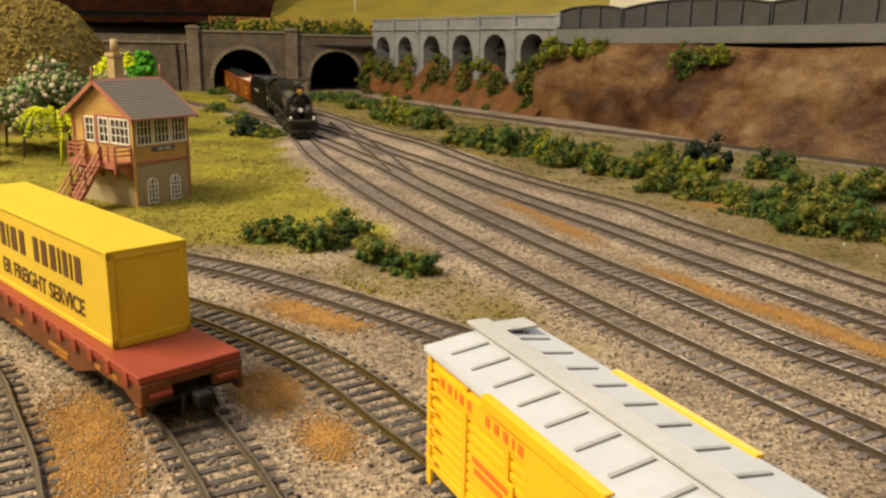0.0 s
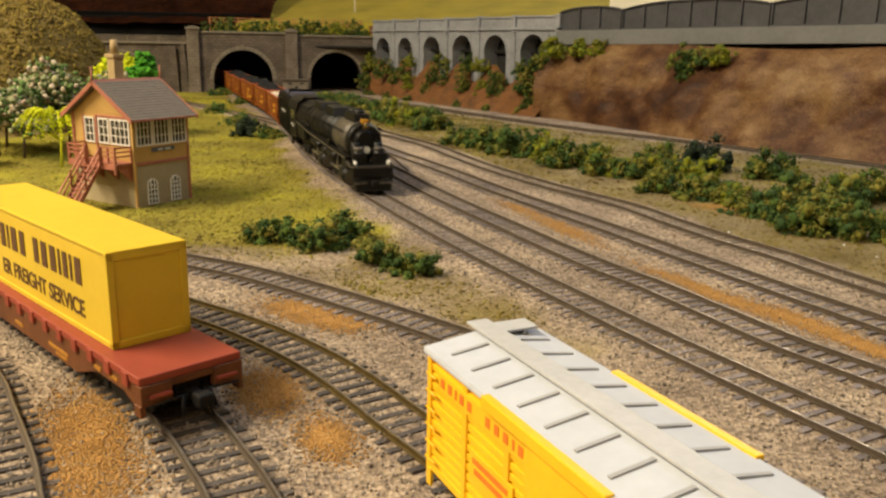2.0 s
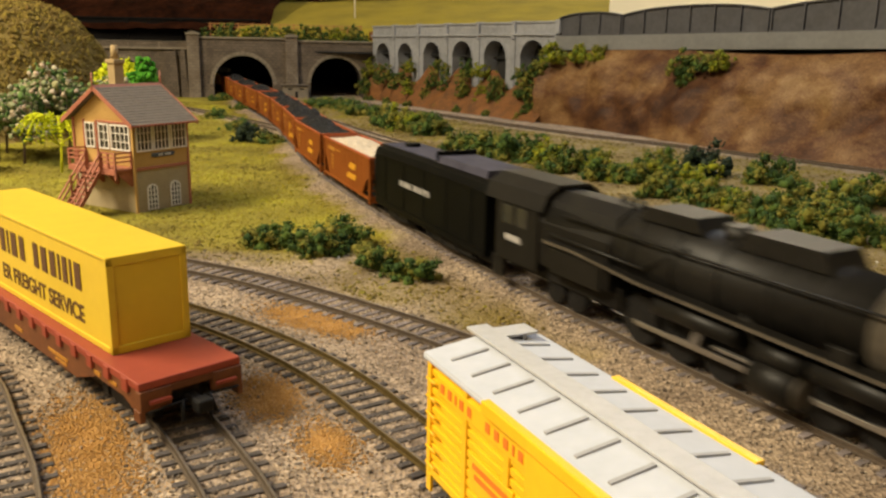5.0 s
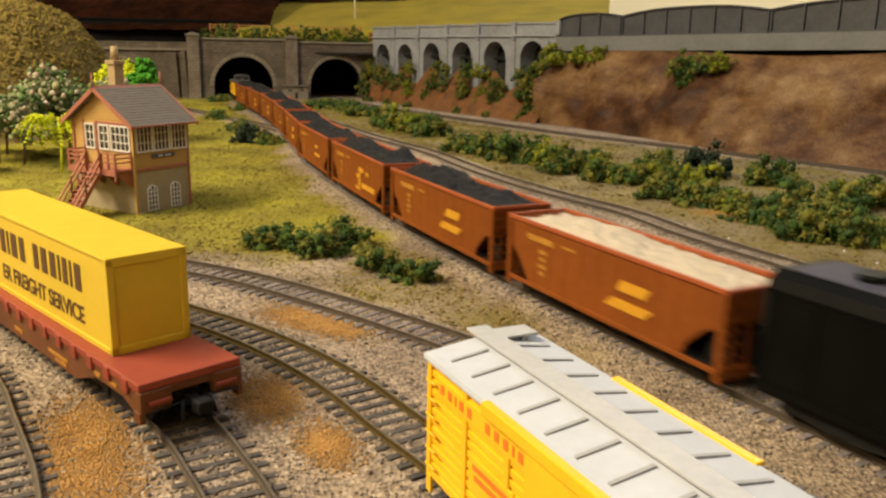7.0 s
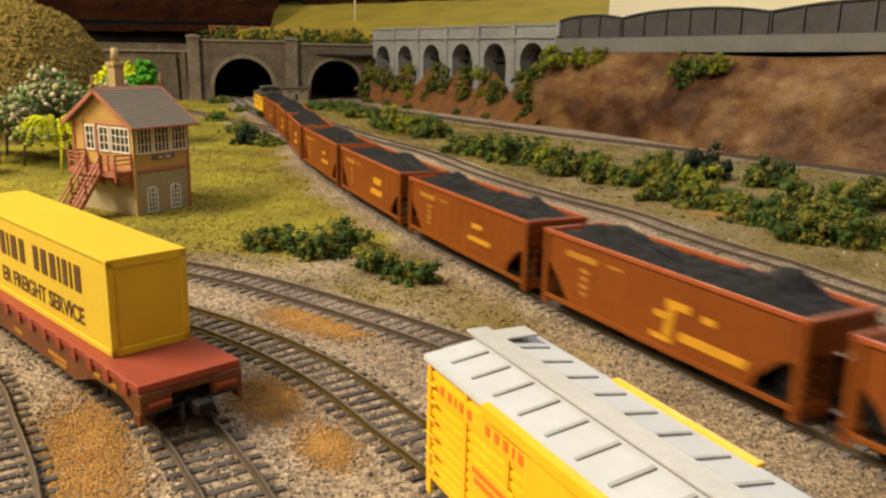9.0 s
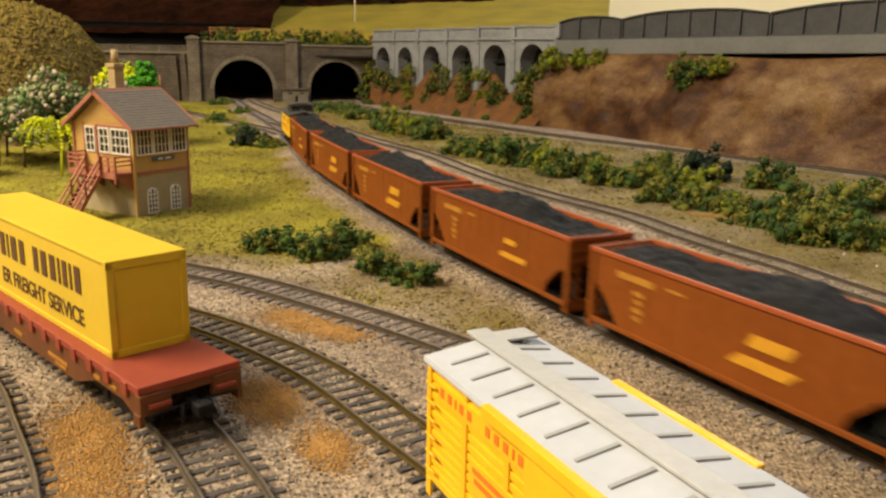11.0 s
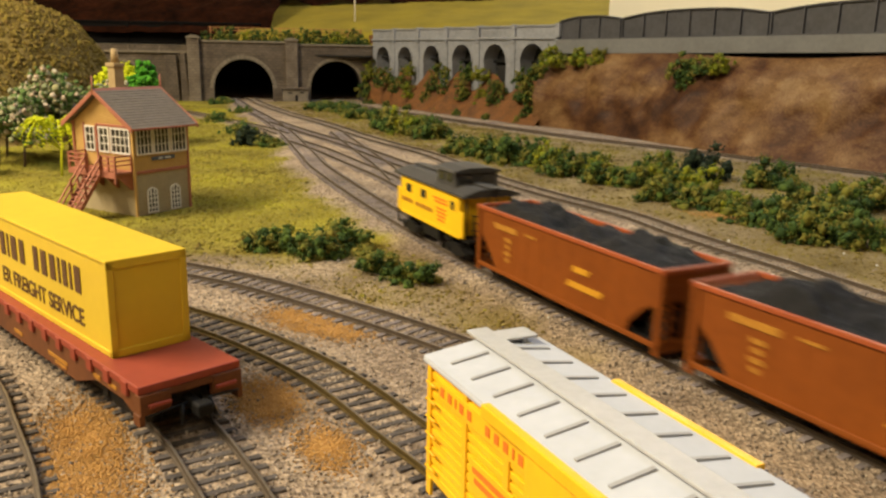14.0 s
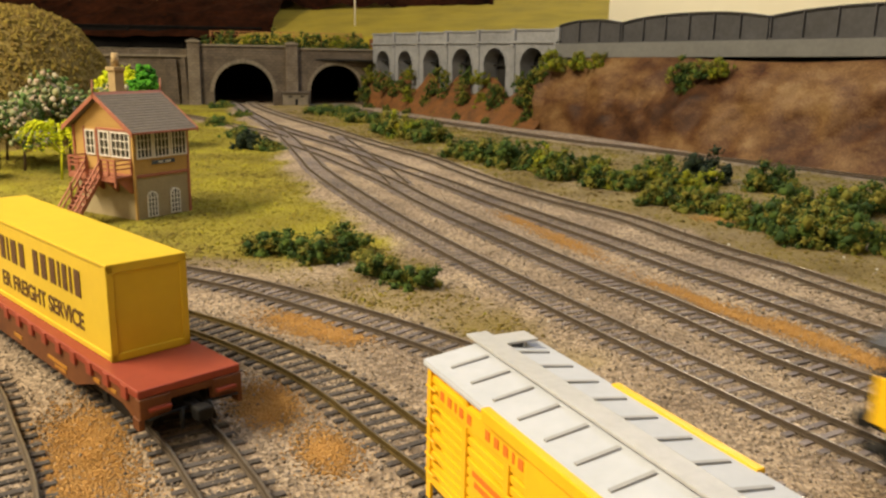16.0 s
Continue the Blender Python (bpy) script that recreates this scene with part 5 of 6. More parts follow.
    return th


def tender():
    th = thing("tender", at(0, 0), "weathered black locomotive tender with pale lettering", "tender")
    L, W = 164.0, 16.8
    prof = [(-W, 9), (W, 9), (W, 43), (W - 1.5, 46.5), (W - 5, 48.6), (-W + 5, 48.6), (-W + 1.5, 46.5), (-W, 43)]
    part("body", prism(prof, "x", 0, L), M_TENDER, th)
    part("frame", box(-2, L + 1, -14, 14, 6.5, 9.5, 0.4), M_BLACK, th)
    # top plates carry the painted blue sheen
    part("deck_plate", box(4, 92, -11.5, 11.5, 48.6, 49.3, 0.2), M_TENDER_TOP, th, "tank top coloured grey-blue for its cool sheen")
    part("coal_bunker", prism([(-12.5, 48.6), (12.5, 48.6), (11.5, 52.5), (-11.5, 52.5)], "x", 94, L - 8), M_TENDER_TOP, th, "bunker cover coloured grey-blue for its cool sheen")
    part("coal_board", box(92, 95, -12.5, 12.5, 48.6, 55, 0.4), M_TENDER, th)
    part("filler_hatch", rod((25, 0, 49), (25, 0, 51.5), 5, 16), M_TENDER, th)
    for s in (-1, 1):
        ya, yb = sorted((s * W, s * (W + 0.35)))
        x = 46.0
        for k, w in enumerate((3.4, 3.4, 1.6, 3.4, 3.4, 0, 3.4, 3.4, 3.4, 1.6, 3.4, 1.6, 3.4)):
            if w:
                part("lettering", box(x, x + w, ya, yb, 27.6, 31.0), M_GREY_INK, th, "pale painted lettering bars")
            x += (w or 2.4) + 0.7
        for z in (12, 42):
            part("seam", box(1, L - 1, ya, yb, z, z + 0.8), M_TENDER, th)
        for x in (20, 52, 84, 116, 148):
            part("seam", box(x - 0.3, x + 0.3, ya, sorted((s * W, s * (W + 0.2)))[1], 12.8, 42), M_TENDER, th)
        part("grab_rail", rod((2, s * (W + 1), 14), (2, s * (W + 1), 42), 0.4, 6), M_BLACK, th)
    for k in range(7):
        part("ladder_rung", box(-1.2, -0.5, -14, -7, 12 + 5 * k, 12.8 + 5 * k), M_BLACK, th)
    coupler(th, -5, -1)
    t, sets = bogie(th, 30, 19, 5.2, 3)
    WHEELS.extend((w, 5.2) for w in sets)
    t, sets = bogie(th, 112, 19, 5.2, 4)
    WHEELS.extend((w, 5.2) for w in sets)
    return th


def locomotive():
    th = thing("steam_locomotive", at(0, 0), "large weathered black articulated steam locomotive", "locomotive")
    # boiler, smokebox, cab: x from the cab's rear (0) to the pilot (290)
    boiler = part("boiler", rod((46, 0, 36), (206, 0, 36), 16.2, 32, 14.6), M_LOCO, th)
    part("firebox", prism([(-15.5, 18), (15.5, 18), (16.2, 38), (12, 48), (5, 52), (-5, 52), (-12, 48), (-16.2, 38)], "x", 40, 92), M_LOCO, th)
    for x in (104, 126, 148, 170, 190):
        part("boiler_band", rod((x - .6, 0, 36), (x + .6, 0, 36), 16.7 - (x - 46) * 0.01, 32), M_LOCO, boiler)
    smoke = part("smokebox", rod((206, 0, 36), (254, 0, 36), 14.9, 32), M_GRAPHITE, th, "greyer graphite smokebox")
    part("smokebox_front", rod((254, 0, 36), (258, 0, 36), 14.9, 32, 12.5), M_LOCO, smoke)
    part("smokebox_door", rod((258, 0, 36), (260.5, 0, 36), 9.5, 24, 7), M_LOCO, smoke)
    for a in range(12):
        q = a * math.pi / 6
        part("door_dog", box(257.5, 259.3, 11 * math.cos(q) - .5, 11 * math.cos(q) + .5, 36 + 11 * math.sin(q) - .5, 36 + 11 * math.sin(q) + .5), M_LOCO, smoke)
    part("number_board", box(256, 258.5, -2.6, 2.6, 49.5, 53, 0.4), M_YELLOW_INK, th, "yellow number board")
    lamp = part("headlamp", rod((259, 0, 30), (264, 0, 30), 3.3, 16), M_LOCO, th)
    part("lens", rod((264, 0, 30), (264.6, 0, 30), 2.7, 16), M_LAMP, lamp, "pale headlamp lens")
    part("bell", rod((262, 0, 51), (262, 0, 46), 1.0, 10, 2.6), M_RAIL_BRASS, th, "brass bell")
    # fittings along the top
    part("stack_casing", prism([(212, 49), (252, 49), (250, 56), (216, 56)], "y", -6, 6), M_LOCO, th)
    for x in (222, 240):
        part("chimney", rod((x, 0, 54), (x, 0, 58.5), 4.6, 16), M_LOCO, th)
    part("sand_dome", prism([(150, 49), (188, 49), (184, 55.5), (154, 55.5)], "y", -9, 9), M_LOCO, th)
    part("sand_dome", prism([(100, 50), (134, 50), (130, 55.5), (104, 55.5)], "y", -9, 9), M_LOCO, th)
    part("steam_dome", rod((143, 0, 48), (143, 0, 55), 6, 16, 5), M_LOCO, th)
    for x in (80, 86, 92):
        part("safety_valve", rod((x, 0, 50), (x, 0, 55), 1.3, 8), M_LOCO, th)
    for s in (-1, 1):
        part("handrail", rod((60, s * 16.6, 44), (250, s * 15.6, 44), 0.5, 6), M_LOCO, th)
        y0, y1 = sorted((s * 13, s * 18))
        board = part("running_board", prism([(48, 29.5), (70, 29.5), (112, 26.5), (268, 24), (268, 25.6), (112, 28.3), (70, 31.2), (48, 31.2)], "y", y0, y1), M_LOCO, th)
        ye0, ye1 = sorted((s * 17.9, s * 18.3))
        part("board_edge", prism([(48, 29.6), (70, 29.6), (112, 26.6), (268, 24.1), (268, 25.3), (112, 28.0), (70, 31.0), (48, 31.0)], "y", ye0, ye1), M_GRAPHITE, board, "worn grey board edge")
        part("air_tank", rod((120, s * 14, 20.5), (160, s * 14, 20.5), 3.6, 16), M_LOCO, th)
        part("air_tank", rod((190, s * 14, 20), (226, s * 14, 20), 3.6, 16), M_LOCO, th)
        part("pump", rod((264, s * 9, 22), (264, s * 9, 36), 3.4, 12), M_LOCO, th)
        for x0, x1 in ((168, 186), (250, 270)):
            part("cylinder", rod((x0, s * 13.4, 10.5), (x1, s * 13.4, 10.5), 6.4, 20), M_LOCO, th)
            part("valve_chest", rod((x0, s * 13.4, 19), (x1, s * 13.4, 19), 3.8, 16), M_LOCO, th)
        part("firebox_side", box(52, 88, s * 16.2 - .6, s * 16.2 + .6, 17, 28, 0.3), M_LOCO, th)
        for x0 in (98, 182):
            part("side_rod", box(x0 + 8, x0 + 66, s * 12.6 - .5, s * 12.6 + .5, 8.6, 10.6, 0.3), M_STEEL, th, "worn steel coupling rod")
            part("main_rod", prism([(x0 + 30, 9.5), (x0 + 70, 9.8), (x0 + 70, 11.4), (x0 + 30, 11.5)], "y", *sorted((s * 13.4, s * 14.2))), M_STEEL, th, "worn steel main rod")
            part("valve_gear", prism([(x0 + 40, 11), (x0 + 46, 23), (x0 + 48, 23), (x0 + 44, 11)], "y", *sorted((s * 14.4, s * 15.2))), M_STEEL, th, "worn steel valve gear")
        part("cab_step", box(2, 12, s * 15 - 1, s * 15 + 1, 4, 14, 0.3), M_LOCO, th)
    cab = part("cab", prism([(-16.8, 14), (16.8, 14), (16.8, 42), (14.5, 49), (8, 53), (-8, 53), (-14.5, 49), (-16.8, 42)], "x", 6, 42), M_LOCO, th)
    part("cab_roof", prism([(-17.6, 42.5), (-15, 49.8), (-8.2, 54.4), (8.2, 54.4), (15, 49.8), (17.6, 42.5), (16.8, 42.5), (14.5, 49), (8, 53), (-8, 53), (-14.5, 49), (-16.8, 42.5)], "x", -4, 46), M_LOCO, cab)
    for s in (-1, 1):
        for x in (12, 24):
            part("window", box(x, x + 9, s * 16.8 - .3, s * 16.8 + .3, 32, 41, 0.2), M_GLASS_DARK, cab)
        part("number_plate", box(15, 28, *sorted((s * 16.8, s * 17.15)), 24, 27), M_GREY_INK, cab, "pale cab number bars")
    part("frame", box(4, 282, -7, 7, 8, 15), M_BLACK, th)
    part("ashpan", box(44, 92, -11, 11, 10, 18, 0.5), M_BLACK, th)
    # pilot deck and beam
    part("pilot_deck", box(258, 283, -16, 16, 18.5, 20.5, 0.4), M_LOCO, th)
    part("pilot", prism([(276, 3.0), (286, 1.5), (283.5, 10), (276, 10)], "y", -14, 14), M_LOCO, th)
    for y in (-12, -7, 7, 12):
        part("pilot_step", box(283, 286, y - 2, y + 2, 7, 8.2), M_GRAPHITE, th)
    part("pilot_beam", box(279, 283.5, -15.5, 15.5, 12, 18.5, 0.5), M_LOCO, th)
    part("deck_edge", box(282.6, 283.4, -16, 16, 18.9, 20.3, 0.2), M_GRAPHITE, th, "worn grey deck edge")
    for s in (-1, 1):
        part("air_pump", rod((270, s * 8, 20), (270, s * 8, 31), 4.2, 16), M_LOCO, th)
        part("pump_cap", rod((270, s * 8, 31), (270, s * 8, 33), 4.6, 16, 3.0), M_GRAPHITE, th, "worn grey pump cap")
        part("pump_shield", box(274.5, 276, *sorted((s * 3, s * 14)), 20.5, 29, 0.5), M_LOCO, th)
        part("side_step", box(258, 262, *sorted((s * 14, s * 17.5)), 10, 11.2, 0.2), M_GRAPHITE, th, "worn grey step")
        part("deck_ladder", prism([(262, 24.5), (264, 24.5), (276, 18.6), (274, 18.6)], "y", *sorted((s * 14.5, s * 17))), M_GRAPHITE, th, "worn grey steps")
        part("deck_edge", box(258, 283, *sorted((s * 15.7, s * 16.3)), 19, 20.2, 0.2), M_GRAPHITE, th, "worn grey deck edge")
        part("steam_pipe", rod((232, s * 13.5, 30), (256, s * 13.5, 15), 2.2, 10), M_LOCO, th)
        part("steam_pipe", rod((160, s * 13, 28), (176, s * 13.5, 15), 2.0, 10), M_LOCO, th)
        part("injector_pipe", rod((52, s * 16.9, 34), (112, s * 16.2, 33), 0.8, 8), M_LOCO, th)
        part("injector_pipe", rod((112, s * 16.2, 33), (132, s * 13.5, 45), 0.8, 8), M_LOCO, th)
        part("sand_pipe", rod((160, s * 9, 52), (164, s * 15.5, 30), 0.5, 6), M_LOCO, th)
        part("sand_pipe", rod((178, s * 9, 52), (180, s * 15, 30), 0.5, 6), M_LOCO, th)
        part("lubricator", box(196, 204, *sorted((s * 15, s * 17.5)), 26, 31, 0.4), M_LOCO, th)
        part("cylinder_head", rod((270, s * 13.4, 10.5), (271.2, s * 13.4, 10.5), 5.4, 20), M_GRAPHITE, th, "worn grey cylinder head")
        part("cylinder_head", rod((186, s * 13.4, 10.5), (187.2, s * 13.4, 10.5), 5.4, 20), M_GRAPHITE, th, "worn grey cylinder head")
        for x in (96, 118, 140, 182, 204, 226):
            part("spring_hanger", box(x - 1, x + 1, *sorted((s * 11, s * 13)), 12, 20, 0.3), M_LOCO, th)
        for x in (70, 100, 130, 160, 190, 220, 246):
            part("handrail_post", rod((x, s * 14.6, 43.4), (x, s * 17, 44), 0.4, 6), M_LOCO, th)
        part("crosshead_guide", box(150, 168, *sorted((s * 13, s * 15)), 13.2, 14.4, 0.2), M_STEEL, th, "worn steel crosshead guide")
        part("crosshead_guide", box(232, 250, *sorted((s * 13, s * 15)), 13.2, 14.4, 0.2), M_STEEL, th, "worn steel crosshead guide")
    for y in (-13, 13):
        part("flag_lamp", rod((280, y, 20), (280, y, 24), 1.3, 8), M_LAMP, th, "pale marker lamp")
    for s in (-1, 1):
        part("pilot_rail", rod((268, s * 13, 31), (282, s * 14.5, 20.5), 0.5, 6), M_LOCO, th)
    b = box(283, 290, -1.6, 1.6, 6.5, 9.5, 0.4)
    part("coupler", b, M_BLACK, th)
    for x in (106, 128, 150, 192, 214, 236):
        WHEELS.append((wheelset(th, x, 10.0), 10.0))
    for x, r in ((48, 6), (64, 6), (262, 5.2), (276, 5.2)):
        WHEELS.append((wheelset(th, x, r), r))
    return th


def caboose():
    th = thing("caboose", at(0, 0), "bright yellow caboose with black roof and cupola", "railway car")
    L, W = 107.4, 15.8
    x0, x1 = 11.0, 96.0
    part("body", box(x0, x1, -W, W, 15, 37.5, 0.4), M_CAB_YELLOW, th)
    part("roof", prism([(-W - 1.6, 37.2), (W + 1.6, 37.2), (W + 1.6, 38.4), (8, 41.4), (-8, 41.4), (-W - 1.6, 38.4)], "x", 2.6, 104.5), M_CAB_ROOF, th, "black curved roof")
    cup = part("cupola", prism([(59, 39.0), (86, 39.0), (83.5, 48.2), (61.5, 48.2)], "y", -13.2, 13.2), M_CAB_ROOF, th, "black cupola")
    part("cupola_roof", prism([(-14.4, 47.9), (14.4, 47.9), (13.6, 49.2), (6, 50.6), (-6, 50.6), (-13.6, 49.2)], "x", 58.5, 86.5), M_CAB_ROOF, cup)
    for s in (-1, 1):
        part("window", box(63.5, 71, *sorted((s * 13.1, s * 13.6)), 42.2, 47, 0.2), M_GLASS_DARK, cup)
        part("window", box(74, 81.5, *sorted((s * 13.1, s * 13.6)), 42.2, 47, 0.2), M_GLASS_DARK, cup)
    for x in (61.4, 84):
        for y in (-7, 7):
            part("window", box(x - 1.2, x + 1.2, y - 4, y + 4, 42, 46.6), M_GLASS_DARK, cup)
    for s in (-1, 1):
        ya, yb = sorted((s * W, s * (W + 0.4)))
        yf = sorted((s * W, s * (W + 0.25)))
        for x, w in ((20.6, 8.0), (43.2, 8.0), (85.4, 5.0)):
            part("window_frame", box(x - 0.8, x + w + 0.8, *yf, 27.3, 34.0), M_CAB_YELLOW, th)
            part("window", box(x, x + w, ya, yb, 28.1, 33.2, 0.15), M_GLASS_DARK, th)
        for k in range(13):
            if k != 5:
                part("marking", box(13.4 + 3.7 * k, 15.9 + 3.7 * k, ya, yb, 21.6, 24.0), M_DULL_INK, th, "brown lettering bar")
        for xa, xb, z in ((62, 80, 31), (64, 81, 29), (66, 79, 25.4), (67, 79, 23.2), (67, 78, 21), (68, 77, 18.8)):
            part("marking", box(xa, xb, ya, yb, z, z + 1.0), M_RED_INK, th, "red lettering bar")
        yo, yi = s * (W + 0.2), s * (W - 1.2)
        for xa, xb in ((5.8, x0 - 0.1), (x1 + 0.1, 101.2)):
            part("platform_side", box(xa, xb, *sorted((yi, yo)), 14.6, 28.8, 0.3), M_CAB_YELLOW, th)
        part("sill", box(x0, x1, *sorted((yi, yo)), 13.6, 15.6, 0.2), M_CAB_YELLOW, th)
        for x in (6.4, 100.6):
            part("hand_rail", rod((x, s * 13.5, 13), (x, s * 13.5, 38), 0.5, 6), M_BLACK, th)
        for xa in (3.5, 98.5):
            part("step", box(xa, xa + 5, *sorted((s * 9, s * 15)), 5.6, 6.6, 0.2), M_BLACK, th)
            part("step_hanger", box(xa, xa + 0.8, *sorted((s * 14, s * 15)), 6, 13), M_BLACK, th)
    for xa, xb in ((1.5, 11), (96, 106)):
        part("platform", box(xa, xb, -W + 1.3, W - 1.3, 12.6, 14.2, 0.2), M_BLACK, th)
    for x in (2.6, 104.8):
        for z in (19, 23, 27):
            part("end_rail", box(x - .4, x + .4, -12, 12, z, z + .8), M_BLACK, th)
        for y in (-11, -4, 4, 11):
            part("end_post", box(x - .35, x + .35, y - .35, y + .35, 14, 28), M_BLACK, th)
        for y in (-2.5, 2.5):
            part("ladder_rail", rod((x, y, 14), (x, y, 42), 0.4, 6), M_BLACK, th)
        part("brake_wheel", rod((x - 0.5, 8, 30), (x + 0.5, 8, 30), 2.4, 14), M_BLACK, th)
    part("roof_walk", box(1, 57, -3, 3, 41.9, 42.6, 0.2), M_CAB_ROOF, th)
    part("roof_walk", box(88, 107, -3, 3, 41.9, 42.6, 0.2), M_CAB_ROOF, th)
    for x in (6, 20, 34, 48, 92, 102):
        part("walk_support", box(x - .5, x + .5, -2.4, 2.4, 40.6, 42), M_CAB_ROOF, th)
    part("smoke_jack", rod((52, 5, 40), (52, 5, 47.5), 1.2, 8), M_BLACK, th)
    part("frame", box(8, 100, -6, 6, 9, 13.8), M_BLACK, th)
    part("battery_box", box(42, 66, -14, 14, 6, 13.4, 0.4), M_BLACK, th)
    part("air_tank", rod((70, -10, 9.5), (82, -10, 9.5), 2.6, 12), M_BLACK, th)
    for x, s in ((-2, -1), (109.4, 1)):
        coupler(th, x, s)
    for x in (21, 86):
        t, sets = bogie(th, x, 18, 4.8)
        WHEELS.extend((w, 4.8) for w in sets)
    return th


def text_mesh(name, body, size, material, parent, m, label, bold=0.0, width=60.0):
    cu = bpy.data.curves.new(name, "FONT")
    cu.body, cu.size, cu.extrude, cu.offset = body, size * MM, 0.12 * MM, bold * MM
    tmp = new(name, cu)
    bpy.context.view_layer.update()
    me = bpy.data.meshes.new_from_object(tmp.evaluated_get(bpy.context.evaluated_depsgraph_get()))
    bpy.data.objects.remove(tmp)
    wide = max(v.co.x for v in me.vertices)
    me.transform(Matrix.Diagonal((width * MM / wide, 1, 1, 1)))
    me.materials.clear()
    me.materials.append(material)
    ob = new(name, me)
    ob.parent = parent
    ob.matrix_basis = m
    ob["label"] = label
    return ob


def flat_car():
    """Parked; own x runs towards the near end, which lies at x = 0."""
    ang = math.degrees(math.atan2(-0.706, 0.708))
    th = thing("flat_car", at(-76.2, 237.2, RAIL_TOP, ang), "red-brown flat car with stake pockets parked on the track", "railway car")
    L, W = 197.0, 17.0
    deck = part("deck", box(-L, 0, -W, W, 14.6, 17.2, 0.4), M_DECK, th)
    for s in (-1, 1):
        y0, y1 = sorted((s * (W - 2.2), s * (W - 0.5)))
        sill = part("side_sill", prism([(-L + 1, 14.8), (-1, 14.8), (-1, 9.5), (-6, 7.5), (-12, 9.8), (-32, 9.8), (-48, 4.5), (-L + 48, 4.5), (-L + 32, 9.8), (-L + 12, 9.8), (-L + 6, 7.5), (-L + 1, 9.5)], "y", y0, y1), M_SILL, th)
        ya, yb = sorted((s * (W - 0.6), s * (W + 0.5)))
        for k in range(15):
            x = -9 - k * (L - 18) / 14
            part("stake_pocket", box(x - 2.0, x + 2.0, ya, yb, 12.4, 16.8, 0.25), M_DECK, sill)
        yc, yd = sorted((s * (W - 0.6), s * (W - 0.25)))
        for xa, xb, za, zb in ((-16, -22, 11.2, 12.4), (-28, -33, 10.8, 12.2), (-55, -72, 7.6, 8.8), (-56, -66, 5.8, 6.8), (-98, -106, 6.8, 8.2)):
            part("marking", box(xb, xa, yc, yd, za, zb), M_DULL_INK, sill, "yellow lettering bar")
    part("end_beam", box(-2.5, 0.8, -W, -7, 8.0, 14.6, 0.4), M_SILL, th)
    part("end_beam", box(-2.5, 0.8, 7, W, 8.0, 14.6, 0.4), M_SILL, th)
    part("end_plate", box(-2.5, 0, -7, 7, 12.2, 14.6, 0.3), M_SILL, th)
    for s in (-1, 1):
        part("end_step", box(-0.2, 2.0, *sorted((s * 7.5, s * 14.5)), 10.4, 11.6, 0.25), M_DECK, th)
        part("lift_lever", rod((1.6, s * 2.5, 9), (1.6, s * 15, 8.2), 0.4, 6), M_BLACK, th)
        part("air_hose", rod((2, s * 4.5, 9), (4, s * 5.5, 3.5), 0.7, 8), M_BLACK, th)
    part("end_beam", box(-L - .8, -L + 2.5, -W, W, 8.0, 14.6, 0.4), M_SILL, th)
    part("corner_step", box(-4, 0.4, -W - .3, -W + 1.5, 4.6, 8.4, 0.3), M_SILL, th)
    part("corner_step", box(-4, 0.4, W - 1.5, W + .3, 4.6, 8.4, 0.3), M_SILL, th)
    part("centre_sill", box(-L + 6, -3, -4, 4, 8, 14.6), M_BLACK, th)
    coupler(th, 2, 1)
    for x in (-22, -L + 22):
        bogie(th, x, 20, 4.8)
    return th


def container():
    ang = math.degrees(math.atan2(-0.700, 0.714))
    th = thing("freight_container", at(-94.6, 257.0, RAIL_TOP + 17.2, ang), "bright yellow freight container with brown lettering on the flat car", "container")
    L, W, H = 143.0, 13.6, 32.0
    part("body", box(-L + 0.6, -0.6, -W + 0.5, W - 0.5, 0.4, H - 0.4), M_YELLOW, th)
    part("roof", box(-L, 0, -W, W, H - 1.2, H, 0.35), M_YELLOW, th)
    for s in (-1, 1):
        y0, y1 = sorted((s * (W - 0.8), s * W))
        part("bottom_rail", box(-L, 0, y0, y1, 0, 2.0, 0.3), M_YELLOW, th)
        for x0, x1 in ((-2.4, 0), (-L, -L + 2.4)):
            part("corner_post", box(x0, x1, y0 - (0 if s > 0 else 0), y1, 0, H - 0.6, 0.35), M_YELLOW, th)
    for x0, x1 in ((-0.7, 0), (-L, -L + 0.7)):
        part("end_frame", box(x0, x1, -W, W, 0, 2.6, 0.25), M_YELLOW, th)
        part("end_frame", box(x0, x1, -W, W, H - 3.0, H - 0.5, 0.25), M_YELLOW, th)
        for s in (-1, 1):
            part("end_frame", box(x0, x1, *sorted((s * (W - 2.4), s * W)), 0, H - 0.6, 0.25), M_YELLOW, th)
    # the company's name is kept to letter-sized bars; the service line is lettered
    y = -W + 0.42
    x = -20.5
    for w in (6.6, 2.4, 5.0, 2.4, 6.6, 6.8, 6.0, 0, 6.6, 7.6, 2.4, 6.6, 6.4):
        if w:
            part("lettering", box(x - w * 0.86, x - w * 0.14, y - 0.2, y, 16.6, 25.8), M_BROWN_INK, th, "brown letter-sized bars")
        x -= (w or 5.0) + 1.2
    text_mesh("lettering", "ER FREIGHT SERVICE", 8.4, M_BROWN_INK, th, pose(-98 * MM, (y - 0.05) * MM, 5.6 * MM, 90), "brown painted service lettering", 0.12, 77.0)
    return th


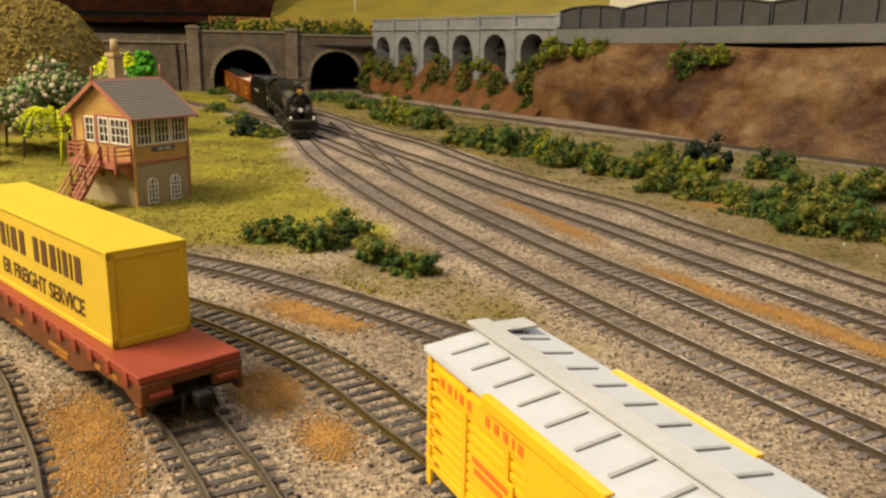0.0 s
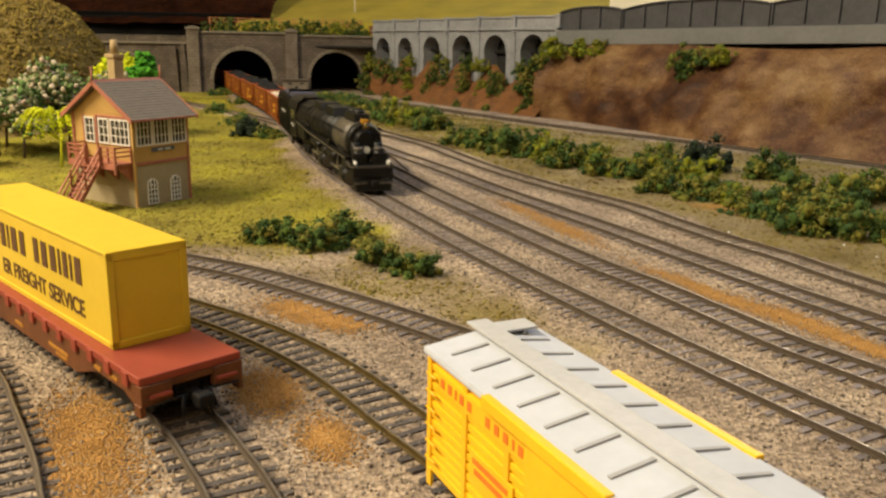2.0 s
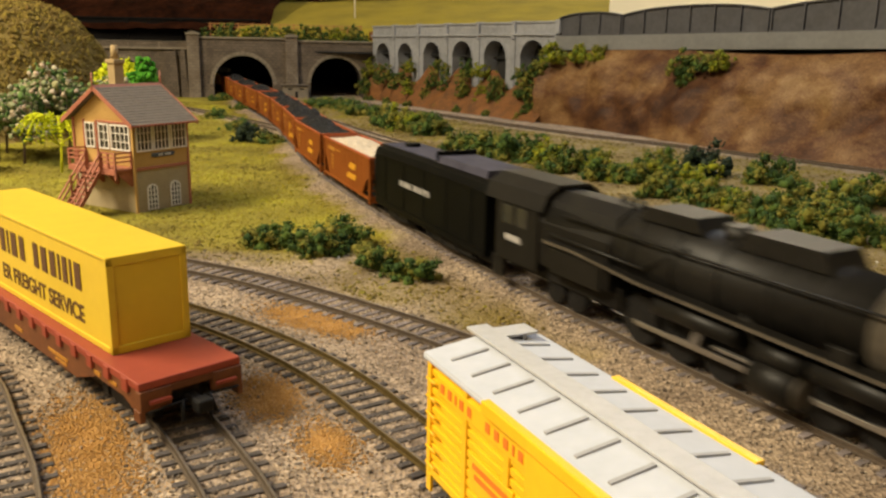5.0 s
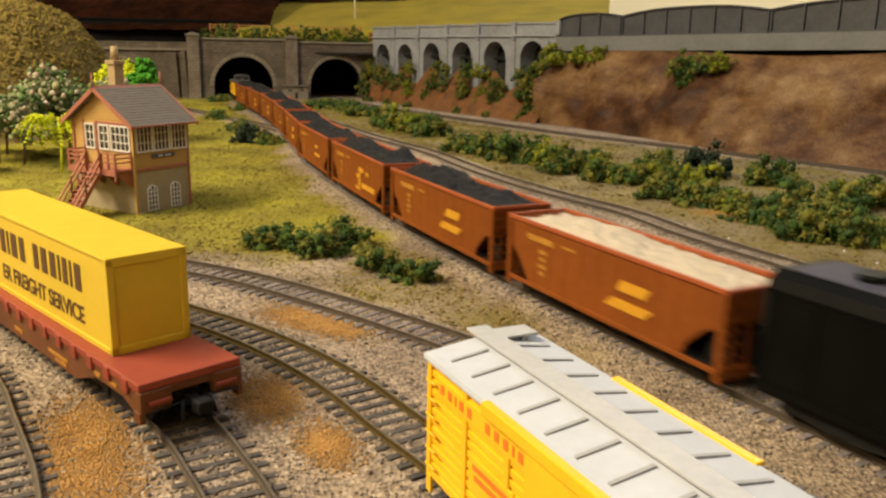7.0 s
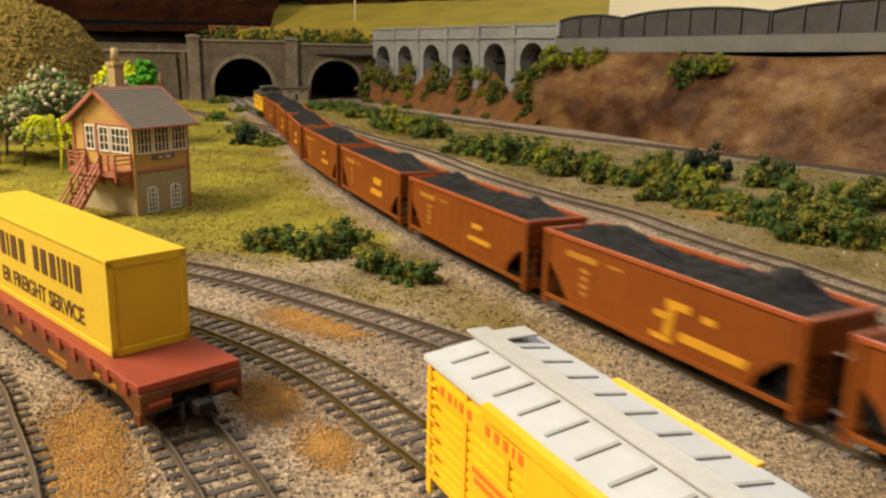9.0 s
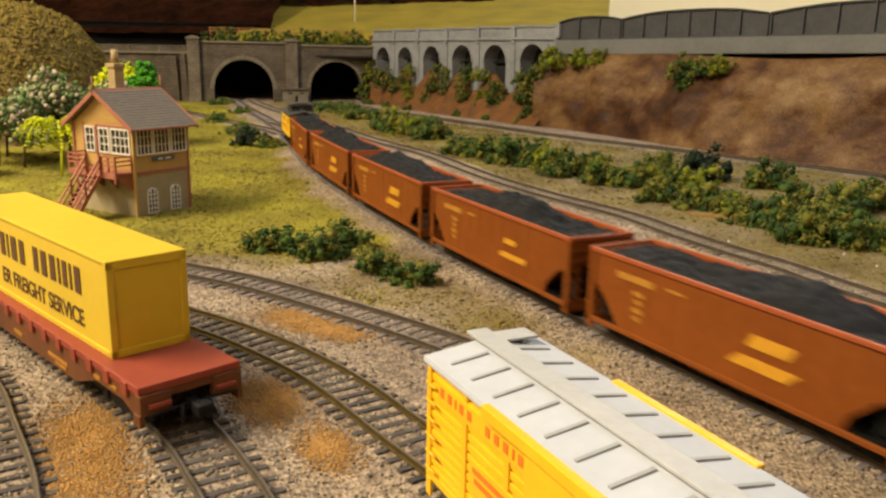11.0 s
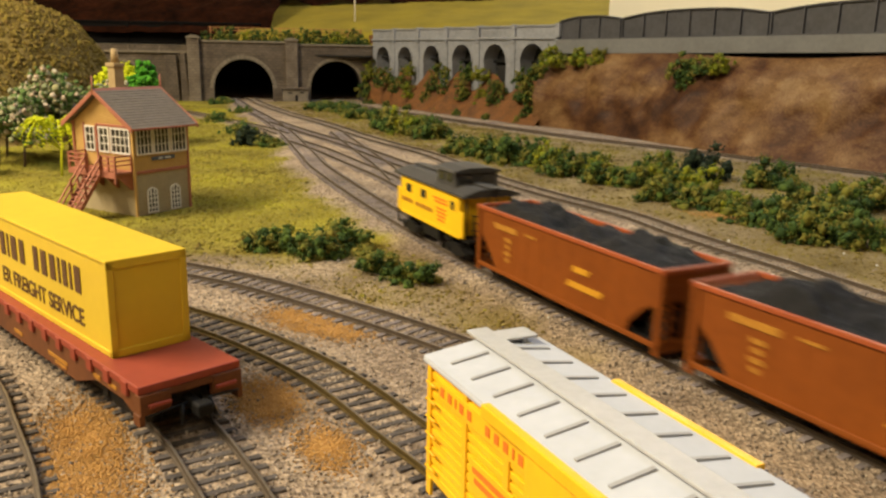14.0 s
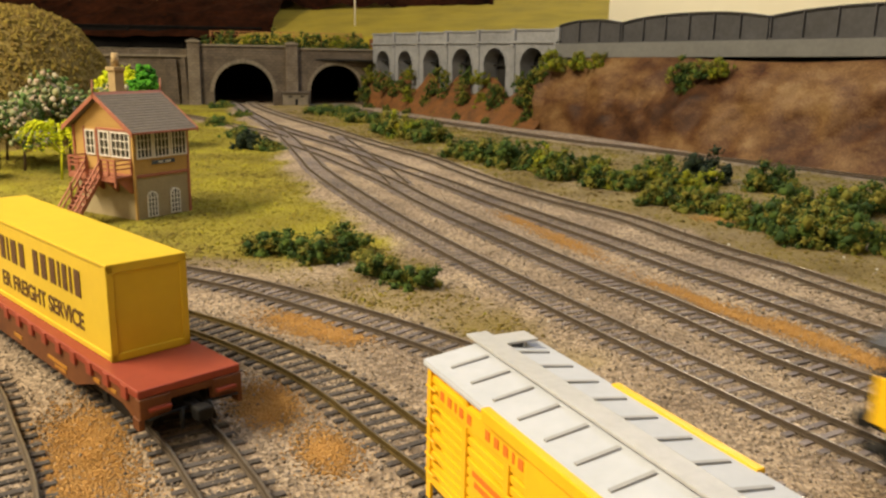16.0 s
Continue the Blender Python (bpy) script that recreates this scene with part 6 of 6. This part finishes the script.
def stock_car():
    """Parked near the viewer; own x runs towards the near end."""
    ang = math.degrees(math.atan2(-0.9007, 0.4344))
    th = thing("box_car", at(11.5, 204, RAIL_TOP, ang), "bright yellow slatted stock car with a white roof", "railway car")
    L, W, Z = 140.0, 16.2, 39.7
    part("body", box(0.8, L - 0.8, -W + 0.7, W - 0.7, 8, Z - 0.6), M_CAR_YELLOW, th)
    for s in (-1, 1):
        for k in range(12):
            z = 9.2 + k * 2.55
            y0, y1 = sorted((s * (W - 1.0), s * (W - 0.1)))
            part("side_slat", box(1, L - 1, y0, y1, z, z + 1.75, 0.2), M_CAR_YELLOW, th)
        for k in range(8):
            x = 1.2 + k * (L - 2.4) / 7
            y0, y1 = sorted((s * (W - 0.5), s * (W + 0.35)))
            part("side_post", box(x - 1.1, x + 1.1, y0, y1, 7.5, Z - 0.5, 0.2), M_CAR_YELLOW, th)
        y0, y1 = sorted((s * (W - 0.4), s * (W + 0.2)))
        part("side_sill", box(0.5, L - .5, y0, y1, 7.2, 9.4, 0.2), M_CAR_YELLOW, th)
        part("letter_board", box(6, 54, *sorted((s * (W - .2), s * (W + .45))), 31.2, 36.2, 0.2), M_CAR_YELLOW, th)
        part("letter_board", box(24, 44, *sorted((s * (W - .2), s * (W + .45))), 16.5, 24, 0.2), M_CAR_YELLOW, th)
        yc, yd = sorted((s * (W + .45), s * (W + .62)))
        x = 8.0
        for w in (3.2, 3.2, 1.4, 3.2, 3.2, 0, 3.2, 3.2, 3.2, 1.4, 3.2, 1.4, 3.2):
            if w:
                part("lettering", box(x + w * 0.15, x + w * 0.75, yc, yd, 32.6, 35.0), M_RED_INK, th, "red letter-sized bars")
            x += (w or 4) + 0.8
        for za, xa, xb in ((21, 26, 42), (18.6, 27, 40)):
            part("lettering", box(xa, xb, yc, yd, za, za + 1.4), M_RED_INK, th, "red letter-sized bars")
        yk, yl = sorted((s * W, s * (W + 1.6)))
        part("door", box(50, 76, yk, sorted((s * W, s * (W + 1.0)))[1] if s > 0 else yl + .6, 9, 37.5, 0.3), M_CAR_YELLOW, th)
        part("door_track", box(32, 77, *sorted((s * W, s * (W + 2.3))), 37.6, 40.6, 0.3), M_CAR_YELLOW, th, "bright yellow door track")
        part("door_track", box(32, 77, yk, yl, 7.4, 8.8, 0.3), M_CAR_YELLOW, th)
        for k in range(6):
            part("ladder_rung", rod((1.5, s * (W + 1.1), 11 + 4.6 * k), (7, s * (W + 1.1), 11 + 4.6 * k), 0.35, 6), M_CAR_YELLOW, th)
        part("corner_step", box(0.6, 3.2, *sorted((s * (W - .4), s * (W + .5))), 2.6, 7.6, 0.2), M_CAR_YELLOW, th)
    for x0, x1 in ((0, 0.9), (L - 0.9, L)):
        for k in range(12):
            part("end_slat", box(x0, x1, -W + .4, W - .4, 9.2 + k * 2.55, 10.95 + k * 2.55, 0.15), M_CAR_YELLOW, th)
        for y in (-W + 1, -5.5, 5.5, W - 1):
            part("end_post", box(x0 - .3, x1 + .3, y - 1, y + 1, 7.5, Z, 0.2), M_CAR_YELLOW, th)
    roof = part("roof", prism([(-W - 0.9, Z - 0.6), (-W - 0.9, Z + 0.3), (0, Z + 2.7), (W + 0.9, Z + 0.3), (W + 0.9, Z - 0.6), (0, Z + 1.5)], "x", -0.8, L + 0.8), M_ROOF_WHITE, th, "white painted metal roof")
    part("eave", box(-0.8, L + 0.8, -W - 1.1, -W + .3, Z - 1.2, Z - 0.1, 0.2), M_ROOF_WHITE, roof)
    part("eave", box(-0.8, L + 0.8, W - .3, W + 1.1, Z - 1.2, Z - 0.1, 0.2), M_ROOF_WHITE, roof)
    for k in range(13):
        x = 8.6 + k * 10.6
        for s in (-1, 1):
            pts = [(s * (W - 2.2), Z + 0.4), (s * 4.0, Z + 1.6), (s * 4.0, Z + 2.7), (s * (W - 2.2), Z + 1.15)]
            part("roof_rib", prism(pts, "x", x - 0.5, x + 0.5), M_RIB, roof, "raised roof rib, greyed for its shadow line")
    walk_board = part("roof_walk", box(-5.0, L + 5.0, -3.1, 3.1, Z + 3.0, Z + 3.8, 0.2), M_ROOF_GREY, th, "pale grey running board")
    for k in range(12):
        part("walk_support", box(4 + 12 * k, 5.2 + 12 * k, -1.6, 1.6, Z + 1.9, Z + 3.1), M_RIB, walk_board)
    for x0 in (-2.5, L - 4.5):
        part("end_walk", box(x0, x0 + 7, 3.3, 13.2, Z + 2.7, Z + 3.4, 0.2), M_ROOF_GREY, walk_board)
        part("walk_support", box(x0 + 3, x0 + 6.5, 9, 10, Z + 0.9, Z + 2.8), M_RIB, walk_board)
    part("centre_sill", box(3, L - 3, -4, 4, 4.8, 8), M_BLACK, th)
    coupler(th, -4, -1)
    # small steel sliver stands in for a highlight on the coupler
    part("coupler_glint", box(-9, -4, -0.5, 0.7, 9.6, 10.3, 0.2), M_STEEL, th, "steel sliver added as the glint on the coupler")
    for x in (20, L - 20):
        bogie(th, x, 20, 4.8)
    return th


# ---- signal box: own x along the glazed front, own y along the gable side ----
def signal_box():
    th = thing("signal_box", at(-214, 569.2, 0, 58.62), "ochre two-storey signal box with slate roof and red trim", "building")
    LX, LY = 47.4, 64.0
    low = part("lower_wall", box(0, LX, 0, LY, -1, 29.5), M_STUCCO, th, "grey rendered lower storey")
    part("band", box(-0.6, LX + 0.6, -0.6, LY + .6, 29.5, 31.8, 0.3), M_TRIM, th, "dull red string band")
    up = part("upper_wall", prism([(0, 31.5), (LY, 31.5), (LY, 63), (LY / 2, 84), (0, 63)], "x", 0.3, LX - 0.3), M_CREAM, th, "ochre boarded upper storey")
    for k in range(8):
        z = 33 + 1.6 * k
        part("weatherboard", box(0.2, LX - .2, -0.25, 0.1, z, z + 1.35), M_CREAM, up)
        part("weatherboard", box(-0.05, 0.4, 0.2, LY - .2, z, z + 1.35), M_CREAM, up)
    for k in range(10):
        z = 64.5 + 1.8 * k
        half = (84 - z - 1.5) / 21 * LY / 2
        if half > 1:
            part("weatherboard", box(-0.05, 0.4, LY / 2 - half, LY / 2 + half, z, z + 1.5), M_CREAM, up)
    for x, y in ((0, 0), (LX, 0), (0, LY), (LX, LY)):
        part("corner_post", box(x - 0.9, x + 0.9, y - 0.9, y + 0.9, -1, 63.5, 0.2), M_TRIM if (x, y) != (0, 0) else M_CREAM, th)

    def window(x0, x1, z0, z1, nx, nz, side, name="window"):
        """side: 'front' on y = 0, or 'gable' on x = 0."""
        def bx(u0, u1, d0, d1, w0, w1):
            return box(u0, u1, d0, d1, w0, w1) if side == "front" else box(d0, d1, u0, u1, w0, w1)
        w = part(name, bx(x0, x1, -0.45, 0.5, z0, z1), M_GLASS_DARK, th, "white-framed multi-pane window")
        for u in (x0, x1):
            part("frame", bx(u - 0.55, u + 0.55, -1.2, 0.2, z0 - .5, z1 + .5), M_WHITE, w)
        for q in (z0, z1):
            part("frame", bx(x0 - .5, x1 + .5, -1.15, 0.2, q - 0.55, q + 0.55), M_WHITE, w)
        for i in range(1, nx):
            u = x0 + (x1 - x0) * i / nx
            part("glazing_bar", bx(u - 0.28, u + 0.28, -0.95, 0, z0, z1), M_WHITE, w)
        for i in range(1, nz):
            q = z0 + (z1 - z0) * i / nz
            part("glazing_bar", bx(x0, x1, -0.9, 0, q - 0.28, q + 0.28), M_WHITE, w)

    for x0, x1 in ((2.6, 15.4), (17.2, 30.4), (32.6, 45.6)):
        window(x0, x1, 43.2, 61.6, 4, 3, "front")
    for y0, y1, n in ((2.6, 21.6, 4), (24.4, 34.6, 2), (40, 49.4, 2)):
        window(y0, y1, 43.6, 60.4, n, 3, "gable")
    part("head_rail", box(-0.7, LX + .7, -1.0, 0.3, 61.4, 63.4, 0.2), M_TRIM, th)
    part("head_rail", box(-1.0, 0.3, 0, 36, 61.4, 63.0, 0.2), M_TRIM, th)
    door = part("door", box(-0.35, 0.3, 38.4, 51, 33.5, 62), M_CREAM, th)
    for y in (37.7, 51.7):
        part("door_frame", box(-1.0, 0.3, y - .7, y + .7, 33, 62.8), M_TRIM, door)
    part("sign", box(14.6, 34.8, -0.9, 0, 38.0, 40.8, 0.2), M_SIGN, th, "slate blue name board with pale bars")
    part("sign_lettering", box(20, 24, -1.1, -0.8, 38.7, 40.0), M_WHITE_INK, th)
    part("sign_lettering", box(26, 31, -1.1, -0.8, 38.7, 40.0), M_WHITE_INK, th)
    for xc in (13.4, 33.7):
        w = part("arched_window", prism([(xc - 4, 1.6), (xc + 4, 1.6), (xc + 4, 14.6), (xc + 2.9, 17.4), (xc, 18.6), (xc - 2.9, 17.4), (xc - 4, 14.6)], "y", -0.5, 0.4), M_GLASS_DARK, th, "arched white-barred window")
        for u in (-4, -1.4, 1.4, 4):
            part("glazing_bar", box(xc + u - .36, xc + u + .36, -1.1, 0, 1.2, 15.2 if abs(u) > 3 else 18.0), M_WHITE, w)
        for q in (1.6, 5.0, 8.3, 11.6, 14.8):
            part("glazing_bar", box(xc - 4, xc + 4, -1.05, 0, q - .33, q + .33), M_WHITE, w)
        arch = bmesh.new()
        for k in range(8):
            a0, a1 = math.pi * k / 8, math.pi * (k + 1) / 8
            prism([(xc - q * math.cos(a), 14.8 + q * math.sin(a)) for q, a in ((3.7, a0), (3.7, a1), (4.6, a1), (4.6, a0))], "y", -1.1, 0, arch)
        part("frame", arch, M_WHITE, w)
    # roof: two slopes of slate courses, the ridge along x
    roof = part("roof", prism([(-5, 60.8), (-5, 61.6), (LY / 2, 85.6), (LY + 5, 61.6), (LY + 5, 60.8), (LY / 2, 84.2)], "x", -5, LX + 5), M_SLATE, th, "grey slate roof")
    n = 15
    for s in (0, 1):
        for k in range(n):
            u0, u1 = k / n, (k + 1) / n
            def pt(u, d):
                y = -5.5 + (LY / 2 + 5.5) * u
                z = 61.4 + 24.4 * u + d
                return ((y if s == 0 else LY - y), z)
            part("slate_course", prism([pt(u0 - .01, 0.9), pt(u1, 0.3), pt(u1, 0.0), pt(u0 - .01, 0.0)], "x", -5.2, LX + 5.2), M_SLATE, roof)
    part("ridge_tile", prism([(LY / 2 - 1.4, 85.4), (LY / 2, 87.4), (LY / 2 + 1.4, 85.4)], "x", -5.6, LX + 5.6), M_TRIM, roof)
    for x in (-5.6, LX + 5.2):
        for s in (0, 1):
            pts = [(-6.2, 59.0), (LY / 2, 83.6), (LY / 2, 86.8), (-6.2, 62.4)]
            if s:
                pts = [(LY - u, w) for u, w in pts]
            part("barge_board", prism(pts, "x", x, x + 0.9), M_TRIM, roof, "dull red barge board")
        part("finial", rod((x + .4, LY / 2, 84), (x + .4, LY / 2, 96), 0.8, 8, 0.4), M_TRIM, roof)
    part("gutter", box(-5, LX + 5, -6.6, -5.2, 60.2, 61.6, 0.3), M_TRIM, roof)
    ch = part("chimney", box(23, 31, 44, 52, 66, 101, 0.4), M_CHIMNEY, th, "tall buff chimney")
    part("chimney_cap", box(22, 32, 43, 53, 101, 104, 0.5), M_CHIMNEY, ch)
    part("chimney_pot", rod((27, 48, 104), (27, 48, 114), 3.0, 12, 2.3), M_CHIMNEY, ch)
    # landing and stairs on the gable side
    land = part("landing", box(-15, 0, 1, 52, 30.5, 32.2, 0.3), M_TRIM, th, "dull red timber landing")
    part("fascia", box(-15.2, -14.4, 1, 52, 28.2, 30.5, 0.2), M_TRIM, land)
    for y in (1.8, 9, 16, 31.6, 41, 51.2):
        part("rail_post", box(-15, -13.6, y - .7, y + .7, 29 if y > 2 else 25, 43.5, 0.15), M_TRIM, land)
    for y in (1.8, 51.2):
        part("rail_post", box(-1.6, -.3, y - .7, y + .7, 32, 43.5), M_TRIM, land)
    for z in (36.5, 39.5, 42.5):
        part("rail", box(-14.8, -13.8, 2, 16, z, z + 1.0), M_TRIM, land)
        part("rail", box(-14.8, -13.8, 31.6, 51, z, z + 1.0), M_TRIM, land)
        for y in (1.8, 51.2):
            part("rail", box(-14.8, 0, y - .5, y + .5, z, z + 1.0), M_TRIM, land)
    for y in (3, 18, 34, 49):
        part("bracket", prism([(-14, 30.5), (0, 30.5), (0, 19), (-1.4, 19)], "y", y - .7, y + .7), M_TRIM, land)
    st = part("stair_string", prism([(-15, 32), (-15, 28), (-37, -1), (-41, -1)], "y", 16.4, 17.4), M_TRIM, th, "dull red staircase")
    part("stair_string", prism([(-15, 32), (-15, 28), (-37, -1), (-41, -1)], "y", 30.4, 31.4), M_TRIM, th)
    for k in range(11):
        x, z = -16.0 - 2.2 * k, 29.5 - 2.85 * k
        part("tread", box(x - 2.2, x + 1.6, 17.4, 30.4, z - .4, z + .4), M_TRIM, st)
    for y in (16.2, 31.6):
        for d in (6, 11):
            part("stair_rail", prism([(-15, 32 + d), (-15, 30.6 + d), (-40, -1.4 + d), (-40, 0 + d)], "y", y - .6, y + .6), M_TRIM, st)
        for x, z in ((-15.5, 32), (-28, 16), (-39.5, 1)):
            part("stair_post", box(x - .6, x + .6, y - .6, y + .6, z - 2, z + 11.4), M_TRIM, st)
    return th


flat_car()
container()
stock_car()
signal_box()
TRAIN = [hopper(11 + i, "sand" if i == 0 else "coal", (0, 0, 2, 1, 0, 1, 0, 0, 1)[i]) for i in range(9)]
ENGINE, TENDER, CABOOSE = locomotive(), tender(), caboose()
lay_tracks()


# ---- what moves: the train on the main line ----
def motions():
    line = spline(MAIN, 2.0)
    s = np.concatenate([[0], np.cumsum(np.hypot(*np.diff(line, axis=0).T))])
    near = int(np.argmin(np.abs(line[:, 1] - 450) + 1e6 * (np.abs(line[:, 0] - 22) > 30)))
    s = s - s[near] + 1404.7

    def place(q):
        return np.array([np.interp(q, s, line[:, 0]), np.interp(q, s, line[:, 1])])

    def run(t):
        """Where the first hopper's rear end is, along the line."""
        return 0.0232 * t ** 3 - 0.3297 * t * t + 171.68 * t + 266.5 - 16.0 * max(0.0, t - 15.0)

    times = [i * 0.2 for i in range(81)]

    def key(ob, rear, length):
        rows = []
        for t in times:
            q = run(t) + rear
            a, b = place(q + length * 0.16), place(q + length * 0.84)
            d = (b - a) / np.linalg.norm(b - a)
            o = a - d * length * 0.16
            rows.append((t, at(o[0], o[1], RAIL_TOP, math.degrees(math.atan2(d[1], d[0])))))
        walk(ob, rows)

    for i, h in enumerate(TRAIN):
        key(h, -155.0 * i, HOPPER_L)
    key(CABOOSE, -155.0 * 8 - 12 - 107.4, 107.4)
    key(TENDER, HOPPER_L + 14, 164.0)
    key(ENGINE, HOPPER_L + 14 + 164 + 5, 290.0)
    for w, r in WHEELS:
        home = w.matrix_basis.translation.copy()
        step = 1.2 * r / 171.7
        n = int(16.0 / step) + 1
        w_rows = []
        for i in range(n + 1):
            t = 16.0 * i / n
            w_rows.append((t, Matrix.Translation(home) @ Matrix.Rotation((run(t) - 266.5) / r, 4, "Y")))
        walk(w, w_rows)


motions()
